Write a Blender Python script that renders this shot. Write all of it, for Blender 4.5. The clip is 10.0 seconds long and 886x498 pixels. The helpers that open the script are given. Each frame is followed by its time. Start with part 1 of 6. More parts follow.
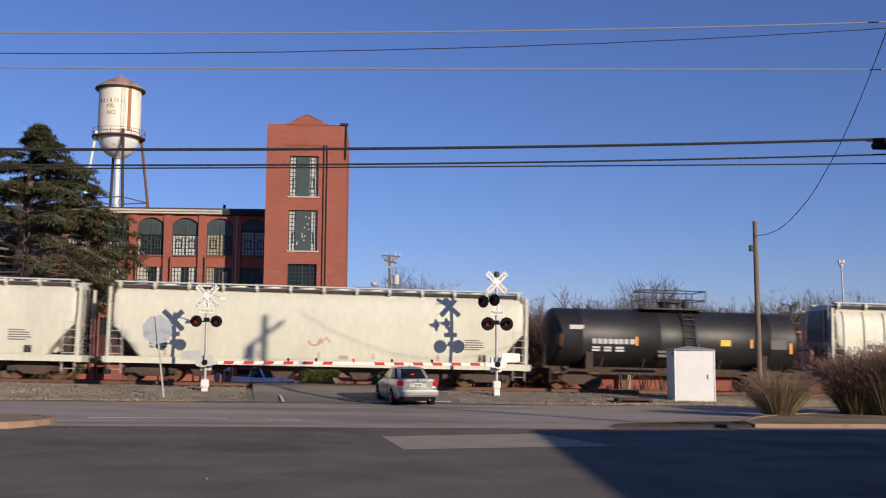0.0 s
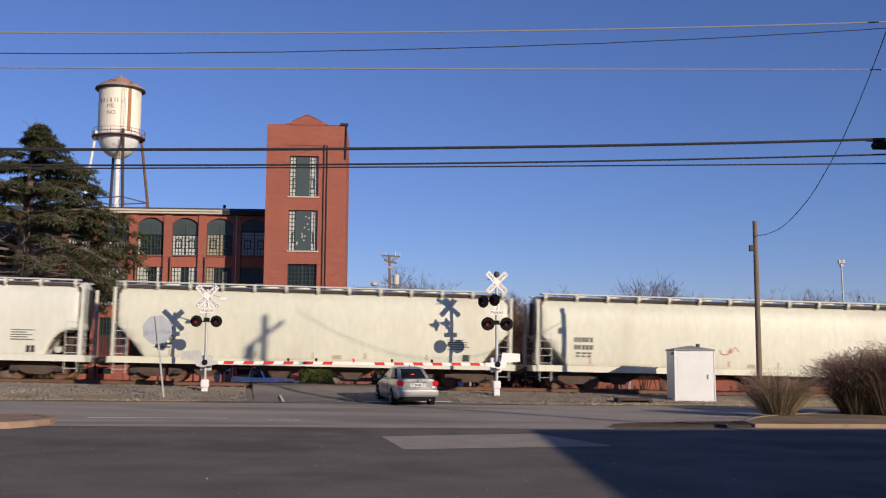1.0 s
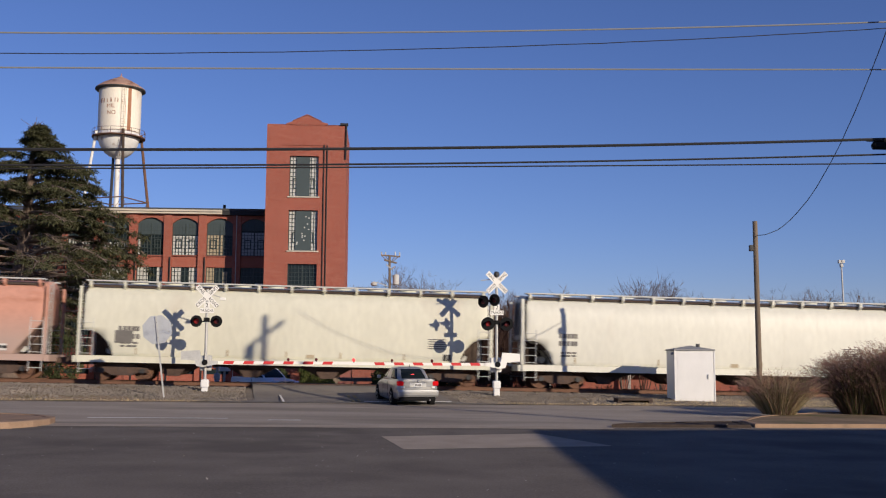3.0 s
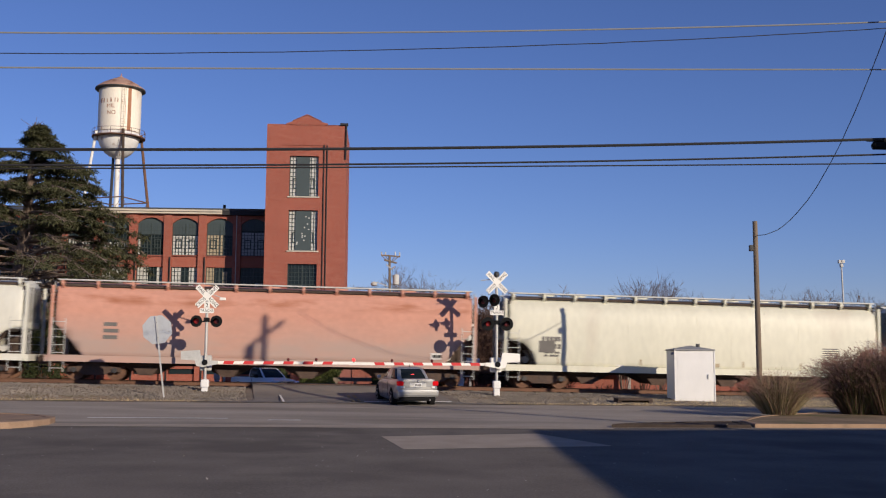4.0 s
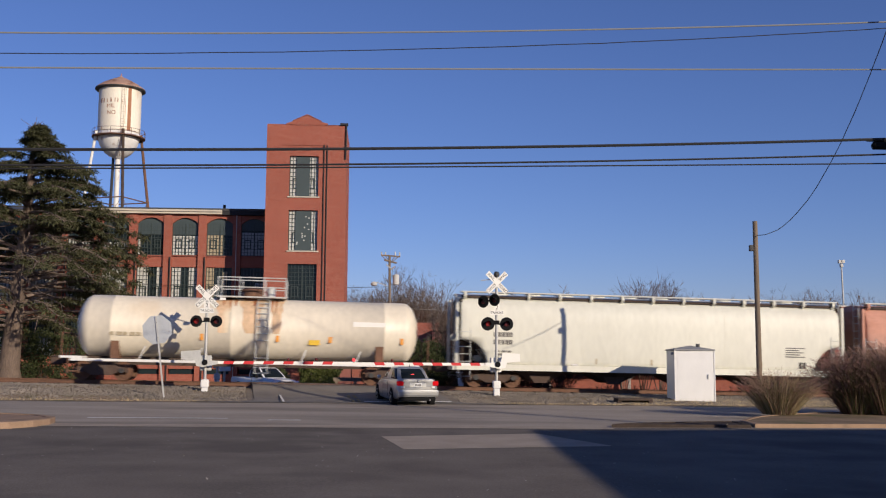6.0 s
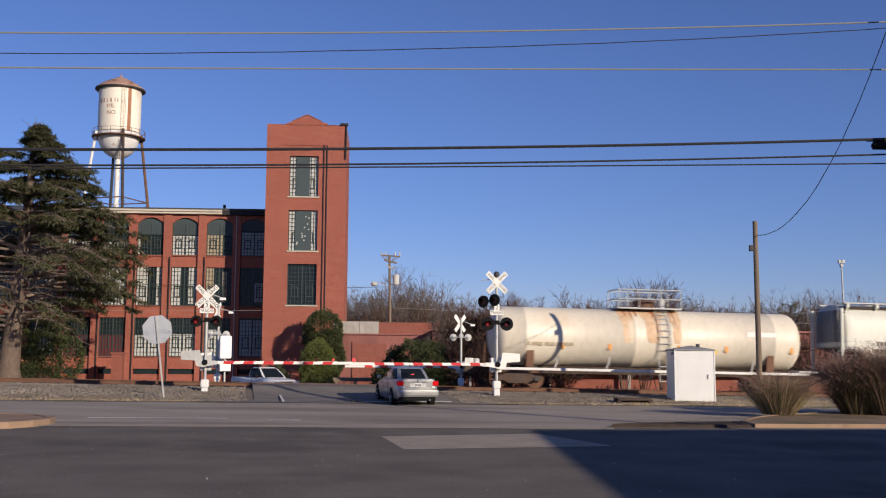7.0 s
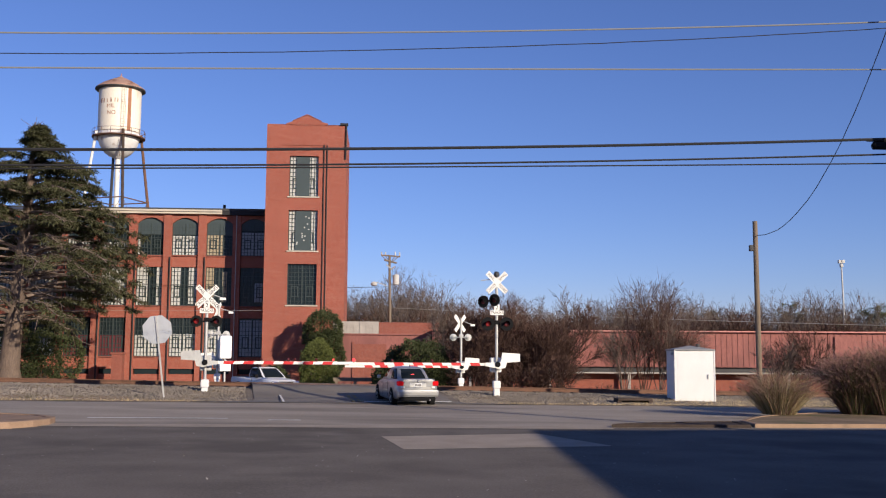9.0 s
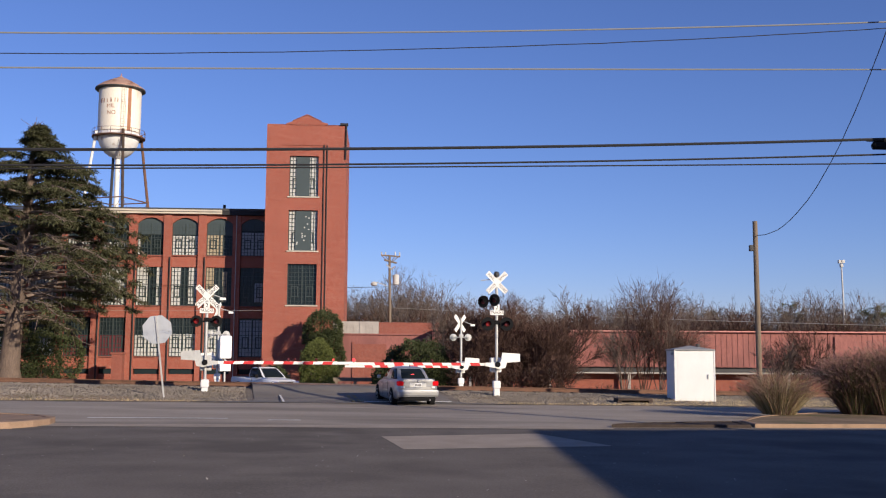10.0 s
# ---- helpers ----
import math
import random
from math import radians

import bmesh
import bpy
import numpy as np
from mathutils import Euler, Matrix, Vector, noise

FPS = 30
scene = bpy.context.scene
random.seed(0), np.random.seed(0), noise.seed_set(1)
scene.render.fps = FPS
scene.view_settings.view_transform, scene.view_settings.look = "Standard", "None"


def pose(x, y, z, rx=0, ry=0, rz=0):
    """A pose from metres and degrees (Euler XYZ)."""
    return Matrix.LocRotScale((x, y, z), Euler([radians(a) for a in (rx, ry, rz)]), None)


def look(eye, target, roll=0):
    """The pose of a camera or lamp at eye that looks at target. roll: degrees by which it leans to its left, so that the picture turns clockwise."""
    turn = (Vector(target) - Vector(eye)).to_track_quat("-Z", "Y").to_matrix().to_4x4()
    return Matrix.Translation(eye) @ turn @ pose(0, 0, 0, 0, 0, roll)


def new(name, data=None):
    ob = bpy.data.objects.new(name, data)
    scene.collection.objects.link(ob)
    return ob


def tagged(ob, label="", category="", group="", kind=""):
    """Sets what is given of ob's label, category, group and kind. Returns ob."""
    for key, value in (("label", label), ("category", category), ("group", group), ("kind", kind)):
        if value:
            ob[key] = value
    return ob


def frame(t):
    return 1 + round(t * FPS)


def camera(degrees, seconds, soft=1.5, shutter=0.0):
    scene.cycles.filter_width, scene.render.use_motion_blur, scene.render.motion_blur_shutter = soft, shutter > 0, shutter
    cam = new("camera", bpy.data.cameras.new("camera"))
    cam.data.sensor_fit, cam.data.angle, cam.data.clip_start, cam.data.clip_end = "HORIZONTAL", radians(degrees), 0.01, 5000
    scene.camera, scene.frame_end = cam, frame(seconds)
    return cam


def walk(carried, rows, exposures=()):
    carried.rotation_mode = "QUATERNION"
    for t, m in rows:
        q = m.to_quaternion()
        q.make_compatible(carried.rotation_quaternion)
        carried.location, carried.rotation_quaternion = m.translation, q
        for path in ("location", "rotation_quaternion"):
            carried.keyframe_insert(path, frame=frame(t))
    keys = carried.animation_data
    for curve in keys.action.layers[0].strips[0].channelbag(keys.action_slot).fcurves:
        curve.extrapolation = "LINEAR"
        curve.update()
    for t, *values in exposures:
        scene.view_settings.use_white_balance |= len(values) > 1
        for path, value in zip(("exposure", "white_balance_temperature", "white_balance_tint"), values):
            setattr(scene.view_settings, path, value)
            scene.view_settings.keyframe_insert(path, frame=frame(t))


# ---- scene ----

# camera: fixed, on the edge of a side lot, looking north over the street and the tracks
cam = camera(47.06, 10.0, soft=1.15, shutter=0.2)
EYE = pose(0, 0, 1.8) @ pose(0, 0, 0, 96.15, 0, 0) @ pose(0, 0, 0, 0, 0, 0.34)
walk(cam, [(0.0, EYE), (10.0, EYE)], exposures=[(0.0, -0.06, 6060, 18), (2.5, -0.2, 6060, 18), (5.5, -0.2, 6060, 18), (7.0, -0.1, 6060, 18), (8.0, 0.1, 6060, 18), (10.0, 0.15, 6060, 18)])

# world and sun: low winter sun from behind, to the right
SUN_EL = radians(17.0)
SUN_TO = Vector((0.66 * math.cos(SUN_EL), -0.75 * math.cos(SUN_EL), math.sin(SUN_EL)))
world = bpy.data.worlds.new("world")
scene.world = world
world.use_nodes = True
wn = world.node_tree.nodes
sky = wn.new("ShaderNodeTexSky")
sky.sky_type = "NISHITA"
sky.sun_disc = False
sky.sun_elevation = SUN_EL
sky.sun_rotation = radians(138.7)
sky.altitude = 300
sky.air_density, sky.dust_density, sky.ozone_density = 1.0, 0.1, 6.0
gain = wn.new("ShaderNodeMix")     # the clip's camera renders the clear sky a little violet
gain.data_type, gain.blend_type = "RGBA", "MULTIPLY"
gain.inputs[0].default_value = 1.0
gain.inputs[7].default_value = (1.2, 0.97, 1.07, 1)
world.node_tree.links.new(sky.outputs[0], gain.inputs[6])
world.node_tree.links.new(gain.outputs[2], wn["Background"].inputs[0])
wn["Background"].inputs[1].default_value = 0.1
sun = new("sun", bpy.data.lights.new("sun", "SUN"))
sun.data.energy, sun.data.angle, sun.data.color = 5.0, radians(0.55), (1.0, 0.86, 0.6)
sun.matrix_world = look(SUN_TO * 200, (0, 0, 0))


# ---- materials ----
def mat(name, col, rough=0.7, metal=0.0, var=0.25, scale=1.5, fine=25.0, bump=0.15, stain=None, stain_at=0.62, stretch=(1, 1, 1), rand=0.0, emit=0.0, spec=None):
    """Base colour with coarse and fine variation, relief and an optional stain colour."""
    m = bpy.data.materials.new(name)
    m.use_nodes = True
    t = m.node_tree
    b = t.nodes["Principled BSDF"]
    b.inputs["Roughness"].default_value = rough
    b.inputs["Metallic"].default_value = metal
    b.inputs["Specular IOR Level"].default_value = spec if spec is not None else (0.12 if rough >= 0.85 else 0.25 if rough >= 0.65 else 0.5)
    co = t.nodes.new("ShaderNodeTexCoord")
    mp = t.nodes.new("ShaderNodeMapping")
    mp.inputs["Scale"].default_value = stretch
    t.links.new(co.outputs["Object"], mp.inputs[0])
    big = t.nodes.new("ShaderNodeTexNoise")
    big.inputs["Scale"].default_value, big.inputs["Detail"].default_value = scale, 6
    small = t.nodes.new("ShaderNodeTexNoise")
    small.inputs["Scale"].default_value, small.inputs["Detail"].default_value = fine, 4
    for n in (big, small):
        t.links.new(mp.outputs[0], n.inputs["Vector"])
    ad = t.nodes.new("ShaderNodeMath")
    ad.operation = "ADD"
    t.links.new(big.outputs[0], ad.inputs[0])
    t.links.new(small.outputs[0], ad.inputs[1])
    rm = t.nodes.new("ShaderNodeMapRange")
    rm.inputs[1].default_value, rm.inputs[2].default_value = 0.6, 1.4
    rm.inputs[3].default_value, rm.inputs[4].default_value = 1 - var, 1 + var
    t.links.new(ad.outputs[0], rm.inputs[0])
    val = rm.outputs[0]
    if rand:
        oi = t.nodes.new("ShaderNodeObjectInfo")
        r2 = t.nodes.new("ShaderNodeMapRange")
        r2.inputs[3].default_value, r2.inputs[4].default_value = 1 - rand, 1 + rand
        t.links.new(oi.outputs["Random"], r2.inputs[0])
        mu = t.nodes.new("ShaderNodeMath")
        mu.operation = "MULTIPLY"
        t.links.new(val, mu.inputs[0])
        t.links.new(r2.outputs[0], mu.inputs[1])
        val = mu.outputs[0]
    base = t.nodes.new("ShaderNodeVectorMath")
    base.operation = "SCALE"
    base.inputs[0].default_value = col
    t.links.new(val, base.inputs["Scale"])
    out = base.outputs[0]
    if stain:
        sn = t.nodes.new("ShaderNodeTexNoise")
        sn.inputs["Scale"].default_value, sn.inputs["Detail"].default_value = scale * 0.7, 8
        sm = t.nodes.new("ShaderNodeMapping")
        sm.inputs["Scale"].default_value, sm.inputs["Location"].default_value = stretch, (3.1, 7.7, 1.3)
        t.links.new(co.outputs["Object"], sm.inputs[0])
        t.links.new(sm.outputs[0], sn.inputs["Vector"])
        st = t.nodes.new("ShaderNodeMapRange")
        st.inputs[1].default_value, st.inputs[2].default_value = stain_at, stain_at + 0.14
        t.links.new(sn.outputs[0], st.inputs[0])
        mx = t.nodes.new("ShaderNodeMix")
        mx.data_type = "RGBA"
        t.links.new(st.outputs[0], mx.inputs[0])
        t.links.new(out, mx.inputs[6])
        mx.inputs[7].default_value = (*stain, 1)
        out = mx.outputs[2]
    t.links.new(out, b.inputs["Base Color"])
    if bump:
        bp = t.nodes.new("ShaderNodeBump")
        bp.inputs["Strength"].default_value, bp.inputs["Distance"].default_value = bump, 0.02
        t.links.new(small.outputs[0], bp.inputs["Height"])
        t.links.new(bp.outputs[0], b.inputs["Normal"])
    if emit:
        b.inputs["Emission Color"].default_value = (*col, 1)
        b.inputs["Emission Strength"].default_value = emit
    return m


def brick_mat(name, c1, c2, mortar):
    """Brickwork at true size, for walls too far off for single bricks."""
    m = mat(name, c1, 0.9, var=0.16, scale=0.35, fine=6, bump=0.0)
    t = m.node_tree
    b = t.nodes["Principled BSDF"]
    geo = t.nodes.new("ShaderNodeTexCoord")
    sep = t.nodes.new("ShaderNodeSeparateXYZ")
    t.links.new(geo.outputs["Object"], sep.inputs[0])
    ad = t.nodes.new("ShaderNodeMath")
    ad.operation = "ADD"
    t.links.new(sep.outputs[0], ad.inputs[0])
    t.links.new(sep.outputs[1], ad.inputs[1])
    cb = t.nodes.new("ShaderNodeCombineXYZ")
    t.links.new(ad.outputs[0], cb.inputs[0])
    t.links.new(sep.outputs[2], cb.inputs[1])
    br = t.nodes.new("ShaderNodeTexBrick")
    br.inputs["Scale"].default_value = 1.0
    br.inputs["Brick Width"].default_value, br.inputs["Row Height"].default_value = 0.21, 0.075
    br.inputs["Mortar Size"].default_value = 0.005
    br.inputs["Color1"].default_value, br.inputs["Color2"].default_value, br.inputs["Mortar"].default_value = (*c1, 1), (*c2, 1), (*mortar, 1)
    t.links.new(cb.outputs[0], br.inputs["Vector"])
    old = b.inputs["Base Color"].links[0].from_node
    t.links.new(br.outputs["Color"], old.inputs[0])
    bp = t.nodes.new("ShaderNodeBump")
    bp.inputs["Strength"].default_value, bp.inputs["Distance"].default_value = 0.3, 0.01
    bp.invert = True
    t.links.new(br.outputs["Fac"], bp.inputs["Height"])
    t.links.new(bp.outputs[0], b.inputs["Normal"])
    return m


def glass_mat(name, tint, rough=0.05):
    m = bpy.data.materials.new(name)
    m.use_nodes = True
    b = m.node_tree.nodes["Principled BSDF"]
    b.inputs["Base Color"].default_value = (*tint, 1)
    b.inputs["Roughness"].default_value = rough
    b.inputs["IOR"].default_value = 1.5
    b.inputs["Specular IOR Level"].default_value = 0.18
    return m


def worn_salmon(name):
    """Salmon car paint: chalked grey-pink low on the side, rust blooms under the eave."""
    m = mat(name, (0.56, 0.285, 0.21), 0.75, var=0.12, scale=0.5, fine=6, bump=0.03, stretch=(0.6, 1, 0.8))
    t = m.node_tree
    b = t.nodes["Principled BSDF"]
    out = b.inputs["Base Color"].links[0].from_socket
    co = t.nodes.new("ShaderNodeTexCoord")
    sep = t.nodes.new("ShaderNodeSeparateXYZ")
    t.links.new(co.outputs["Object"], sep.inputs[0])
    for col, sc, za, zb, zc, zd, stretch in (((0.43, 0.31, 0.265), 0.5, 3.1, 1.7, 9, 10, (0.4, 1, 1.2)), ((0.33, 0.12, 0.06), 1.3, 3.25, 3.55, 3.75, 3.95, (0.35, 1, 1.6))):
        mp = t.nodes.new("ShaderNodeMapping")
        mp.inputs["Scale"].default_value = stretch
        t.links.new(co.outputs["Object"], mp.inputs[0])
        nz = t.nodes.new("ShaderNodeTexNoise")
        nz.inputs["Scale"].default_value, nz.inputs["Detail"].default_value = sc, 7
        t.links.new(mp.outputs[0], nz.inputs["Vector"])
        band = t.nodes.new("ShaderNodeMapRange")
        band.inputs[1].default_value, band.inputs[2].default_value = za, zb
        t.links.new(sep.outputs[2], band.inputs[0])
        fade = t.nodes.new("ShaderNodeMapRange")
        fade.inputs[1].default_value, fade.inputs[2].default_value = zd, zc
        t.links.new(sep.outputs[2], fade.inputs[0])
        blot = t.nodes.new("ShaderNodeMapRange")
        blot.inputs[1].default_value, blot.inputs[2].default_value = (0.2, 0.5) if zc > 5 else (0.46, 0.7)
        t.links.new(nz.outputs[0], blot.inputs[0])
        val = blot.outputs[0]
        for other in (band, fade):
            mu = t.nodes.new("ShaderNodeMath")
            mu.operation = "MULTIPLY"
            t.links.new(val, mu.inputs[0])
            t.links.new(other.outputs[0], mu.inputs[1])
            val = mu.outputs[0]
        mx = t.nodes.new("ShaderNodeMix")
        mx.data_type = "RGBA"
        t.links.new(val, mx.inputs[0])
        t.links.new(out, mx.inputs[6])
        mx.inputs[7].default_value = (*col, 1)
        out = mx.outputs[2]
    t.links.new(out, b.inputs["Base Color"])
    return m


M_LOT = mat("old_asphalt", (0.172, 0.15, 0.13), 0.95, var=0.32, scale=0.5, fine=30, bump=0.5, stain=(0.128, 0.112, 0.098), stain_at=0.52, spec=0.03)
M_ROAD = mat("street_asphalt", (0.355, 0.306, 0.254), 0.95, var=0.28, scale=0.35, fine=24, bump=0.5, stain=(0.25, 0.214, 0.178), stain_at=0.5, stretch=(0.5, 1.6, 1), spec=0.04)
M_XROAD = mat("crossing_asphalt", (0.21, 0.188, 0.165), 0.95, var=0.3, scale=0.5, fine=30, bump=0.4)
M_PATCH = mat("concrete_patch", (0.36, 0.30, 0.24), 0.95, var=0.22, scale=1.2, fine=40, bump=0.3)
M_KERB = mat("kerb_concrete", (0.3, 0.205, 0.14), 0.9, var=0.3, scale=1.5, fine=40, bump=0.3, stain=(0.2, 0.15, 0.11))
M_SOIL = mat("bare_soil", (0.24, 0.175, 0.115), 0.95, var=0.4, scale=0.8, fine=18, bump=0.6, stain=(0.13, 0.12, 0.06), stain_at=0.5)
M_GRAVEL = mat("ballast_gravel", (0.21, 0.175, 0.14), 0.95, var=0.6, scale=0.6, fine=14, bump=1.0, stain=(0.22, 0.165, 0.1), stain_at=0.52)
M_STONE = mat("ballast_stone", (0.22, 0.19, 0.16), 0.9, var=0.55, scale=0.5, fine=20, bump=0.3)
M_PAINT = mat("road_paint", (0.72, 0.7, 0.65), 0.8, var=0.25, scale=3, fine=40, bump=0.1, stain=(0.35, 0.33, 0.3), stain_at=0.6)
M_YELLOW = mat("yellow_paint", (0.3, 0.24, 0.12), 0.9, var=0.25, scale=3, fine=40, bump=0.1)
M_RUST = mat("rusty_steel", (0.16, 0.085, 0.055), 0.8, var=0.35, scale=2, fine=20, bump=0.3)
M_TIE = mat("creosoted_wood", (0.09, 0.065, 0.05), 0.9, var=0.35, scale=3, fine=30, bump=0.4)
M_BRICK = brick_mat("red_brick", (0.345, 0.104, 0.07), (0.275, 0.08, 0.056), (0.4, 0.23, 0.18))
M_BRICK2 = brick_mat("dull_red_brick", (0.3, 0.1, 0.07), (0.25, 0.08, 0.06), (0.28, 0.16, 0.13))
M_STONETRIM = mat("stone_trim", (0.55, 0.5, 0.42), 0.85, var=0.18, scale=1, fine=20)
M_DARKTRIM = mat("dark_roof_edge", (0.03, 0.03, 0.033), 0.7, var=0.3)
M_ROOF = mat("roof_felt", (0.07, 0.07, 0.072), 0.9, var=0.3)
M_SASH = mat("dark_green_sash", (0.03, 0.045, 0.045), 0.6, var=0.2)
M_GLASS = glass_mat("window_glass", (0.02, 0.03, 0.034), 0.06)
M_TEAL = mat("dark_teal_panel", (0.045, 0.065, 0.07), 0.6, var=0.15)
M_BLIND = mat("white_blind", (0.56, 0.56, 0.53), 0.8, var=0.12, scale=4)
# white blind with the bay's blue shade put into its colour
M_BLINDSHADE = mat("blind_with_blue_shade", (0.34, 0.38, 0.42), 0.5, var=0.25, scale=2)
M_TAN = mat("tan_blind", (0.42, 0.35, 0.24), 0.8, var=0.12, scale=4)
M_MAROON = mat("maroon_panel", (0.13, 0.03, 0.035), 0.7, var=0.2)
M_TANK = mat("cream_tank_paint", (0.82, 0.76, 0.64), 0.6, var=0.12, scale=0.6, fine=8, bump=0.05, stain=(0.56, 0.38, 0.24), stain_at=0.57, stretch=(1, 1, 0.3))
M_TANKRUST = mat("rust_streaked_paint", (0.34, 0.16, 0.09), 0.8, var=0.4, scale=1, fine=8, stretch=(1, 1, 0.2))
M_TANKROOF = mat("rusty_roof_sheet", (0.4, 0.25, 0.19), 0.8, var=0.3, scale=1, fine=8, stain=(0.2, 0.1, 0.07), stain_at=0.52)
M_STEELP = mat("weathered_white_steel", (0.72, 0.71, 0.69), 0.6, var=0.15, scale=1, fine=10, stain=(0.3, 0.2, 0.14), stain_at=0.63)
M_HOPPER = mat("cream_hopper_paint", (0.63, 0.615, 0.5), 0.5, var=0.11, scale=0.5, fine=5, bump=0.03, stain=(0.54, 0.49, 0.4), stain_at=0.56, stretch=(1, 1, 0.35))
M_HOPPER2 = mat("white_hopper_paint", (0.66, 0.65, 0.565), 0.5, var=0.1, scale=0.5, fine=5, bump=0.03, stain=(0.64, 0.6, 0.52), stain_at=0.6, stretch=(1, 1, 0.35))
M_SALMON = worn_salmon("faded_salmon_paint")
M_SALMONRUST = mat("rusted_salmon_paint", (0.42, 0.17, 0.08), 0.8, var=0.4, scale=1.5, fine=8)
M_BLACKTANK = mat("black_tank_paint", (0.02, 0.019, 0.02), 0.5, var=0.5, scale=0.6, fine=6, bump=0.03)
M_WHITETANK = mat("ivory_tank_paint", (0.7, 0.63, 0.51), 0.45, var=0.12, scale=0.4, fine=5, bump=0.03, stain=(0.66, 0.52, 0.36), stain_at=0.62, stretch=(1, 1, 0.4))
M_REDRUST = mat("red_oxide_steel", (0.2, 0.06, 0.045), 0.85, var=0.35, scale=1.5, fine=10, bump=0.1)
M_RUSTWASH = mat("rust_washed_paint", (0.62, 0.43, 0.27), 0.6, var=0.3, scale=1.2, fine=6, bump=0.03, stain=(0.74, 0.62, 0.46), stain_at=0.5, stretch=(1, 1, 0.4))
# underframe dirt; also stands in for shade inside the car ends
M_UNDER = mat("dirt_and_shade_brown", (0.075, 0.055, 0.045), 0.85, var=0.4, scale=2, fine=15, bump=0.2)
M_TRUCK = mat("cast_steel_brown", (0.09, 0.06, 0.048), 0.8, var=0.35, scale=2, fine=15, bump=0.2)
M_DARK = mat("dark_steel_and_shade", (0.035, 0.034, 0.036), 0.6, var=0.3)
M_STENCIL = mat("grey_stencil", (0.16, 0.15, 0.14), 0.8, var=0.2)
M_WSTENCIL = mat("white_stencil", (0.6, 0.58, 0.55), 0.8, var=0.2)
M_ORANGE = mat("orange_reflector", (0.75, 0.3, 0.03), 0.5, var=0.1)
M_GOLD = mat("yellow_placard", (0.75, 0.48, 0.03), 0.5, var=0.1)
M_PINKGATE = mat("pink_outlet_gate", (0.55, 0.24, 0.2), 0.7, var=0.25)
M_SIGNW = mat("white_sign_sheet", (0.82, 0.8, 0.75), 0.5, var=0.06)
M_SIGNB = mat("black_sign_lettering", (0.02, 0.02, 0.02), 0.6, var=0.1)
M_ALU = mat("aluminium_mast", (0.46, 0.455, 0.44), 0.45, 0.2, var=0.1, bump=0.03)
M_GREYBOX = mat("galvanised_housing", (0.5, 0.5, 0.48), 0.55, var=0.2, scale=4)
M_BLACK = mat("matt_black", (0.012, 0.012, 0.013), 0.9, var=0.2)
M_REDLENS = mat("red_lens", (0.1, 0.008, 0.008), 0.4, var=0.05, bump=0)
M_REDLIT = mat("lit_red_lens", (1.0, 0.05, 0.05), 0.3, var=0.02, bump=0, emit=1.3)
M_REDDIM = mat("dim_red_lens", (0.25, 0.01, 0.01), 0.5, var=0.02, bump=0, emit=0.12)
M_REDPAINT = mat("red_stripe_sheet", (0.6, 0.03, 0.03), 0.45, var=0.1)
M_SIGNBACK = mat("bare_sign_back", (0.46, 0.48, 0.5), 0.5, 0.35, var=0.12, scale=2, bump=0.03)
M_WHITEBOX = mat("white_hut_paint", (0.76, 0.755, 0.74), 0.5, var=0.07, bump=0.03)
M_GLOSSW = mat("glossy_white_enamel", (0.85, 0.85, 0.83), 0.22, var=0.04, bump=0.0)
M_GREYROOF = mat("grey_hut_roof", (0.3, 0.3, 0.3), 0.7, var=0.15)
M_WOOD = mat("weathered_pole_wood", (0.2, 0.155, 0.115), 0.9, var=0.3, scale=2, fine=14, stretch=(4, 4, 0.4), bump=0.4)
M_WIRE = mat("black_cable", (0.02, 0.02, 0.022), 0.6, var=0.1, bump=0)
M_WIREA = mat("bare_aluminium_wire", (0.27, 0.265, 0.25), 0.45, 0.1, var=0.1, bump=0)
M_CARPAINT = mat("silver_car_paint", (0.39, 0.39, 0.385), 0.28, 0.55, var=0.03, bump=0)
M_CARGLASS = glass_mat("car_glass", (0.012, 0.016, 0.016), 0.04)
M_TYRE = mat("tyre_rubber", (0.018, 0.018, 0.018), 0.9, var=0.2)
M_RIM = mat("alloy_rim", (0.5, 0.5, 0.5), 0.35, 0.8, var=0.05, bump=0)
M_TAIL = mat("tail_lamp", (0.75, 0.02, 0.02), 0.25, var=0.03, bump=0, emit=0.25)
M_BRAKE = mat("lit_brake_lamp", (0.5, 0.006, 0.008), 0.9, var=0.02, bump=0, emit=0.3)
M_PLATE = mat("plate_sheet", (0.7, 0.7, 0.68), 0.5, var=0.05, bump=0)
M_CHROME = mat("chrome", (0.7, 0.7, 0.7), 0.15, 1.0, var=0.02, bump=0)
M_TRUCKPAINT = mat("pale_truck_paint", (0.74, 0.75, 0.77), 0.3, 0.0, var=0.03, bump=0)
M_BARK = mat("grey_brown_bark", (0.15, 0.112, 0.09), 0.95, var=0.4, scale=3, fine=14, stretch=(3, 3, 0.6), bump=0.6)
M_LIMB = mat("dark_cedar_limbs", (0.17, 0.13, 0.108), 0.95, var=0.4, scale=1, fine=8, bump=0)
M_TWIG = mat("bare_twigs", (0.15, 0.116, 0.098), 0.95, var=0.35, scale=0.4, fine=5, bump=0)
M_TWIG2 = mat("reddish_bare_twigs", (0.085, 0.05, 0.039), 0.95, var=0.35, scale=0.6, fine=5, bump=0)
M_NEEDLE = mat("cedar_needles", (0.082, 0.085, 0.042), 0.85, var=0.5, scale=0.5, fine=6, bump=0)
M_LEAF = mat("evergreen_leaves", (0.046, 0.056, 0.02), 0.7, var=0.5, scale=1.2, fine=8, bump=0)
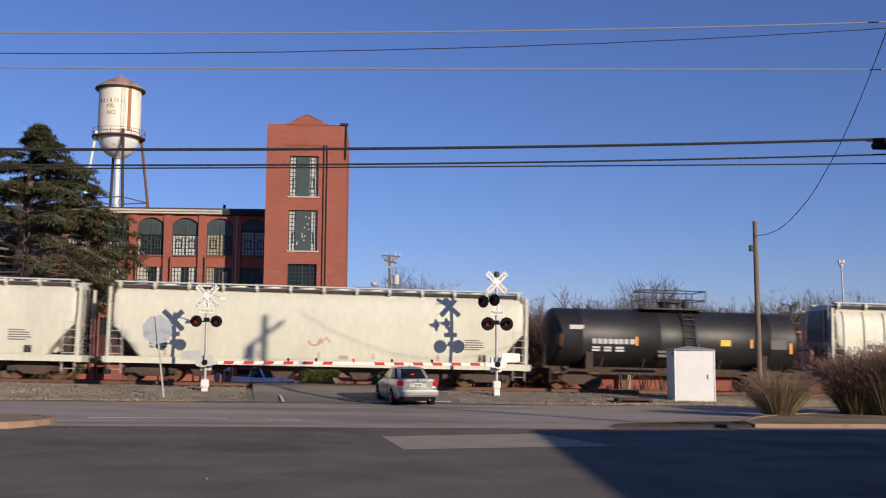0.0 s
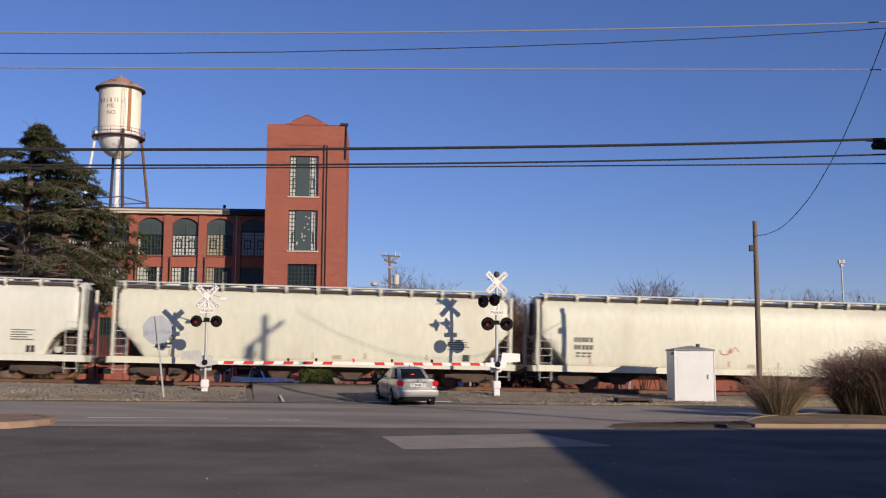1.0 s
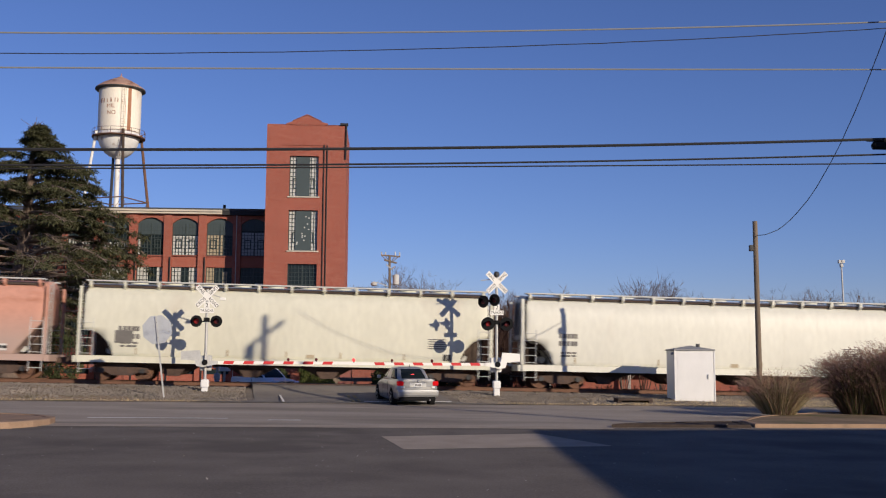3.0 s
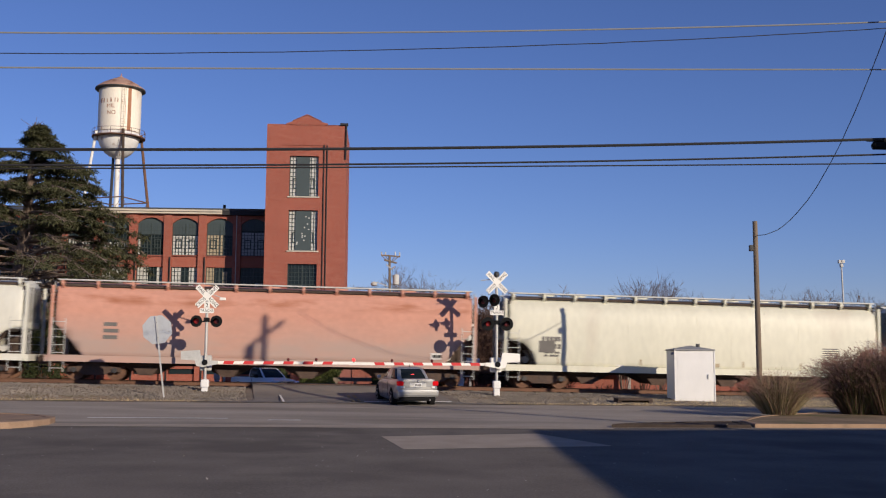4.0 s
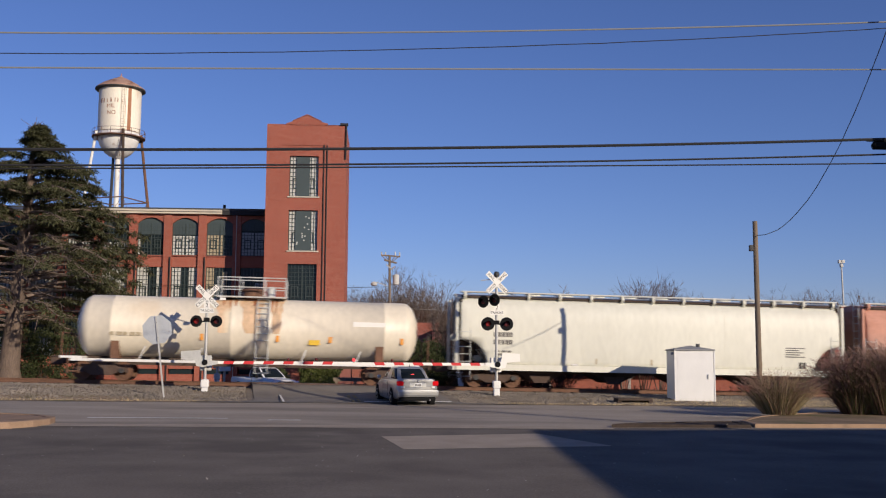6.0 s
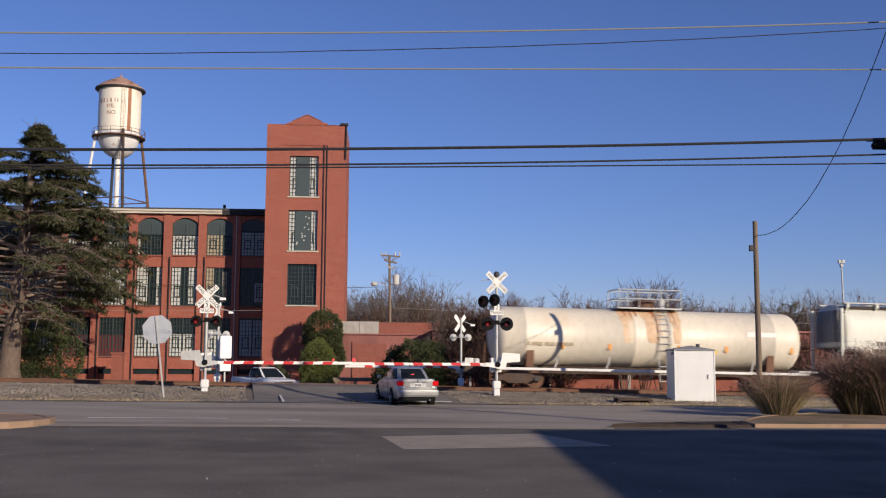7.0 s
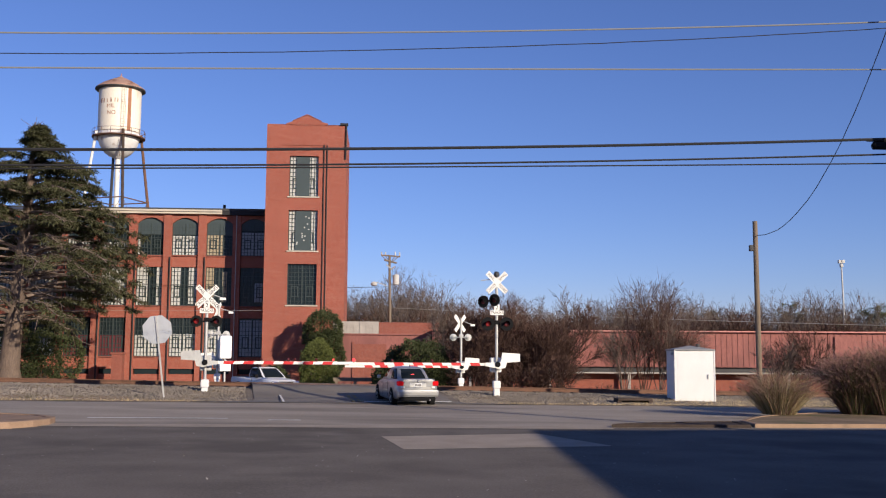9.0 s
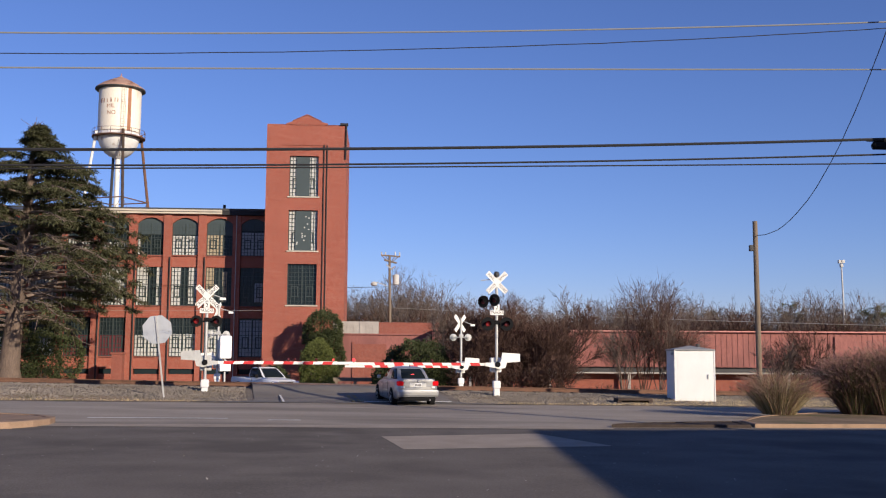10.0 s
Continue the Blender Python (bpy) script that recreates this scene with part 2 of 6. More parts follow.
M_LEAF2 = mat("olive_hedge_leaves", (0.1, 0.115, 0.03), 0.7, var=0.45, scale=1.2, fine=8, bump=0)
M_GRASS = mat("dry_tall_grass", (0.42, 0.33, 0.2), 0.9, var=0.4, scale=1.5, fine=10, bump=0)
M_GRASS2 = mat("pinkish_grass_plumes", (0.22, 0.13, 0.105), 0.9, var=0.35, scale=1.5, fine=10, bump=0)
M_GRASSG = mat("green_grass_blades", (0.12, 0.13, 0.05), 0.9, var=0.35, scale=1.5, fine=10, bump=0)
M_REDMETAL = mat("red_ribbed_metal", (0.3, 0.118, 0.1), 0.7, var=0.22, scale=0.5, fine=8, bump=0.05, stain=(0.225, 0.092, 0.08), stain_at=0.5, stretch=(1, 1, 0.4))
M_DARKBROWN = mat("dark_brown", (0.055, 0.042, 0.036), 0.95, var=0.4, scale=2, fine=20, bump=0.5)
M_CONC = mat("pale_dock_concrete", (0.4, 0.36, 0.33), 0.9, var=0.2)
M_GREYWALL = mat("grey_block_wall", (0.42, 0.38, 0.34), 0.9, var=0.2)


# ---- mesh helpers ----
def part(name, bm, material, parent=None, label="", smooth=False):
    me = bpy.data.meshes.new(name)
    bm.to_mesh(me)
    bm.free()
    me.materials.append(material)
    if smooth:
        for p in me.polygons:
            p.use_smooth = True
    ob = new(name, me)
    if parent is not None:
        ob.parent = parent
    if label:
        tagged(ob, label)
    return ob


def raw(name, verts, faces, material, parent=None, label="", smooth=False):
    me = bpy.data.meshes.new(name)
    me.from_pydata([tuple(v) for v in verts], [], [tuple(f) for f in faces])
    me.materials.append(material)
    if smooth:
        for p in me.polygons:
            p.use_smooth = True
    ob = new(name, me)
    if parent is not None:
        ob.parent = parent
    if label:
        tagged(ob, label)
    return ob


def thing(name, m, label, category, group="", kind=""):
    ob = new(name)
    ob.empty_display_size = 0.2
    ob.matrix_basis = m
    return tagged(ob, label, category, group, kind)


def box(bm, x0, x1, y0, y1, z0, z1, bevel=0.0, m=None):
    r = bmesh.ops.create_cube(bm, size=1.0)
    vs = r["verts"]
    for v in vs:
        v.co = Vector(((x0 + x1) / 2 + v.co.x * (x1 - x0), (y0 + y1) / 2 + v.co.y * (y1 - y0), (z0 + z1) / 2 + v.co.z * (z1 - z0)))
        if m is not None:
            v.co = m @ v.co
    if bevel:
        es = {e for v in vs for e in v.link_edges}
        bmesh.ops.bevel(bm, geom=list(es), offset=bevel, segments=2, affect="EDGES", profile=0.6)
    return bm


def B(*a, **k):
    return box(bmesh.new(), *a, **k)


def tube(bm, a, b, r0, r1=None, n=8, caps=True):
    """A tapered round bar from a to b."""
    a, b = Vector(a), Vector(b)
    r1 = r0 if r1 is None else r1
    q = (b - a).to_track_quat("Z", "Y").to_matrix()
    ra, rb = [], []
    for i in range(n):
        w = 2 * math.pi * i / n
        d = q @ Vector((math.cos(w), math.sin(w), 0))
        ra.append(bm.verts.new(a + d * r0))
        rb.append(bm.verts.new(b + d * r1))
    for i in range(n):
        bm.faces.new((ra[i], ra[(i + 1) % n], rb[(i + 1) % n], rb[i]))
    if caps:
        bm.faces.new(ra[::-1])
        bm.faces.new(rb)
    return bm


def T(*a, **k):
    return tube(bmesh.new(), *a, **k)


def lathe(bm, prof, n=32, m=None):
    """Turn (r, z) pairs round the z axis."""
    rings = []
    for r, z in prof:
        ring = []
        for i in range(n):
            w = 2 * math.pi * i / n
            co = Vector((r * math.cos(w), r * math.sin(w), z))
            ring.append(bm.verts.new(m @ co if m is not None else co))
        rings.append(ring)
    for a, b in zip(rings, rings[1:]):
        for i in range(n):
            bm.faces.new((a[i], a[(i + 1) % n], b[(i + 1) % n], b[i]))
    bm.faces.new(rings[0][::-1])
    bm.faces.new(rings[-1])
    return bm


def prism(bm, pts, axis, d0, d1, m=None):
    """Extrude an outline (a, b) along an axis: y -> points are (x, z); x -> points are (y, z); z -> points are (x, y)."""
    def at(p, d):
        co = {"y": (p[0], d, p[1]), "x": (d, p[0], p[1]), "z": (p[0], p[1], d)}[axis]
        return m @ Vector(co) if m is not None else Vector(co)
    a = [bm.verts.new(at(p, d0)) for p in pts]
    b = [bm.verts.new(at(p, d1)) for p in pts]
    k = len(pts)
    for i in range(k):
        bm.faces.new((a[i], a[(i + 1) % k], b[(i + 1) % k], b[i]))
    bm.faces.new(a[::-1])
    bm.faces.new(b)
    bmesh.ops.recalc_face_normals(bm, faces=bm.faces)
    return bm


def words(text, size, material, parent, m, name="lettering", extrude=0.003):
    """Lettering as a mesh, centred, in the xz plane of m facing -y."""
    cu = bpy.data.curves.new(name, "FONT")
    cu.body, cu.size, cu.extrude = text, size, extrude
    cu.align_x, cu.align_y = "CENTER", "CENTER"
    tmp = bpy.data.objects.new(name, cu)
    scene.collection.objects.link(tmp)
    me = bpy.data.meshes.new_from_object(tmp)
    bpy.data.objects.remove(tmp)
    me.transform(m @ pose(0, 0, 0, 90, 0, 0))
    me.materials.clear()
    me.materials.append(material)
    ob = new(name, me)
    ob.parent = parent
    return ob


# ---- ground ----
TS = 0.125          # the tracks and the street run this much away from the camera per metre to the right


def bed(v):
    if v <= 41.6:
        return 0.0
    if v < 46.2:
        return (v - 41.6) / 4.6
    if v <= 56.2:
        return 1.0
    return 1.0


def gz(x, v):
    """Height of the ground at x and the distance v across the street and the tracks."""
    xs = max(-45.0, min(45.0, x))
    street = -0.008 * xs
    track = -0.016 * xs + 0.30
    far = -0.010 * xs - 0.70
    # the second track lies a little lower
    track -= 0.2 * max(0.0, min(1.0, (v - 50.8) / 1.2))
    if v <= 56.2:
        w = bed(v)
        return street * (1 - w) + track * w
    w = min(1.0, (v - 56.2) / 4.5)
    return track * (1 - w) + far * w


def gxy(x, y):
    return gz(x, y - TS * x)


def sheet(name, x0, x1, v0, v1, dx, dv, lift, material, label, category, edge=None, kind="structure", parent=None, zf=None):
    """A strip of ground between distances v0 and v1, laid on the ground."""
    nx, nv = max(1, round((x1 - x0) / dx)), max(1, round((v1 - v0) / dv))
    vs, fs = [], []
    for j in range(nv + 1):
        for i in range(nx + 1):
            x, v = x0 + (x1 - x0) * i / nx, v0 + (v1 - v0) * j / nv
            if edge:
                x, v = edge(x, v, i / nx, j / nv)
            z = (zf or gz)(x, v)
            vs.append((x, v + TS * x, z + lift))
    for j in range(nv):
        for i in range(nx):
            a = j * (nx + 1) + i
            fs.append((a, a + 1, a + nx + 2, a + nx + 1))
    return tagged(raw(name, vs, fs, material, parent), label, category, kind=kind)


def build_ground():
    xs = [-2500, -800, -300, -150, -80] + [-45 + 5 * i for i in range(19)] + [80, 150, 300, 800, 2500]
    vsn = [-300, -100, -40, 0, 20, 27, 34, 41.6, 43, 46.2, 48, 50.8, 52, 56.2, 58, 60.7, 66, 80, 100, 150, 300, 800, 3000]
    vs = [(x, v + TS * x, gz(x, v) - 0.06) for v in vsn for x in xs]
    n = len(xs)
    fs = [(j * n + i, j * n + i + 1, (j + 1) * n + i + 1, (j + 1) * n + i) for j in range(len(vsn) - 1) for i in range(n - 1)]
    tagged(raw("ground", vs, fs, M_SOIL), "bare brown winter soil with thin dead grass", "ground", kind="structure")

    sheet("lot_pavement", -60, 60, -30, 27.3, 4, 3, 0.0, M_LOT, "dark worn asphalt of a side lot", "pavement")
    sheet("road", -90, 90, 27.3, 41.0, 3, 1.2, 0.004, M_ROAD, "grey sun-bleached asphalt street beside the tracks", "road")
    sheet("ballast_bed", -90, 90, 40.9, 57.5, 1.5, 0.5, 0.0, M_GRAVEL, "brown gravel ballast under the railway tracks", "gravel")
    for xa, xb, vb in ((-60, -12.3, 43.0), (-12.3, -8.4, 41.9), (2.2, 60, 41.75)):
        sheet("dirt_verge", xa, xb, 40.55, vb, 1.5, 0.4, 0.012, M_SOIL, "strip of tan dirt between street and gravel", "ground")
    # paler repair in the lot
    pv = [(-1.39, 23.69), (-0.75, 20.43), (3.64, 21.94), (2.33, 25.28)]
    me = [(x, y, gxy(x, y) + 0.006) for x, y in pv]
    tagged(raw("pavement_patch", me, [(0, 1, 2, 3)], M_PATCH), "pale rectangular concrete repair in the asphalt", "pavement", kind="structure")
    # gutter strip along the lot
    sheet("gutter", -60, 4.6, 26.7, 27.7, 3, 1.0, 0.009, M_PATCH, "pale gutter strip between lot and street", "gutter")


def xroad_x(v):
    """Middle of the crossing road at distance v."""
    return -3.3 - 0.2 * (v - 41.0)


def xroad_z(x, v):
    return max(xroad_profile(x, v), gz(x, v) + 0.025)


def xroad_profile(x, v):
    top = -0.016 * x + 0.475
    street = -0.008 * x + 0.01
    far = -0.010 * x - 0.66
    if v < 47.2:
        w = max(0.0, (v - 43.0) / 4.2)
        w = w * w * (3 - 2 * w)
        return street * (1 - w) + top * w
    if v < 50.6:
        return top
    w = min(1.0, (v - 50.6) / 11.0)
    w = w * w * (3 - 2 * w)
    return top * (1 - w) + far * w


def build_crossing_road():
    def edge(x, v, a, b):
        half = 4.0 + 3.0 * max(0.0, (42.2 - v) / 1.6) ** 2
        return (xroad_x(v) + (a * 2 - 1) * half, v)
    sheet("crossing_road", 0, 1, 40.6, 86, 0.1, 0.45, 0.0, M_XROAD, "dark asphalt road climbing over the level crossing", "road", edge=edge, zf=xroad_z)
    # stop bars and edge lines
    bm = bmesh.new()
    for (xa, va, xb, vb, w) in ((xroad_x(41.6) + 0.3, 41.5, xroad_x(41.6) + 3.8, 41.7, 0.35), (-6.15, 40.7, -6.75, 43.6, 0.08)):
        d = Vector((xb - xa, vb - va, 0)).normalized()
        nrm = Vector((-d.y, d.x, 0)) * w / 2
        qs = []
        for (x, v, s) in ((xa, va, 1), (xa, va, -1), (xb, vb, -1), (xb, vb, 1)):
            x, v = x + nrm.x * s, v + nrm.y * s
            qs.append(bm.verts.new((x, v + TS * x, xroad_z(x, v) + 0.03)))
        bm.faces.new(qs)
    tagged(part("stop_line", bm, M_PAINT), "worn white stop line on the asphalt", "road marking", kind="structure")
    ym = bmesh.new()
    for dx in (-0.12, 0.12):
        for va, vb in ((41.4, 42.4), (42.9, 43.8)):
            ym.faces.new([ym.verts.new((x, v + TS * x, xroad_z(x, v) + 0.03)) for x, v in ((xroad_x(va) + dx - 0.06, va), (xroad_x(va) + dx + 0.06, va), (xroad_x(vb) + dx + 0.06, vb), (xroad_x(vb) + dx - 0.06, vb))])
    tagged(part("centre_line", ym, M_YELLOW), "worn double yellow centre line on the crossing road", "road marking", kind="structure")
    for k, (xa, xb, v) in enumerate(((-16.5, -11.84, 30.9), (-10.0, -6.16, 30.3), (-4.9, -4.0, 29.7), (-24, -18.5, 31.0), (-32, -27, 31.2))):
        sheet("lane_line", xa, xb, v - 0.12, v + 0.12, 1.5, 0.24, 0.014, M_PAINT, "thin worn white lane line on the street", "road marking")


def build_track(vc, name, top=0.49):
    """Two rails on ties. vc: distance of the track's middle."""
    k = math.sqrt(1 + TS * TS)
    base = thing(name, Matrix(), "rusty rails on dark wooden ties in gravel", "railway track", "railway tracks", "structure")
    zr = lambda x: -0.016 * x + top
    for off in (-0.75, 0.75):
        bm = bmesh.new()
        prof = [(-0.07, -0.17), (0.07, -0.17), (0.07, -0.15), (0.012, -0.13), (0.012, -0.04), (0.036, -0.03), (0.036, 0), (-0.036, 0), (-0.036, -0.03), (-0.012, -0.04), (-0.012, -0.13), (-0.07, -0.15)]
        ends = []
        for x in (-90, 90):
            ring = []
            for a, b in prof:
                n = off + a
                ring.append(bm.verts.new((x - n * TS / k, vc + TS * x + n / k, zr(max(-45, min(45, x))) + b)))
            ends.append(ring)
        # straight middle pieces follow the grade
        mids = []
        for x in (-45, 45):
            ring = []
            for a, b in prof:
                n = off + a
                ring.append(bm.verts.new((x - n * TS / k, vc + TS * x + n / k, zr(x) + b)))
            mids.append(ring)
        seq = [ends[0], mids[0], mids[1], ends[1]]
        for p, q in zip(seq, seq[1:]):
            for i in range(len(prof)):
                j = (i + 1) % len(prof)
                bm.faces.new((p[i], p[j], q[j], q[i]))
        part("rail", bm, M_RUST, base)
    tie = bpy.data.meshes.new("tie")
    bm = B(-0.115, 0.115, -1.3, 1.3, -0.18, 0, bevel=0.015)
    bm.to_mesh(tie)
    bm.free()
    tie.materials.append(M_TIE)
    ang = math.degrees(math.atan(TS))
    for i in range(120):
        x = -36 + i * 0.62
        ob = new("tie", tie)
        ob.parent = base
        ob.matrix_basis = pose(x + random.uniform(-.03, .03), vc + TS * x, zr(x) - 0.145, 0, 0.92, ang + random.uniform(-1.5, 1.5))


build_ground()
build_crossing_road()
build_track(49.1, "railway_track")
build_track(53.6, "railway_track", 0.28)


# ---- train ----
TRACK_ANG = math.degrees(math.atan(TS))


def train_pose(x):
    """Pose on the near track, on the railhead, at x."""
    return pose(x, 49.1 + TS * x, 0.49 - 0.016 * x, 0, math.degrees(math.atan(0.016)), TRACK_ANG)


def train_way(t):
    return 19.5 * t - 0.045 * t * t


def truck_at(car, x):
    """A two-axle freight truck under a car."""
    tr = part("truck", B(-0.2, 0.2, -1.0, 1.0, 0.42, 0.72, bevel=0.04), M_TRUCK, car)
    tr.location.x = x
    for sy in (-1.02, 1.02):
        bm = bmesh.new()
        out = [(-1.15, 0.36), (-1.15, 0.58), (-0.75, 0.62), (-0.35, 0.86), (0.35, 0.86), (0.75, 0.62), (1.15, 0.58), (1.15, 0.36), (0.8, 0.42), (0.42, 0.24), (-0.42, 0.24), (-0.8, 0.42)]
        prism(bm, out, "y", sy - 0.09, sy + 0.09)
        part("side_frame", bm, M_TRUCK, tr)
        bm = bmesh.new()
        for sx in (-0.16, 0, 0.16):
            tube(bm, (sx, sy * 1.03, 0.3), (sx, sy * 1.03, 0.72), 0.065, n=8)
        part("spring_nest", bm, M_DARK, tr)
        for ax in (-0.89, 0.89):
            part("bearing_cap", T((ax, sy * 1.0, 0.46), (ax, sy * 1.16, 0.46), 0.12, n=10), M_DARK, tr)
    for ax in (-0.89, 0.89):
        bm = bmesh.new()
        turn = pose(0, 0, 0, 90, 0, 0)
        for sy in (-0.75, 0.75):
            lathe(bm, [(0.1, -0.09), (0.2, -0.07), (0.34, -0.02), (0.36, -0.07), (0.44, -0.07), (0.42, 0.06), (0.34, 0.05), (0.1, 0.08)], 20, pose(0, sy, 0) @ turn)
        tube(bm, (0, -0.75, 0), (0, 0.75, 0), 0.08, n=10)
        for k in range(4):
            box(bm, -0.04, 0.04, -0.80, -0.79, 0.14, 0.33, m=pose(0, 0, 0, 0, 90 * k, 0))
        ws = part("wheelset", bm, M_RUST, tr)
        ws.location = (ax, 0, 0.42)
        WHEELS.append(ws)
    return tr


WHEELS = []
CARS = []


def couplers(car, half, mtl):
    for s in (-1, 1):
        bm = bmesh.new()
        box(bm, s * (half - 0.5), s * (half + 0.45), -0.11, 0.11, 0.74, 0.98, bevel=0.03)
        box(bm, s * (half + 0.35), s * (half + 0.62), -0.2, 0.2, 0.7, 1.02, bevel=0.05)
        part("coupler", bm, M_TRUCK, car)
        bm = bmesh.new()
        tube(bm, (s * (half - 0.05), -0.35, 0.85), (s * (half + 0.25), -0.3, 0.55), 0.025, n=6)
        tube(bm, (s * (half + 0.25), -0.3, 0.55), (s * (half + 0.5), -0.2, 0.6), 0.025, n=6)
        part("air_hose", bm, M_BLACK, car)


def ladder(bm, x0, x1, y, z0, z1, n, r=0.02):
    tube(bm, (x0, y, z0), (x0, y, z1), r, n=5)
    tube(bm, (x1, y, z0), (x1, y, z1), r, n=5)
    for i in range(n):
        z = z0 + (z1 - z0) * (i + 0.5) / n
        tube(bm, (x0, y, z), (x1, y, z), r * 0.8, n=5)


def bars(name, car, x, y, z, w, h, rows, mtl, gap=0.4, dashes=1, seed=1):
    """Lettering that cannot be read, as plain bars on a side."""
    rnd = random.Random(seed)
    bm = bmesh.new()
    for r in range(rows):
        zz = z - r * h * (1 + gap)
        xx = x
        for d in range(dashes):
            ww = w / dashes * rnd.uniform(0.62, 0.92)
            box(bm, xx, xx + ww, y - 0.006, y + 0.004, zz - h, zz)
            xx += w / dashes
    return part(name, bm, mtl, car)


HP = [(1.5, 0.98), (1.545, 1.3), (1.585, 1.8), (1.6, 2.4), (1.6, 3.0), (1.575, 3.45), (1.5, 3.8), (1.36, 4.05), (1.14, 4.24), (0.8, 4.36), (0.4, 4.42), (0.0, 4.44)]


def side_y(z):
    for (a, b), (c, d) in zip(HP, HP[1:]):
        if b <= z <= d:
            return -(a + (c - a) * (z - b) / (d - b))
    return -1.5


def hopper_car(x_left, x_right, mtl, label, style):
    """A long covered hopper car with curved sides, open slope-sheet ends and four outlet bays."""
    length = (x_right - x_left) * 1.0078
    h = length / 2
    car = thing("covered_hopper_car", train_pose(0), label, "rail car", "hopper cars of the freight train")
    CARS.append((car, (x_left + x_right) / 2))
    # body: rings along the length, the bottom cut away in a curve at both ends
    e_end, reach = 0.3, 1.3
    stations = [0, 0.05, 0.15, 0.3, 0.5, 0.7, 0.85, 1.0, 1.1, 1.2, 1.26, reach + 0.05, 3.0]
    xs = [-h + e_end + s for s in stations]
    xs += [-h + 4 + (2 * h - 8) * i / 8 for i in range(9)]
    xs += [h - e_end - s for s in stations[::-1]]
    bm = bmesh.new()
    rings = []
    for x in xs:
        e = min(x + h, h - x) - e_end
        if e >= reach:
            zc = 0.98
        else:
            w = min(1.0, max(0.0, e / reach))
            zc = 0.98 + 1.5 * (1 - w ** 1.1) if style not in ("marked", "grey") else 0.98 + 1.3 * (1 - w ** 2.2) ** 0.55
        inset = 0.04 * max(0.0, 1 - e / 0.2)
        ring = [bm.verts.new((x, -(y - inset), max(z, zc))) for y, z in HP]
        ring += [bm.verts.new((x, (y - inset), max(z, zc))) for y, z in HP[-2::-1]]
        rings.append(ring)
    n = len(rings[0])
    for a, b in zip(rings, rings[1:]):
        for i in range(n):
            bm.faces.new((a[i], a[(i + 1) % n], b[(i + 1) % n], b[i]))
    bm.faces.new(rings[0])
    bm.faces.new(rings[-1][::-1])
    bmesh.ops.recalc_face_normals(bm, faces=bm.faces)
    body = part("body", bm, mtl, car, smooth=True)
    # panel seams and the top chord
    ribs = 17 if style == "ribbed" else 7
    for i in range(1, ribs + 1):
        x = -h + 2.6 + (2 * h - 5.2) * i / 8 if ribs == 7 else -h + 0.7 + (2 * h - 1.4) * (i - 1) / 16
        proud = 0.006 if ribs == 7 else 0.07
        bm = bmesh.new()
        prof = [(-(y + proud), z) for y, z in HP[1:8]] + [(-(y - 0.03), z) for y, z in HP[7:0:-1]]
        prism(bm, prof, "x", x - (0.02 if ribs == 7 else 0.05), x + (0.02 if ribs == 7 else 0.05))
        part("seam" if ribs == 7 else "side_post", bm, mtl, car)
    for s in (-1, 1):
        bm = bmesh.new()
        box(bm, -h + 0.1, h - 0.1, s * 1.42, s * 1.62, 0.82, 1.12, bevel=0.02)
        part("side_sill", bm, mtl, car)
        # shadow line under the walkway, put into the chord's dark colour
        bm = bmesh.new()
        box(bm, -h + 0.35, h - 0.35, s * 1.2, s * 1.31, 4.2, 4.3, bevel=0.015)
        part("top_chord", bm, M_UNDER, car, "top chord painted dark as a shadow line")
        bm = bmesh.new()
        box(bm, -h + 0.3, h - 0.3, s * 1.02, s * 1.46, 4.44, 4.5)
        part("running_board", bm, M_GREYBOX, car, "galvanised roof walkway")
    nb = 12
    for i in range(nb + 1):
        x = -h + 0.5 + (2 * h - 1.0) * i / nb
        for s in (-1, 1):
            part("walkway_bracket", prism(bmesh.new(), [(s * 1.30, 4.1), (s * 1.46, 4.26), (s * 1.46, 4.45), (s * 1.05, 4.45), (s * 1.05, 4.2)], "x", x - 0.06, x + 0.06), mtl, car)
    for i in range(10 if style != "salmon" else 5):
        m = 10 if style != "salmon" else 5
        x = -h + 1.6 + (2 * h - 3.2) * (i + 0.5) / m
        part("roof_hatch", lathe(bmesh.new(), [(0.38, 4.4), (0.4, 4.5), (0.36, 4.55), (0.1, 4.58)], 16, pose(x, 0, 0)), mtl, car)
    # ends: posts, ladders, platform, end sill
    for s in (-1, 1):
        for sy in (-1, 1):
            bm = bmesh.new()
            box(bm, s * (h - 0.12) - 0.06, s * (h - 0.12) + 0.06, sy * 1.5 - 0.07, sy * 1.5 + 0.07, 0.85, 4.2, bevel=0.01)
            part("end_post", bm, mtl, car)
            bm = bmesh.new()
            ladder(bm, s * (h - 0.2), s * (h - 0.75), sy * 1.6, 0.35, 2.75, 7)
            part("side_ladder", bm, M_GREYBOX, car, "grey steel ladder")
            # brace coloured dark to deepen the shaded end opening
            bm = bmesh.new()
            tube(bm, (s * (h - 0.45), sy * 0.95, 1.05), (s * (h - 0.5), sy * 0.8, 2.9), 0.05, n=6)
            tube(bm, (s * (h - 1.7), sy * 1.2, 1.05), (s * (h - 0.5), sy * 1.2, 2.75), 0.05, n=6)
            part("slope_brace", bm, M_UNDER, car)
        bm = bmesh.new()
        ladder(bm, -0.25, 0.25, 0, 1.1, 4.4, 9)
        bmesh.ops.transform(bm, matrix=pose(s * (h - 0.1), -0.9, 0, 0, 0, 90), verts=bm.verts)
        part("end_ladder", bm, M_GREYBOX, car)
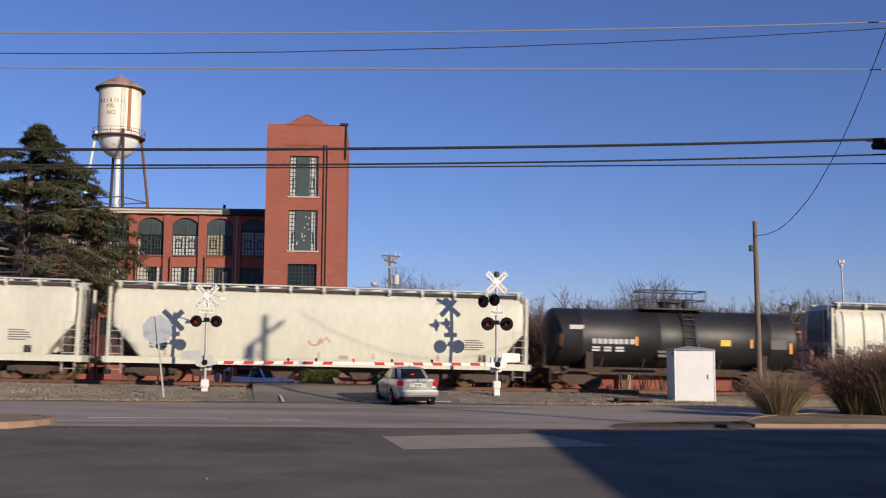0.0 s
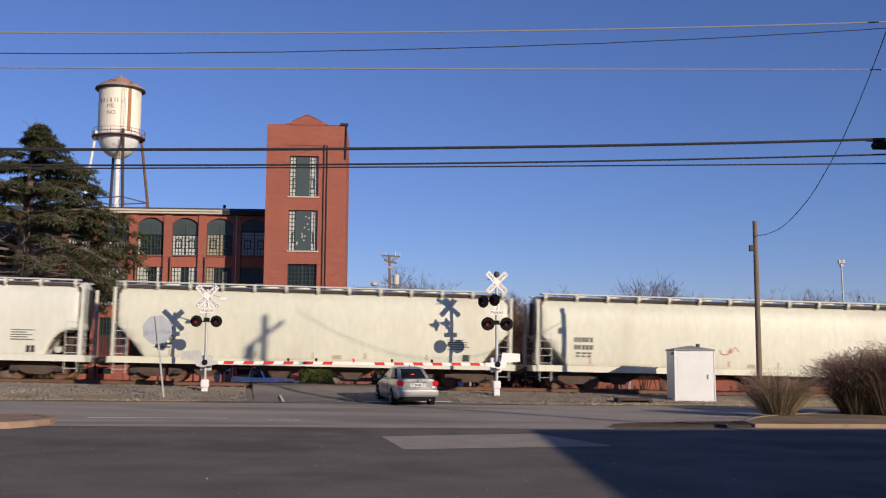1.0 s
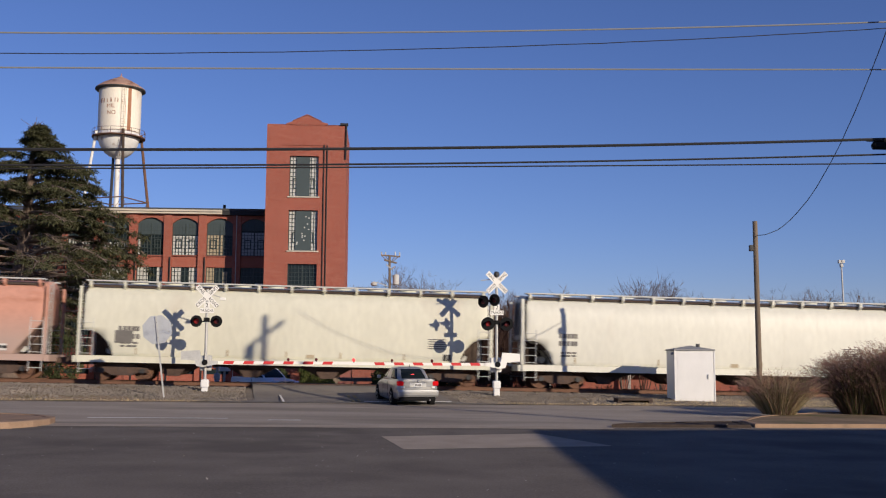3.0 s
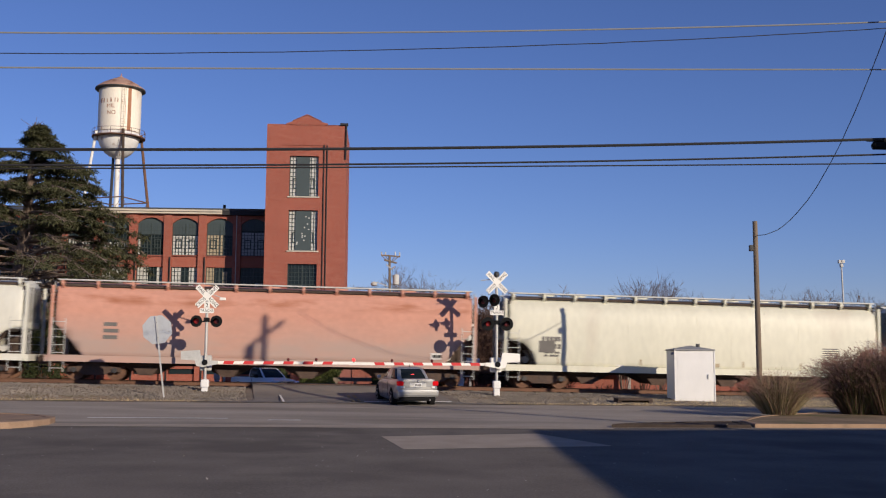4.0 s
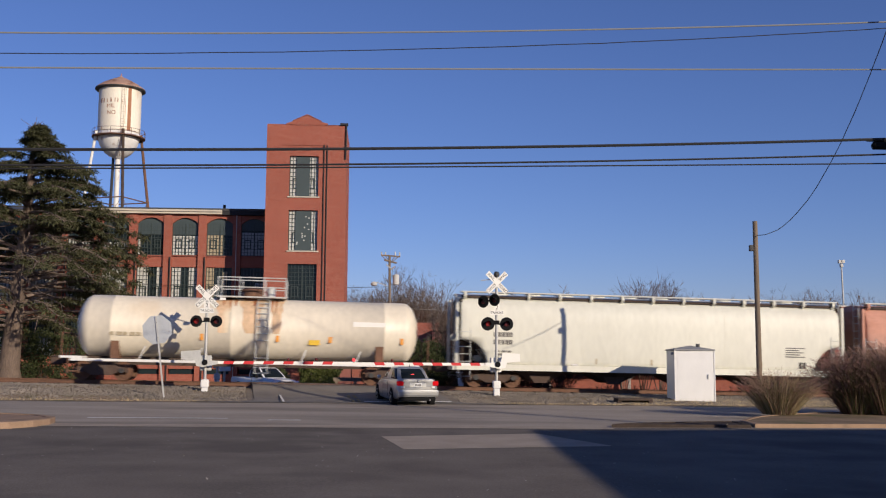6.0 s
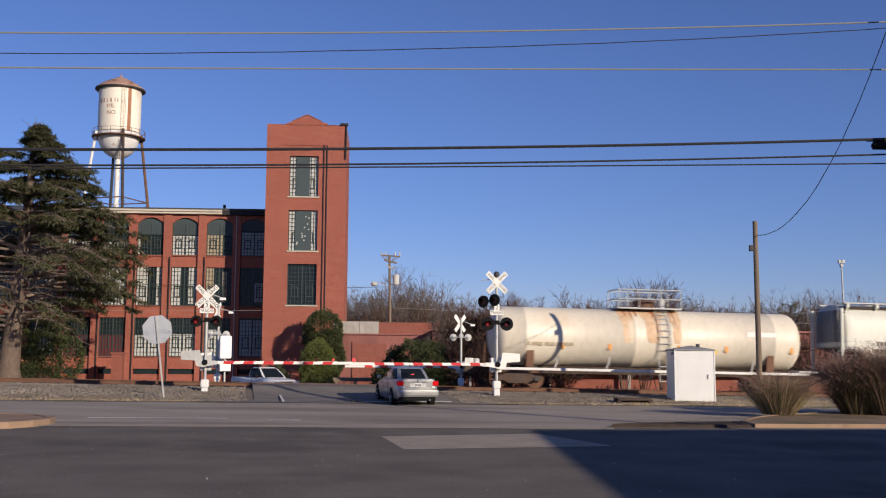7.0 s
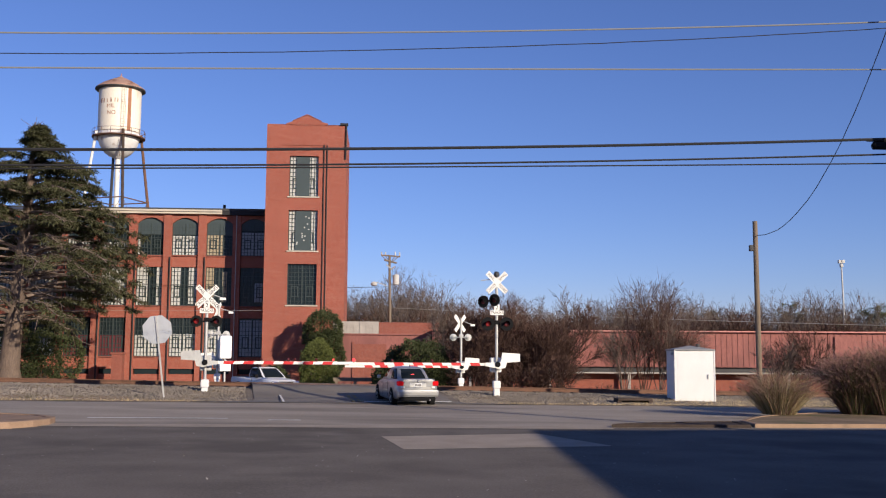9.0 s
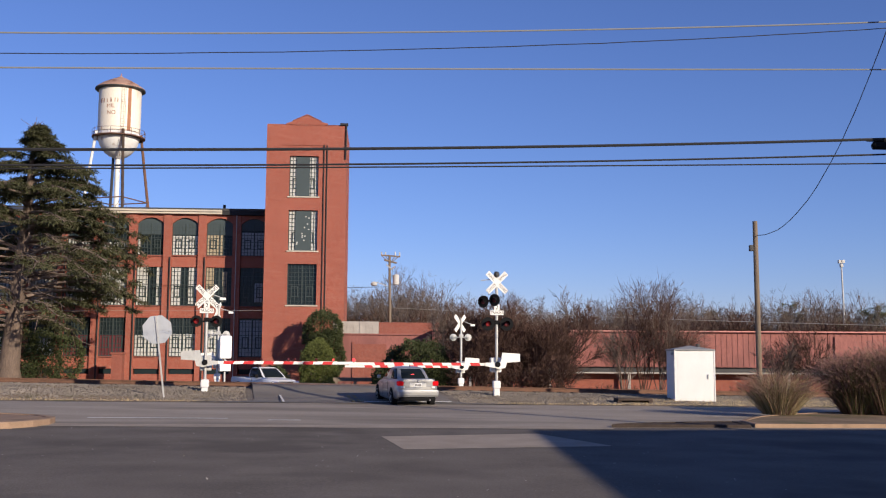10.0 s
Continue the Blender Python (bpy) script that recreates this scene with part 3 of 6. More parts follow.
        # dark plate closes the end opening, its shade put into the colour
        bm = bmesh.new()
        prism(bm, [(s * (h - 0.5), 1.13), (s * (h - 0.5), 3.0), (s * (h - 2.6), 1.5), (s * (h - 2.6), 1.13)], "y", 0.3, 0.34)
        part("shear_plate", bm, M_UNDER, car, "dark shear plate, end shade put into its colour")
        prism(bm2 := bmesh.new(), [(s * (h - 0.36), 2.5), (s * (h - 0.3), 2.55), (s * (h - 0.3), 4.15), (s * (h - 0.36), 4.15)], "y", -1.38, 1.38)
        part("end_bulkhead", bm2, {"round": M_REDRUST, "salmon": M_SALMON}.get(style, M_UNDER), car, "end bulkhead")
        # sheet carries the opening's shade in its brown; red oxide on the round car
        prism(bm2 := bmesh.new(), [(s * (h - 0.4), 2.6), (s * (h - 0.46), 2.6), (s * (h - 2.2), 1.1), (s * (h - 2.1), 1.1)], "y", -1.4, 1.4)
        part("slope_sheet", bm2, {"round": M_REDRUST}.get(style, M_UNDER), car, "end slope sheet")
        part("end_sill", B(s * h - 0.1, s * h + 0.1, -1.55, 1.55, 0.8, 1.1, bevel=0.02), mtl, car)
        part("end_platform", B(min(s * h, s * (h - 2.0)), max(s * h, s * (h - 2.0)), -1.4, 1.4, 1.08, 1.13), M_UNDER, car)
        part("brake_cylinder", T((s * (h - 1.3), -0.5, 1.35), (s * (h - 1.3), 0.2, 1.35), 0.16, n=12), M_GREYBOX, car)
    part("centre_sill", B(-h, h, -0.22, 0.22, 0.7, 1.05), M_UNDER, car)
    # outlet bays
    for i in range(4):
        x = (i - 1.5) * (length - 7.2) / 3.35
        bm = bmesh.new()
        top, bot = 1.55, 0.42
        vs = [bm.verts.new(c) for c in ((x - top, -1.4, 0.98), (x + top, -1.4, 0.98), (x + top, 1.4, 0.98), (x - top, 1.4, 0.98), (x - bot, -0.55, 0.32), (x + bot, -0.55, 0.32), (x + bot, 0.55, 0.32), (x - bot, 0.55, 0.32))]
        for f in ((0, 1, 5, 4), (1, 2, 6, 5), (2, 3, 7, 6), (3, 0, 4, 7), (4, 5, 6, 7), (3, 2, 1, 0)):
            bm.faces.new([vs[q] for q in f])
        bay = part("outlet_bay", bm, M_UNDER, car)
        bm = bmesh.new()
        prism(bm, [(x - 0.55, 0.62), (x + 0.55, 0.62), (x + 0.3, 0.26), (x - 0.3, 0.26)], "y", -0.98, -0.72)
        part("outlet_gate", bm, M_TRUCK, bay)
    for s in (-1, 1):
        truck_at(car, s * (h - 2.0))
    couplers(car, h, mtl)
    # lettering too worn or blurred to read, and panels
    if style == "salmon":
        bars("lettering", car, -h + 2.4, side_y(2.5), 2.6, 0.85, 0.17, 3, M_STENCIL, 0.7, 1, 3)
        bars("lettering", car, h - 2.2, side_y(1.5), 1.55, 0.6, 0.3, 1, M_WSTENCIL, 0.4, 1, 5)
        bars("lettering", car, h - 2.12, side_y(1.5) - 0.008, 1.47, 0.45, 0.13, 1, M_SIGNB, 0.4, 2, 6)
    else:
        sd = {"round": 11, "plain": 12, "marked": 13, "grey": 14, "ribbed": 15}[style]
        bars("lettering", car, -h + 1.85, side_y(2.4), 2.45 if style != "marked" else 2.6, 0.95, 0.22, 2, M_STENCIL, 0.6, 5, sd)
        bars("lettering", car, -h + 1.95, side_y(1.7), 1.75, 0.8, 0.09, 2, M_STENCIL, 0.6, 3, sd + 1)
        bars("lettering", car, h - 3.1, side_y(2.0), 2.2, 1.1, 0.05, 5, M_STENCIL, 1.1, 1, sd + 2)
        bars("lettering", car, h - 2.4, side_y(1.5), 1.5, 0.4, 0.3, 1, M_SIGNB, 0.3, 2, sd + 3)
        if style in ("plain", "grey"):
            bars("faded_panel", car, -h + 1.7, side_y(2.2) - 0.002, 2.25, 1.15, 0.55, 1, M_STENCIL if style == "grey" else mtl, 0.3, 1, sd + 4)
        for k, x in enumerate((-h + 2.6, -0.3 * h, -0.02 * h, 0.24 * h, 0.55 * h)):
            bars("reflector", car, x, side_y(1.4), 1.6, 0.1, 0.4, 1, M_PINKGATE if style == "round" else M_TAN, 0.3, 1, sd + k)
        bars("yellow_stencil", car, 0.08 * h, side_y(1.35), 1.35, 0.55, 0.17, 1, M_TAN, 0.3, 1, sd)
        bars("reflector", car, -0.42 * h, side_y(1.25), 1.2, 0.5, 0.08, 1, M_WSTENCIL, 0.3, 1, sd)
    if style == "round":
        # sprayed scribble of thin faded red strokes
        rnd = random.Random(7)
        bm = bmesh.new()
        p = Vector((-0.62, -1.59, 2.0))
        for k in range(10):
            q = Vector((p.x + rnd.uniform(-0.05, 0.38), -1.59, 1.75 + rnd.uniform(0, 0.45)))
            tube(bm, p, q, 0.028, n=5)
            p = q
        part("sprayed_scribble", bm, M_PINKGATE, car, "faded red sprayed scribble")
    return car


def tank_car(x_left, x_right, mtl, label, black):
    """A tank car with a platform and railing over the manway."""
    length = (x_right - x_left) * 1.0078
    h = length / 2
    car = thing("tank_car", train_pose(0), label, "rail car", "tank cars of the freight train")
    CARS.append((car, (x_left + x_right) / 2))
    r, zc = 1.42, 2.48
    tl = h - (0.3 if black else 0.45)
    dish = 0.46 if black else 0.7
    prof = [(0.02, -tl)]
    for i in range(1, 8):
        w = i / 7 * math.pi / 2
        prof.append((r * math.sin(w), -tl + dish * (1 - math.cos(w))))
    prof += [(r, -tl + 1.6), (r + 0.012, -tl + 1.62), (r + 0.012, -tl + 1.66), (r, -tl + 1.68), (r, -0.9), (r + 0.01, -0.88), (r + 0.01, -0.82), (r, -0.8), (r, 0)]
    prof += [(a, -b) for a, b in prof[-2::-1]]
    part("tank", lathe(bmesh.new(), prof, 40, pose(0, 0, zc, 0, 90, 0)), mtl, car, smooth=False)
    for p in car.children[-1].data.polygons:
        p.use_smooth = True
    # platform and railing
    pl = M_DARK if black else M_GREYBOX
    part("manway_platform", B(-1.6, 1.6, -0.95, 0.95, zc + r + 0.02, zc + r + 0.08), pl, car)
    part("manway", lathe(bmesh.new(), [(0.5, zc + r - 0.1), (0.5, zc + r + 0.35), (0.56, zc + r + 0.36), (0.56, zc + r + 0.44), (0.3, zc + r + 0.5)], 20), mtl if black else M_RUST, car)
    part("valve_dome", lathe(bmesh.new(), [(0.2, zc + r), (0.2, zc + r + 0.5), (0.12, zc + r + 0.6)], 14, pose(0.85, 0, 0)), pl, car)
    for sy in (-0.92, 0.92):
        bm = bmesh.new()
        for x in (-1.55, -0.55, 0.55, 1.55):
            tube(bm, (x, sy, zc + r + 0.05), (x, sy, zc + r + 0.95), 0.028, n=6)
        for z in (0.5, 0.95):
            tube(bm, (-1.55, sy, zc + r + z), (1.55, sy, zc + r + z), 0.028, n=6)
        part("railing", bm, pl, car)
    for sx in (-1.55, 1.55):
        bm = bmesh.new()
        for z in (0.5, 0.95):
            tube(bm, (sx, -0.92, zc + r + z), (sx, 0.92, zc + r + z), 0.028, n=6)
        part("railing", bm, pl, car)
    for sy in (-1, 1):
        # ladder that follows the shell
        bm = bmesh.new()
        last = None
        for i in range(9):
            w = radians(-12 + 95 * (1 - i / 8))
            p = Vector((0, sy * (r + 0.12) * math.cos(w - radians(20)), zc + (r + 0.12) * math.sin(w - radians(20))))
            if i < 8:
                tube(bm, p + Vector((0.3, 0, 0)), p + Vector((0.85, 0, 0)), 0.022, n=5)
            if last is not None:
                for dx in (0.3, 0.85):
                    tube(bm, last + Vector((dx, 0, 0)), p + Vector((dx, 0, 0)), 0.028, n=5)
            last = p
        for dx in (0.3, 0.85):
            tube(bm, last + Vector((dx, 0, 0)), (dx, sy * 1.5, 0.45), 0.028, n=5)
        for z in (0.45, 0.8, 1.15):
            tube(bm, (0.3, sy * 1.5, z), (0.85, sy * 1.5, z), 0.022, n=5)
        part("tank_ladder", bm, pl, car)
        part("running_rail", B(-tl, tl, sy * 1.5 - 0.05, sy * 1.5 + 0.05, 0.86, 0.98, bevel=0.01), M_UNDER if black else M_STEELP, car)
        for x in (-0.62 * tl, -0.3 * tl, 0.3 * tl, 0.62 * tl):
            part("grab_post", T((x, sy * 1.5, 0.95), (x + 0.25, sy * 1.3, 1.55), 0.025, n=5), M_UNDER if black else M_STEELP, car)
    bm = bmesh.new()
    for s in (-1, 1):
        prism(bm, [(-1.2, 1.0), (1.2, 1.0), (1.25, 2.0), (0.9, 1.45), (0, 1.1), (-0.9, 1.45), (-1.25, 2.0)], "x", s * (h - 2.3) - 0.18, s * (h - 2.3) + 0.18)
    part("saddle", bm, M_UNDER if black else M_RUST, car)
    part("centre_sill", B(-h, h, -0.3, 0.3, 0.72, 1.1), M_UNDER, car)
    for s in (-1, 1):
        part("end_platform", B(min(s * h, s * (h - 0.95)), max(s * h, s * (h - 0.95)), -1.5, 1.5, 0.98, 1.08, bevel=0.01), M_UNDER if black else M_STEELP, car)
        bm = bmesh.new()
        for sy in (-1.45, 1.45):
            tube(bm, (s * (h - 0.06), sy, 1.05), (s * (h - 0.06), sy, 2.1), 0.03, n=6)
            tube(bm, (s * (h - 0.85), sy, 0.3), (s * (h - 0.85), sy, 1.05), 0.03, n=6)
            tube(bm, (s * (h - 0.35), sy, 0.3), (s * (h - 0.35), sy, 1.05), 0.03, n=6)
            tube(bm, (s * (h - 0.35), sy, 0.4), (s * (h - 0.85), sy, 0.4), 0.03, n=6)
        tube(bm, (s * (h - 0.06), -1.45, 2.1), (s * (h - 0.06), 1.45, 2.1), 0.03, n=6)
        part("end_rail", bm, M_UNDER if black else M_RUST, car)
        truck_at(car, s * (h - 1.75))
    couplers(car, h, M_UNDER)

    def stick(name, x, z, w, hh, mtl2, rows=1, dashes=1, seed=1):
        c = max(-1.0, min(1.0, (z - hh / 2 - zc) / r))
        bars(name, car, x, -(r * math.sqrt(1 - c * c)) - 0.012, z, w, hh, rows, mtl2, 0.5, dashes, seed)
    if black:
        stick("lettering", -tl + 1.0, 3.05, 0.75, 0.26, M_WSTENCIL, seed=2)
        stick("lettering", -tl + 2.1, 2.42, 2.1, 0.24, M_WSTENCIL, 1, 8, 3)
        stick("lettering", -tl + 2.1, 2.05, 1.7, 0.09, M_WSTENCIL, 2, 3, 4)
        stick("lettering", -1.0, 1.95, 1.1, 0.14, M_STENCIL, 2, 1, 5)
        stick("lettering", tl - 1.7, 2.55, 0.95, 0.45, M_STENCIL, 1, 1, 6)
        stick("placard", 2.1, 2.5, 0.75, 0.3, M_GOLD)
        for x, z in ((-tl + 0.5, 2.65), (-tl + 4.2, 2.55), (tl - 2.75, 2.55), (tl - 0.75, 2.55)):
            stick("reflector", x, z, 0.2, 0.65 if abs(x) > tl - 1 else 0.42, M_ORANGE)
    else:
        stick("lettering", tl - 3.1, 2.9, 2.3, 0.22, M_SIGNW)
        stick("lettering", -tl + 1.6, 2.2, 2.4, 0.16, M_TAN, 1, 8, 8)
        stick("placard", 2.7, 2.15, 0.75, 0.36, M_GOLD)
        for x in (-4.5, -2.2, 1.2, 3.6, tl - 0.9):
            stick("reflector", x, 2.3, 0.22, 0.4, M_ORANGE)
        # rust wash and darker runs below the platform
        rnd = random.Random(5)
        for x, ww in ((-1.2, 0.5), (0.05, 0.75), (1.2, 0.4)):
            vs, fs = [], []
            for i in range(11):
                w = radians(86 - 9.5 * i)
                k = (1 - 0.06 * i) * rnd.uniform(0.75, 1.1)
                vs += [(x - ww * k, -(r + 0.005) * math.cos(w), zc + (r + 0.005) * math.sin(w)), (x + ww * k, -(r + 0.005) * math.cos(w), zc + (r + 0.005) * math.sin(w))]
            fs = [(2 * i, 2 * i + 1, 2 * i + 3, 2 * i + 2) for i in range(10)]
            raw("rust_wash", vs, fs, M_RUSTWASH, car, "tan rust wash on the shell")
        for x in (-1.25, -0.95, -0.7, 0.15, 0.95, 1.15):
            w0, w1 = radians(74), radians(rnd.uniform(28, 48))
            ww = rnd.uniform(0.05, 0.13)
            vs, fs = [], []
            for i in range(7):
                w = w0 + (w1 - w0) * i / 6
                y, z = -(r + 0.008) * math.cos(w), zc + (r + 0.008) * math.sin(w)
                k = 1 - 0.8 * i / 6
                vs += [(x - ww * k, y, z), (x + ww * k, y, z)]
            fs = [(2 * i, 2 * i + 1, 2 * i + 3, 2 * i + 2) for i in range(6)]
            raw("rust_run", vs, fs, M_SALMONRUST, car, "orange rust run")
    return car


def build_train():
    hopper_car(18.75, 37.0, M_HOPPER, "cream rib-sided covered hopper car with dark ends", "ribbed")
    tank_car(4.55, 17.75, M_BLACKTANK, "black tank car with railed manway platform on the rails", True)
    hopper_car(-15.30, 3.84, M_HOPPER, "cream covered hopper car with a red scribble on its side", "round")
    hopper_car(-34.55, -16.35, M_HOPPER, "cream covered hopper car with worn grey lettering", "plain")
    hopper_car(-54.67, -35.7, M_HOPPER2, "white covered hopper car with clear dark lettering", "marked")
    hopper_car(-74.66, -55.9, M_HOPPER, "cream covered hopper car with grey lettering panel", "grey")
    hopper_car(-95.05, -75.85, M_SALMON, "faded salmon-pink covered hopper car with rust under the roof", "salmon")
    hopper_car(-115.05, -95.9, M_HOPPER2, "white covered hopper car with dark lettering and clean sides", "marked")
    tank_car(-132.6, -116.2, M_WHITETANK, "ivory tank car with rust runs below its platform", False)


# ---- mill ----
MILL_ANG = math.degrees(math.atan(0.06))


def window_unit(parent, x, z0, z1, w, y, arched=0.0, cols=8, rows=9, fill=(), head=0.0):
    """A tall industrial sash: frame, muntins, vents, glass, and blinds or panels behind some of the glass."""
    top = z1

    def zt(xx):
        return top + arched * (1 - (2 * xx / w) ** 2) if arched else top
    bm = bmesh.new()
    box(bm, x - w / 2, x - w / 2 + 0.06, y - 0.05, y + 0.05, z0, top)
    box(bm, x + w / 2 - 0.06, x + w / 2, y - 0.05, y + 0.05, z0, top)
    box(bm, x - w / 2 + 0.06, x + w / 2 - 0.06, y - 0.05, y + 0.05, z0, z0 + 0.07)
    box(bm, x - 0.05, x + 0.05, y - 0.05, y + 0.05, z0 + 0.07, top)
    win = part("window", bm, M_SASH, parent)
    for i in range(1, cols):
        if i * 2 == cols:
            continue
        xx = x - w / 2 + w * i / cols
        part("muntin", B(xx - 0.018, xx + 0.018, y - 0.03, y + 0.03, z0 + 0.07, top), M_SASH, win)
    for j in range(1, rows):
        zz = z0 + (z1 - z0) * j / rows
        part("muntin", B(x - w / 2 + 0.06, x + w / 2 - 0.06, y - 0.028, y + 0.028, zz - 0.018, zz + 0.018), M_SASH, win)
    # opening vents stand out thicker
    for cx in (x - w / 4, x + w / 4):
        a, b = z0 + (z1 - z0) * 2 / rows, z0 + (z1 - z0) * 4.6 / rows
        ww = w / cols
        bm = bmesh.new()
        o = [bm.verts.new((u, y - 0.065, q)) for u, q in ((cx - ww, a), (cx + ww, a), (cx + ww, b), (cx - ww, b))]
        n = [bm.verts.new((u, y - 0.065, q)) for u, q in ((cx - ww + 0.08, a + 0.08), (cx + ww - 0.08, a + 0.08), (cx + ww - 0.08, b - 0.08), (cx - ww + 0.08, b - 0.08))]
        fs = [bm.faces.new((o[q], o[(q + 1) % 4], n[(q + 1) % 4], n[q])) for q in range(4)]
        ex = bmesh.ops.extrude_face_region(bm, geom=fs)
        bmesh.ops.translate(bm, vec=(0, 0.035, 0), verts=[g for g in ex["geom"] if isinstance(g, bmesh.types.BMVert)])
        part("vent_frame", bm, M_SASH, win)
    pts = [(x - w / 2, z0)] + [(x + w / 2, z0)] + [(x + w / 2 - w * k / 10, zt(w / 2 - w * k / 10)) for k in range(11)]
    bm = bmesh.new()
    prism(bm, pts, "y", y + 0.06, y + 0.08)
    part("pane", bm, M_GLASS, win)
    if head:
        pts = [(x - w / 2, z1 - head), (x + w / 2, z1 - head)] + [(x + w / 2 - w * k / 10, zt(w / 2 - w * k / 10)) for k in range(11)]
        bm = bmesh.new()
        prism(bm, pts, "y", y - 0.01, y + 0.055)
        part("head_panel", bm, M_TEAL, win)
    for (a, b, c, d, mm) in fill:
        bm = bmesh.new()
        box(bm, x - w / 2 + w * a, x - w / 2 + w * b, y + 0.035, y + 0.057, z0 + (z1 - z0) * c, z0 + (z1 - z0) * d)
        part("blind", bm, mm, win)
    return win


def build_mill():
    mill = thing("mill_building", pose(0, 88.0, 0, 0, 0, MILL_ANG), "three-storey red brick mill with tall sash windows", "building")
    k = 1 / math.cos(math.atan(0.06))
    pitch, w = 2.92 * k, 2.24
    x_last = -16.27 * k
    zb = -1.2
    floors = [(1.83, 5.12), (6.14, 9.46), (10.46, 13.2)]
    xr, depth = -14.0, 30
    nb = 9
    xl = x_last - nb * pitch + pitch / 2
    # piers
    for i in range(nb + 1):
        x = x_last + pitch / 2 - i * pitch
        bm = bmesh.new()
        box(bm, x - (pitch - w) / 2, x + (pitch - w) / 2, -0.12, 0.4, zb, 14.0)
        part("pier", bm, M_BRICK, mill)
    for i in range(nb):
        x = x_last - i * pitch
        for za, zz in ((zb, 0.36), (0.8, 1.75), (5.12, 6.06), (9.46, 10.38)):
            part("spandrel", B(x - w / 2, x + w / 2, 0.1, 0.4, za, zz), M_BRICK, mill)
        bm = bmesh.new()
        arch = [(x - w / 2, 14.0), (x - w / 2, 13.2)] + [(x - w / 2 + w * q / 10, 13.2 + 0.5 * (1 - (q / 5 - 1) ** 2)) for q in range(1, 10)] + [(x + w / 2, 13.2), (x + w / 2, 14.0)]
        prism(bm, arch, "y", 0.0, 0.4)
        part("spandrel", bm, M_BRICK, mill)
        for z in (1.75, 6.06, 10.38):
            part("sill", B(x - w / 2, x + w / 2, -0.02, 0.4, z, z + 0.08), M_BRICK2, mill)
        part("basement_window", B(x - w / 2 + 0.1, x + w / 2 - 0.1, 0.25, 0.3, 0.36, 0.8), M_GLASS, mill)
        white = M_BLIND
        # top floor
        # bay 0 stands in the tower's shadow: its blinds are coloured as skylit
        fills = {0: [(0.0, 1, 0.0, 0.75, M_BLINDSHADE)], 1: [(0, 0.62, 0, 0.78, M_TAN)], 2: [(0.02, 0.98, 0, 0.62, white)], 3: [(0.0, 0.1, 0, 0.5, white)], 4: [(0, 1, 0, 0.4, white)]}.get(i, [(0, 1, 0, 0.5, white)])
        window_unit(mill, x, floors[2][0], floors[2][1], w, 0.22, arched=0.5, fill=fills, head=0.95 if i in (1, 2, 3) else 0.5)
        fills = {0: [(0.55, 0.85, 0.1, 0.6, M_BLINDSHADE)], 1: [(0, 0.3, 0, 1, M_TAN), (0.62, 0.8, 0.1, 0.9, M_TAN)], 2: [(0, 0.38, 0, 1, white), (0.66, 1, 0.05, 1, white)], 3: [(0.02, 0.42, 0, 1, white), (0.74, 1, 0, 1, white)], 4: [(0, 1, 0, 0.95, white)]}.get(i, [(0, 1, 0, 0.9, white)])
        window_unit(mill, x, floors[1][0], floors[1][1], w, 0.22, fill=fills)
        fills = {0: [(0, 1, 0, 0.95, M_BLINDSHADE)], 1: [(0, 0.5, 0.0, 0.7, white)], 2: [(0, 1, 0, 0.58, white)], 3: [(0, 1, 0, 0.56, white)], 4: [(0, 1, 0, 0.54, M_MAROON)], 5: [(0, 1, 0, 0.54, M_MAROON)]}.get(i, [(0, 1, 0, 0.5, white)])
        window_unit(mill, x, floors[0][0], floors[0][1], w, 0.22, fill=fills)
        if i in (1, 2, 3, 4, 5):
            part("downspout", T((x - pitch / 2 + (pitch - w) / 2 - 0.1, -0.2, -0.3), (x - pitch / 2 + (pitch - w) / 2 - 0.1, -0.2, 10.3), 0.06, n=6), M_DARKTRIM, mill)
    # roof edge, body behind
    xc = -19.0 * k
    part("cornice", B(xl - 0.3, xc, -0.4, 0.4, 14.0, 14.32, bevel=0.03), M_STONETRIM, mill, "pale cornice board")
    # near-black from xc to the tower
    part("cornice", B(xc, xr, -0.36, 0.4, 13.95, 14.28, bevel=0.03), M_DARKTRIM, mill, "dark cornice board")
    part("roof", B(xl - 0.2, xr, -0.3, depth, 14.32, 14.52), M_ROOF, mill)
    part("gutter", B(xl - 0.3, xc, -0.52, -0.4, 14.2, 14.36), M_STONETRIM, mill)
    bm = bmesh.new()
    box(bm, xl, xr, depth - 0.4, depth, zb, 14.3)
    box(bm, xl, xl + 0.4, 0.4, depth - 0.4, zb, 14.3)
    box(bm, xl + 0.4, xr, 1.8, 2.0, zb, 14.3)
    part("wall", bm, M_BRICK, mill)
    part("roof_vent", T((-19.0, 0.6, 14.5), (-19.0, 0.6, 14.95), 0.12, n=8), M_DARKTRIM, mill)
    part("downpipe", T((-17.75 * k, -0.25, 0), (-17.75 * k, -0.25, 14.0), 0.035, n=8), M_GREYBOX, mill)


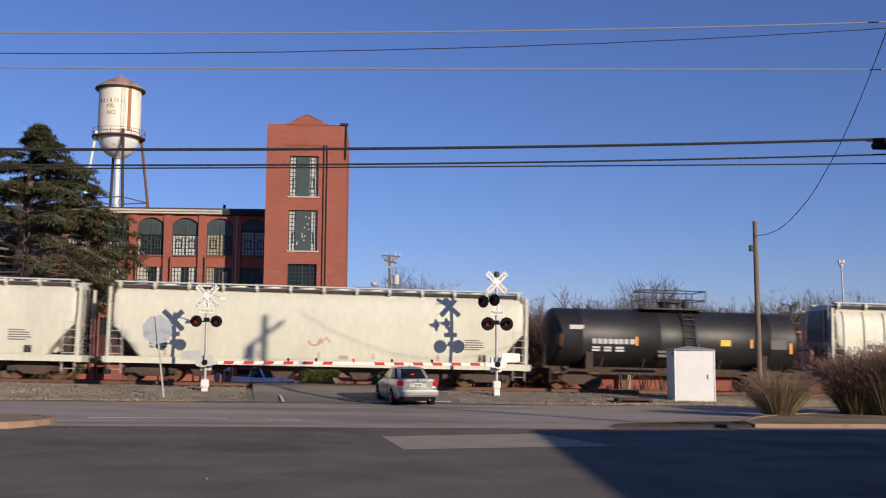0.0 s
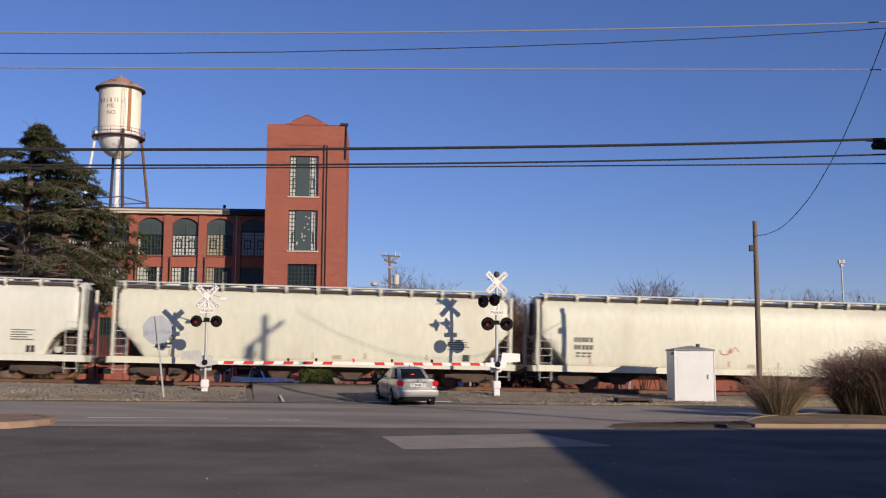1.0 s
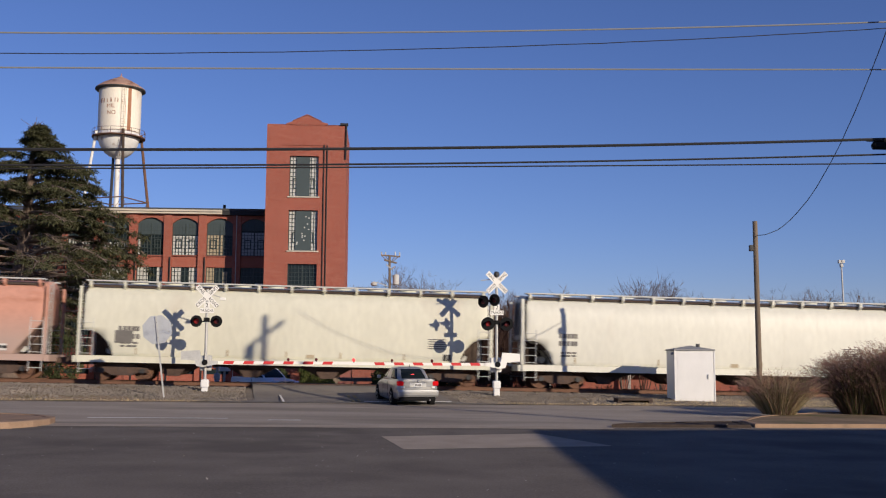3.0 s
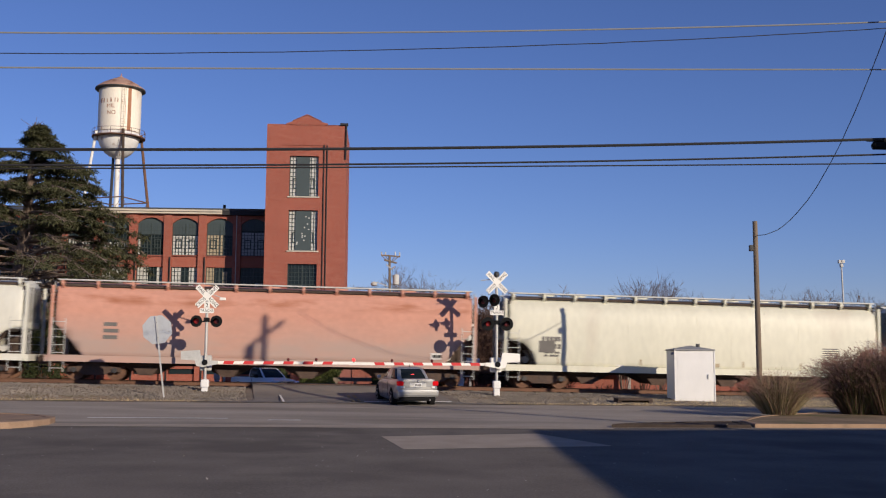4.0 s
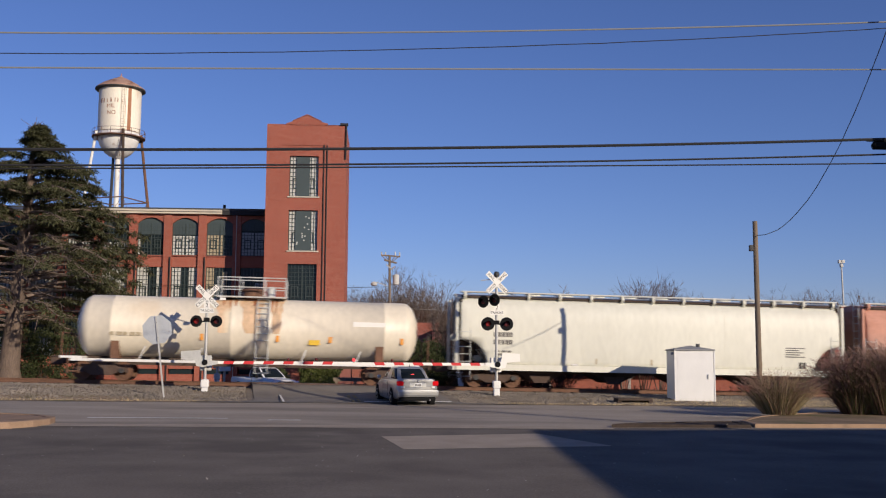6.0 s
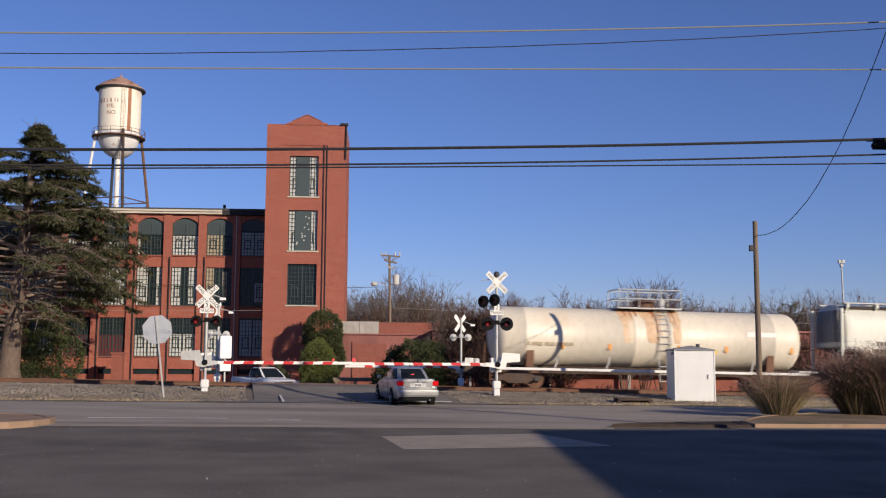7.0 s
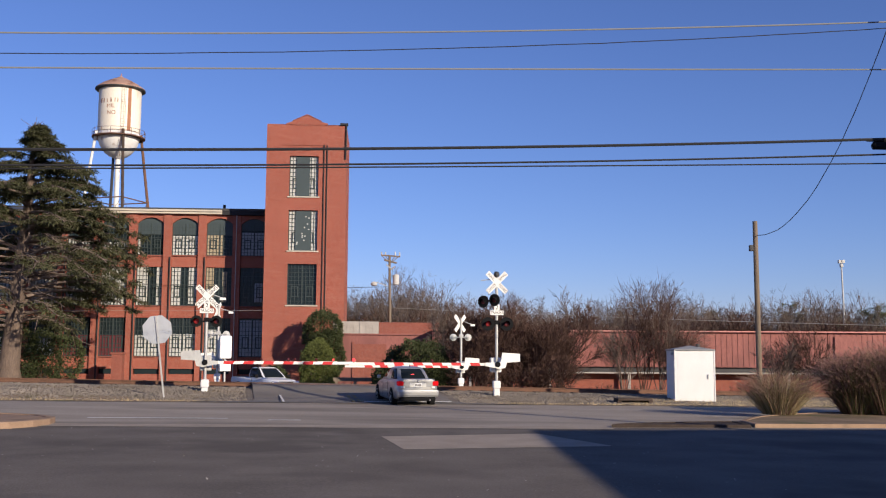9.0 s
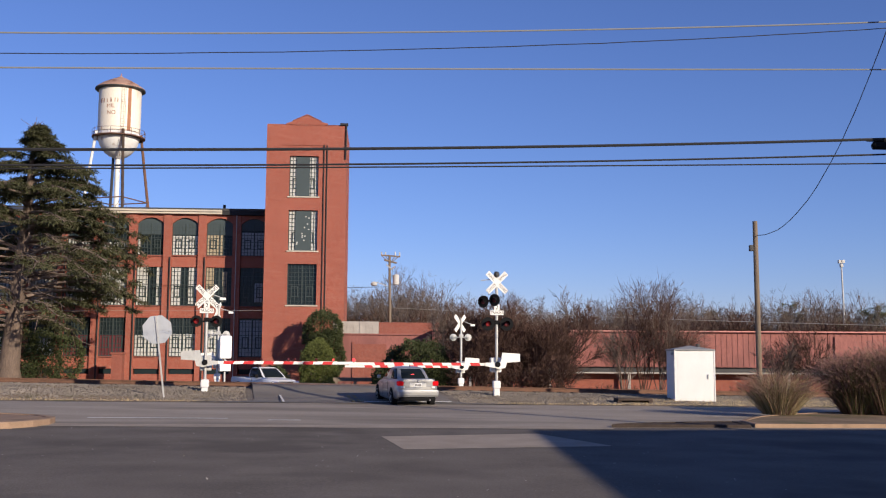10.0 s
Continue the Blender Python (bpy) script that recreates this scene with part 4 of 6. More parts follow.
def build_stair_tower():
    near = Matrix.Translation((0, 0, 1.8)) @ Matrix.Scale(0.9855, 4) @ Matrix.Translation((0, 0, -1.8))
    tw = thing("stair_tower", near @ pose(0, 84.3, 0, 0, 0, MILL_ANG), "tall red brick stair tower with a stepped gable", "building")
    k = 1 / math.cos(math.atan(0.06))
    x0, x1 = -14.74 * k, -8.12 * k
    wx0, wx1 = -12.82 * k, -10.42 * k
    wins = [(6.1, 9.5), (10.6, 13.98), (15.13, 18.55)]
    zb, zt = -1.3, 21.15
    part("front_wall", B(x0, wx0, 0, 0.5, zb, zt), M_BRICK, tw)
    part("front_wall", B(wx1, x1, 0, 0.5, zb, zt), M_BRICK, tw)
    lo = zb
    for a, b in wins + [(zt, zt)]:
        part("spandrel", B(wx0, wx1, 0, 0.5, lo, a), M_BRICK, tw)
        lo = b
    bm = bmesh.new()
    box(bm, x0, x0 + 0.5, 0.5, 4.2, zb, zt - 0.1)
    box(bm, x1 - 0.5, x1, 0.5, 7.0, zb, zt - 0.1)
    box(bm, x0 + 0.5, x1 - 0.5, 6.5, 7.0, zb, zt - 0.1)
    part("side_wall", bm, M_BRICK, tw)
    cx = (x0 + x1) / 2
    gable = [(x0 + 0.02, zt), (x1 - 0.02, zt), (x1 - 0.02, zt + 0.08), (cx + 2.0, zt + 0.08), (cx + 1.95, zt - 0.02), (cx + 1.75, zt - 0.02), (cx + 1.7, zt + 0.2), (cx + 1.2, zt + 0.32), (cx + 0.08, zt + 0.85), (cx - 0.08, zt + 0.85), (cx - 1.2, zt + 0.35), (cx - 1.75, zt + 0.15), (cx - 1.8, zt - 0.02), (cx - 2.0, zt - 0.02), (cx - 2.05, zt + 0.08), (x0 + 0.02, zt + 0.08)]
    bm = bmesh.new()
    prism(bm, gable, "y", 0.002, 0.45)
    part("gable", bm, M_BRICK, tw)
    bm = bmesh.new()
    prism(bm, [(cx + 1.2, zt + 0.33), (cx + 0.08, zt + 0.86), (cx - 0.08, zt + 0.86), (cx - 1.2, zt + 0.36), (cx - 1.2, zt + 0.42), (cx - 0.08, zt + 0.93), (cx + 0.08, zt + 0.93), (cx + 1.2, zt + 0.39)], "y", -0.03, 0.5)
    part("coping", bm, M_BRICK2, tw)
    part("roof", B(x0 + 0.3, x1 - 0.3, 0.45, 6.6, zt - 0.3, zt - 0.1), M_ROOF, tw)
    # raised panel mould and the pipes
    bm = bmesh.new()
    px = -9.72 * k
    box(bm, -13.4 * k, px, -0.05, 0, 19.44, 19.52)
    part("string_course", bm, M_BRICK2, tw)
    for dx in (0.0, -0.26):
        part("downpipe", T((px + dx, -0.06, 0.0), (px + dx, -0.06, 19.5), 0.045, n=8), M_DARKTRIM, tw)
    part("corner_pipe", T((x1 - 0.08, -0.1, 18.3), (x1 - 0.02, -0.1, 21.2), 0.06, n=8), M_DARKTRIM, tw)
    part("gutter_box", B(x1 - 0.55, x1 + 0.1, -0.15, 0.3, zt + 0.05, zt + 0.22), M_DARKTRIM, tw)
    w = wx1 - wx0
    cxw = (wx0 + wx1) / 2
    for i, (a, b) in enumerate(wins):
        part("sill", B(wx0 - 0.12, wx1 + 0.12, -0.1, 0.3, a - 0.1, a - 0.002), M_STONETRIM, tw, "pale stone sill")
        if i == 2:
            fill = [(0.02, 0.26, 0, 1, M_BLIND), (0.7, 0.98, 0, 1, M_BLIND)]
        elif i == 1:
            fill = [(0.02, 0.22, 0, 1, M_BLIND), (0.78, 0.98, 0, 1, M_BLIND)]
        else:
            fill = []
        win = window_unit(tw, cxw, a, b, w, 0.25, fill=fill, cols=8, rows=10)
        if i:
            part("centre_panel", B(cxw - w * 0.27, cxw + w * (0.2 if i == 2 else 0.26), 0.18, 0.24, a + 0.02, b - 0.02), M_TEAL, win)
            if i == 1:
                rnd = random.Random(2)
                for q in range(12):
                    u, v = rnd.uniform(-0.22, 0.22) * w, rnd.uniform(0.15, 0.85) * (b - a)
                    part("broken_chip", B(cxw + u - 0.05, cxw + u + 0.05, 0.165, 0.178, a + v - 0.05, a + v + 0.05), M_BLIND, win)


def build_water_tower():
    y = 150.0
    x0 = -48.75
    wt = thing("water_tower", pose(x0, y, 0), "old cream water tower on legs with rust streaks", "water tower")
    r = 3.08
    part("tank", lathe(bmesh.new(), [(r, 35.0), (r, 35.1), (r, 36), (r, 40), (r, 41.5), (r, 41.6)], 40), M_TANK, wt, smooth=False)
    for p in wt.children[-1].data.polygons:
        p.use_smooth = abs(p.normal.z) < 0.5
    bowl = [(0.5, 31.2)] + [(r * math.sin(radians(a)), 35.0 - 3.75 * math.cos(radians(a))) for a in (12, 25, 38, 50, 62, 74, 84)] + [(r, 35.0)]
    part("bowl", lathe(bmesh.new(), bowl, 40), M_STEELP, wt, smooth=True)
    part("roof", lathe(bmesh.new(), [(3.62, 41.75), (3.6, 41.9), (2.6, 42.6), (1.2, 43.35), (0.3, 43.75), (0.1, 43.95)], 24), M_TANKROOF, wt, "faded rusty conical roof")
    part("finial", T((0, 0, 43.85), (0, 0, 44.35), 0.12, 0.04, n=8), M_TANKRUST, wt)
    part("eave_ring", lathe(bmesh.new(), [(3.2, 41.5), (3.66, 41.62), (3.66, 41.76), (3.2, 41.78)], 32), M_DARK, wt)
    part("balcony", lathe(bmesh.new(), [(3.2, 34.3), (3.85, 34.3), (3.85, 34.42), (3.2, 34.42)], 32), M_RUST, wt)
    bm = bmesh.new()
    for z in (34.9, 35.4):
        for i in range(32):
            a, b = 2 * math.pi * i / 32, 2 * math.pi * (i + 1) / 32
            tube(bm, (3.82 * math.cos(a), 3.82 * math.sin(a), z), (3.82 * math.cos(b), 3.82 * math.sin(b), z), 0.03, n=4)
    for i in range(16):
        a = 2 * math.pi * i / 16
        tube(bm, (3.82 * math.cos(a), 3.82 * math.sin(a), 34.4), (3.82 * math.cos(a), 3.82 * math.sin(a), 35.4), 0.03, n=4)
    part("balcony_rail", bm, M_RUST, wt)
    part("riser", T((0, 0, 0), (0, 0, 31.4), 0.37, n=16), M_STEELP, wt, "pale painted riser pipe")
    legs = []
    for i in range(4):
        a = radians(28.4 + 90 * i)
        p, q = Vector((3.25 * math.cos(a), 3.25 * math.sin(a), 35.2)), Vector((7.9 * math.cos(a), 7.9 * math.sin(a), -0.3))
        legs.append((p, q))
        part("leg", T(q, p, 0.24, 0.21, n=8), (M_RUST, M_DARK, M_STEELP, M_UNDER)[i], wt)
    for i in range(4):
        (p0, q0), (p1, q1) = legs[i], legs[(i + 1) % 4]
        for f0, f1 in ((0.29, 0.58), (0.58, 0.86)):
            bm = bmesh.new()
            tube(bm, p0.lerp(q0, f0), p1.lerp(q1, f0), 0.09, n=5)
            tube(bm, p0.lerp(q0, f0), p1.lerp(q1, f1), 0.035, n=4)
            tube(bm, p1.lerp(q1, f0), p0.lerp(q0, f1), 0.035, n=4)
            part("brace", bm, M_RUST, wt)
    bm = bmesh.new()
    ladder(bm, -0.2, 0.2, 0, 31, 42, 30)
    bmesh.ops.transform(bm, matrix=pose(1.4, -3.0, 0, 0, 0, 24), verts=bm.verts)
    part("tank_ladder", bm, M_RUST, wt)
    # long rust run beside the ladder, and worn lettering
    bm = bmesh.new()
    for a0, a1, z0, z1 in ((-51, -41, 35.1, 41.5), (-58, -57, 36, 41.5)):
        prev = None
        for i in range(4):
            a = radians(a0 + (a1 - a0) * i / 3)
            c = [bm.verts.new(((r + 0.012) * math.cos(a), (r + 0.012) * math.sin(a), z)) for z in (z0, z1)]
            if prev:
                bm.faces.new((prev[0], c[0], c[1], prev[1]))
            prev = c
    part("rust_run", bm, M_TANKRUST, wt)
    wrapped_words("MIL", 0.85, 38.6, -97, r, wt)
    wrapped_words("NO", 0.85, 37.6, -95, r, wt)
    rnd = random.Random(3)
    for row, (za, n, sp) in enumerate(((39.55, 7, 10),)):
        for i in range(n):
            a = radians(-98 + (i - (n - 1) / 2) * sp)
            bm = bmesh.new()
            m = pose((r + 0.02) * math.cos(a), (r + 0.02) * math.sin(a), za, 0, 0, math.degrees(a) + 90)
            for q in range(3):
                u = rnd.uniform(-0.2, 0.12)
                if rnd.random() < 0.75:
                    box(bm, u, u + 0.09, -0.01, 0.01, -0.35, 0.35 - rnd.uniform(0, 0.3), m=m)
            if len(bm.verts):
                part("worn_letter_mark", bm, M_TANKRUST, wt)
            else:
                bm.free()


def wrapped_words(text, size, z, deg, r, parent):
    """Faded lettering laid round the tank."""
    ob = words(text, size, M_TANKRUST, parent, pose(0, 0, z), extrude=0.004)
    for v in ob.data.vertices:
        a, rr = radians(deg) + v.co.x / r, r + 0.012 - v.co.y
        v.co = (rr * math.cos(a), rr * math.sin(a), v.co.z)


def build_warehouse():
    wh = thing("warehouse", pose(0, 78.0, 0, 0, 0, 0), "long low red ribbed-metal warehouse on a brick base", "building")
    k = 78.0 / 75.0
    z = lambda v: 1.8 + (v - 1.8) * k
    x0, x1 = -0.8, 70.0
    part("base_wall", B(x0, x1, 0.25, 0.6, -1.3, z(0.8)), M_BRICK2, wh)
    part("dock_edge", B(x0, x1, -0.9, 0.6, z(0.8), z(0.9)), M_CONC, wh, "pale concrete dock edge")
    # solid dark strip for the shade between dock and cladding
    part("dock_recess", B(x0, x1, 0.5, 0.7, z(0.9), z(1.35)), M_DARK, wh)
    i = 0
    x = x0
    while x < 62:
        bm = bmesh.new()
        wd = 12.1 if i % 3 else 6.1
        ztop = z(3.85)
        box(bm, x + 0.03, x + wd - 0.03, 0.22, 0.6, z(1.28), ztop)
        n = int(wd / 0.42)
        for q in range(n):
            xx = x + 0.15 + q * (wd - 0.3) / n
            box(bm, xx, xx + 0.21, 0.19, 0.22, z(1.33), ztop - 0.08)
        part("cladding_panel", bm, M_REDMETAL, wh)
        if i % 2:
            part("sliding_door", B(x + 0.5, x + 2.3, 0.08, 0.15, z(1.33), ztop - 0.3), M_REDMETAL, wh)
        x += wd
        i += 1
    part("roof", B(x0, x1, -0.1, 22, z(3.85), z(3.85) + 0.1), M_PINKGATE, wh)
    for x in range(2, 60, 6):
        part("dock_post", B(x, x + 0.2, -0.8, -0.6, -1.3, z(0.8)), M_CONC, wh)
    # lower annex towards the mill
    ax = thing("brick_annex", pose(0, 80.0, 0), "low red annex with brick and grey block parapet", "building")
    part("wall", B(-8.6, -0.9, 0, 0.5, -1.3, 3.7), M_REDMETAL, ax)
    part("door", B(-6.9, -4.4, -0.06, 0.0, -1.3, 2.9), M_BRICK2, ax)
    part("door_frame", B(-7.05, -6.92, -0.1, 0.0, -1.3, 3.05), M_BRICK2, ax)
    bm = B(-8.6, -5.0, -0.05, 0.4, 3.7, 4.66)
    for q in range(7):
        box(bm, -8.5 + q * 0.5, -8.4 + q * 0.5, -0.08, -0.05, 3.75, 4.6)
    part("block_parapet", bm, M_GREYWALL, ax)
    part("brick_parapet", B(-4.98, -0.2, -0.02, 0.4, 3.7, 4.6), M_BRICK2, ax)
    part("coping", B(-8.6, -0.9, -0.12, 0.5, 3.62, 3.72), M_REDMETAL, ax)
    part("roof", B(-8.6, -0.2, 0.4, 15, 3.6, 3.7), M_ROOF, ax)


def motions():
    for car, off in CARS:
        walk(car, [(t * 0.5, train_pose(off + train_way(t * 0.5))) for t in range(21)])
    # every wheelset rolls on its 0.42 m radius
    for ws in WHEELS:
        x, y, z = ws.location
        walk(ws, [(i / 30, pose(x, y, z, 0, math.degrees(train_way(i / 30) * 1.0078 / 0.42), 0)) for i in range(301)])


build_mill()
build_stair_tower()
build_water_tower()
build_warehouse()
build_train()


# ---- level crossing ----
def flasher(parent, x, z, lit, ry=0.0, size=0.3, back=False):
    """A round crossing light: black backboard, hooded red lens."""
    turn = pose(x, -0.16, z, 0, 0, ry)
    up = turn @ pose(0, 0, 0, 90, 0, 0)
    fl = part("flasher", lathe(bmesh.new(), [(0.06, -0.12), (0.11, -0.1), (0.12, -0.01), (size, 0.0), (size, 0.012), (0.14, 0.014), (0.13, 0.02)], 24, up), M_GREYBOX if back else M_BLACK, parent, "grey back of a crossing light" if back else "black round crossing light")
    part("lens", lathe(bmesh.new(), [(0.105, 0.0), (0.105, 0.03), (0.07, 0.045), (0.02, 0.05)], 18, up), M_REDDIM if lit else M_REDLENS, fl)
    bm = bmesh.new()
    vs = []
    for i in range(13):
        a = radians(-20 + 220 * i / 12)
        for y in (0.0, 0.3 if 3 < i < 9 else 0.2):
            vs.append(bm.verts.new(turn @ Vector((0.125 * math.cos(a), -y, 0.125 * math.sin(a)))))
    for i in range(12):
        bm.faces.new((vs[2 * i], vs[2 * i + 2], vs[2 * i + 3], vs[2 * i + 1]))
    bmesh.ops.solidify(bm, geom=bm.faces[:], thickness=0.008)
    part("hood", bm, M_BLACK, fl)
    return fl


def blade(parent, z, ang, text_a, text_b, y, lettered=True, turn=0):
    m = pose(0, 0, 0, 0, 0, turn) @ pose(0, y, z, 0, ang, 0)
    bl = part("crossbuck_blade", box(bmesh.new(), -0.61, 0.61, -0.008, 0.008, -0.115, 0.115, m=m), M_SIGNW, parent, "white blade with black lettering" if lettered else "")
    if lettered:
        words(text_a, 0.2, M_SIGNB, bl, m @ pose(-0.36, -0.012, 0))
        words(text_b, 0.2, M_SIGNB, bl, m @ pose(0.36, -0.012, 0))
    return bl


def gate_arm(mast, side, z, length, lamps):
    arm = part("gate_arm", B(min(side * 0.35, side * length), max(side * 0.35, side * length), -0.22, -0.16, z - 0.06, z + 0.06), M_SIGNW, mast, "white gate arm with red stripes and small lamps")
    n = int((length - 0.8) / 0.84)
    for i in range(n):
        x = 0.75 + i * 0.84
        bm = bmesh.new()
        sl = 0.06
        prism(bm, [(side * x, z - 0.064), (side * (x + 0.42), z - 0.064), (side * (x + 0.42 + sl), z + 0.064), (side * (x + sl), z + 0.064)], "y", -0.226, -0.154)
        part("red_stripe", bm, M_REDPAINT, arm)
    for i, f in enumerate(lamps):
        x = side * f
        bm = B(x - 0.03, x + 0.03, -0.22, -0.16, z + 0.05, z + 0.1)
        part("lamp_base", bm, M_BLACK, arm)
        part("arm_lamp", lathe(bmesh.new(), [(0.055, z + 0.1), (0.06, z + 0.16), (0.04, z + 0.2), (0.01, z + 0.21)], 12, pose(x, -0.19, 0)), M_REDLIT if i == 0 else M_REDLENS, arm)


def crossing_mast(m, base_z, xb_z, label, side, arm_z, arm_len, lights, lamps, tall=False, back=False, grey=False, count_z=3.9, turn=0):
    mast = thing("crossing_signal", m, label, "crossing signal", "railway crossing signals")
    part("pole", T((0, 0, base_z), (0, 0, xb_z + 0.3), 0.065, n=12), M_ALU, mast)
    bm = bmesh.new()
    box(bm, -0.13, 0.13, -0.13, 0.13, base_z - 0.25, base_z + 0.08, bevel=0.03)
    box(bm, -0.17, 0.17, -0.15, 0.15, base_z + 0.08, base_z + 0.42, bevel=0.06)
    part("base_casting", bm, M_WHITEBOX, mast)
    y = -0.09 if not back else 0.09
    for ang, a, b in ((45, "RAIL", "ROAD"), (-45, "CROS", "SING")):
        blade(mast, xb_z, ang, a, b, y if ang > 0 else y - 0.018, not back, turn)
    if not back:
        sg = part("count_sign", B(-0.3, 0.3, -0.09, -0.075, count_z - 0.1, count_z + 0.1, bevel=0.004), M_SIGNW, mast)
        words("TRACKS", 0.15, M_SIGNB, sg, pose(0, -0.096, count_z))
        sg = part("count_sign", B(-0.12, 0.12, -0.088, -0.075, count_z + 0.11, count_z + 0.36, bevel=0.004), M_SIGNW, mast)
        words("2", 0.26, M_SIGNB, sg, pose(0, -0.094, count_z + 0.23))
    part("crossarm", T((-0.45, -0.02, lights), (0.45, -0.02, lights), 0.03, n=8), M_BLACK if not back else M_ALU, mast)
    part("junction_box", B(-0.12, 0.12, -0.1, 0.1, lights - 0.02, lights + 0.16, bevel=0.02), M_BLACK if not back else M_ALU, mast)
    for k, x in enumerate((-0.42, 0.42)):
        if back:
            fl = flasher(mast, x, lights, False, 180, 0.2, back=True)
            for o in (fl, *fl.children):
                o.data.transform(pose(0, 0.32, 0))
        else:
            flasher(mast, x, lights, k == 0, 0, 0.3 if tall else 0.25)
    if tall:
        for dx, zz in ((-0.62, xb_z - 0.86), (-0.12, xb_z - 0.78)):
            flasher(mast, dx, zz, False, -38, 0.27)
        part("crossarm", T((-0.6, -0.02, xb_z - 0.8), (0.1, -0.02, xb_z - 0.8), 0.03, n=8), M_BLACK, mast)
        part("bell", lathe(bmesh.new(), [(0.03, -0.06), (0.12, -0.03), (0.14, 0.04), (0.1, 0.12), (0.03, 0.15)], 18, pose(-0.02, -0.05, xb_z + 0.36, 70, 0, 20)), M_DARK, mast)
    part("light_bracket", T((0, 0, xb_z + 0.16), (-0.7 if tall else 0.62, 0.05, xb_z + 0.1 if tall else xb_z - 0.05), 0.022, n=6), M_ALU, mast)
    if not tall:
        part("side_lamp", B(0.52, 0.78, -0.08, 0.08, xb_z - 0.16, xb_z - 0.04, bevel=0.03), M_SIGNW, mast)
    # mechanism, counterweight on the far side of the mast from the arm
    mm = M_GREYBOX if grey else M_SIGNW
    part("mechanism", B(-0.24, 0.24, 0.07, 0.42, arm_z - 0.35, arm_z + 0.3, bevel=0.04), mm, mast)
    c = -side
    bm = bmesh.new()
    prism(bm, [(c * -0.55, arm_z - 0.07), (c * 0.1, arm_z - 0.2), (c * 0.35, arm_z - 0.15), (c * 0.42, arm_z + 0.08), (c * 1.0, arm_z + 0.12), (c * 1.0, arm_z + 0.47), (c * 0.22, arm_z + 0.52), (c * 0.14, arm_z + 0.1), (c * -0.55, arm_z + 0.07)], "y", -0.28, -0.17)
    part("counterweight", bm, mm, mast)
    part("hub", T((0, -0.32, arm_z), (0, 0.1, arm_z), 0.12, n=14), M_BLACK, mast)
    if arm_len:
        gate_arm(mast, side, arm_z, arm_len, lamps)
    return mast


def build_crossing():
    crossing_mast(pose(2.4, 45.3, 0, 0, 0, TRACK_ANG), 0.42, 5.18, "tall crossing signal with crossbuck, four lights and lowered gate", -1, 1.56, 6.5, 3.34, (6.3, 4.65, 2.9), tall=True, count_z=3.84)
    crossing_mast(pose(-10.12, 43.74, 0, 0, 0, TRACK_ANG), 0.44, 4.4, "crossing signal with crossbuck, two lights and lowered gate", 1, 1.58, 6.4, 3.33, (6.3, 4.7, 3.5), grey=True, count_z=3.78)
    crossing_mast(pose(1.05, 57.5, 0, 0, 0, TRACK_ANG), 0.3, 3.78, "crossing signal seen from behind, with lowered gate", -1, 1.35, 6.5, 3.0, (6.3, 4.2, 2.4), back=True, turn=42)
    crossing_mast(pose(-12.3, 56.0, 0, 0, 0, TRACK_ANG), 0.5, 4.35, "crossing signal seen from behind, beside a white cabinet", 1, 1.55, 6.5, 3.05, (6.3, 4.2, 2.4), back=True, turn=72)
    # white cabinet on a post
    cb = thing("relay_cabinet", pose(-11.75, 55.3, 0, 0, 0, 24), "bright white rounded relay cabinet on a post", "cabinet")
    part("housing", B(-0.33, 0.33, -0.2, 0.2, 1.72, 2.98, bevel=0.1), M_GLOSSW, cb)
    part("lower_box", B(-0.3, 0.3, -0.17, 0.17, 1.05, 1.6, bevel=0.05), M_GLOSSW, cb)
    part("post", T((0, 0, 0.2), (0, 0, 1.75), 0.06, n=10), M_ALU, cb)
    # stop sign from behind
    ss = thing("stop_sign", pose(-11.13, 41.2, 0.0, 0, -7.5, 8), "leaning octagonal road sign seen from behind", "road sign")
    octo = [(0.61 * math.cos(radians(22.5 + 45 * i)), 2.92 + 0.61 * math.sin(radians(22.5 + 45 * i))) for i in range(8)]
    bm = bmesh.new()
    prism(bm, octo, "y", 0.03, 0.036)
    part("sign_plate", bm, M_SIGNBACK, ss, "bare metal back of the plate")
    bm = bmesh.new()
    prism(bm, [(-0.035, -0.025), (-0.02, 0.0), (-0.02, 0.028), (0.02, 0.028), (0.02, 0.0), (0.035, -0.025)], "z", -0.3, 3.45)
    part("post", bm, M_ALU, ss)
    for z in (2.6, 3.2):
        part("bolt", T((0, -0.03, z), (0, 0.05, z), 0.015, n=6), M_DARK, ss)
    # signal hut
    hut = thing("signal_hut", pose(10.24, 45.0, -0.02, 0, 0, 0), "white metal signal hut with a low grey roof", "equipment hut")
    part("wall_shell", B(0, 1.7, 0, 1.75, 0.0, 2.24, bevel=0.02), M_WHITEBOX, hut)
    bm = bmesh.new()
    vs = [bm.verts.new(c) for c in ((-0.06, -0.06, 2.24), (1.76, -0.06, 2.24), (1.76, 1.81, 2.24), (-0.06, 1.81, 2.24), (-0.06, -0.06, 2.29), (1.76, -0.06, 2.29), (1.76, 1.81, 2.29), (-0.06, 1.81, 2.29), (0.85, 0.87, 2.47))]
    for f in ((0, 1, 5, 4), (1, 2, 6, 5), (2, 3, 7, 6), (3, 0, 4, 7), (4, 5, 8), (5, 6, 8), (6, 7, 8), (7, 4, 8), (3, 2, 1, 0)):
        bm.faces.new([vs[i] for i in f])
    part("roof", bm, M_GREYROOF, hut)
    part("vent", T((1.15, 0.6, 2.36), (1.15, 0.6, 2.54), 0.09, n=12), M_DARK, hut)
    part("door_seam", B(0.1, 1.6, -0.008, 0.0, 0.12, 2.15), M_WHITEBOX, hut)
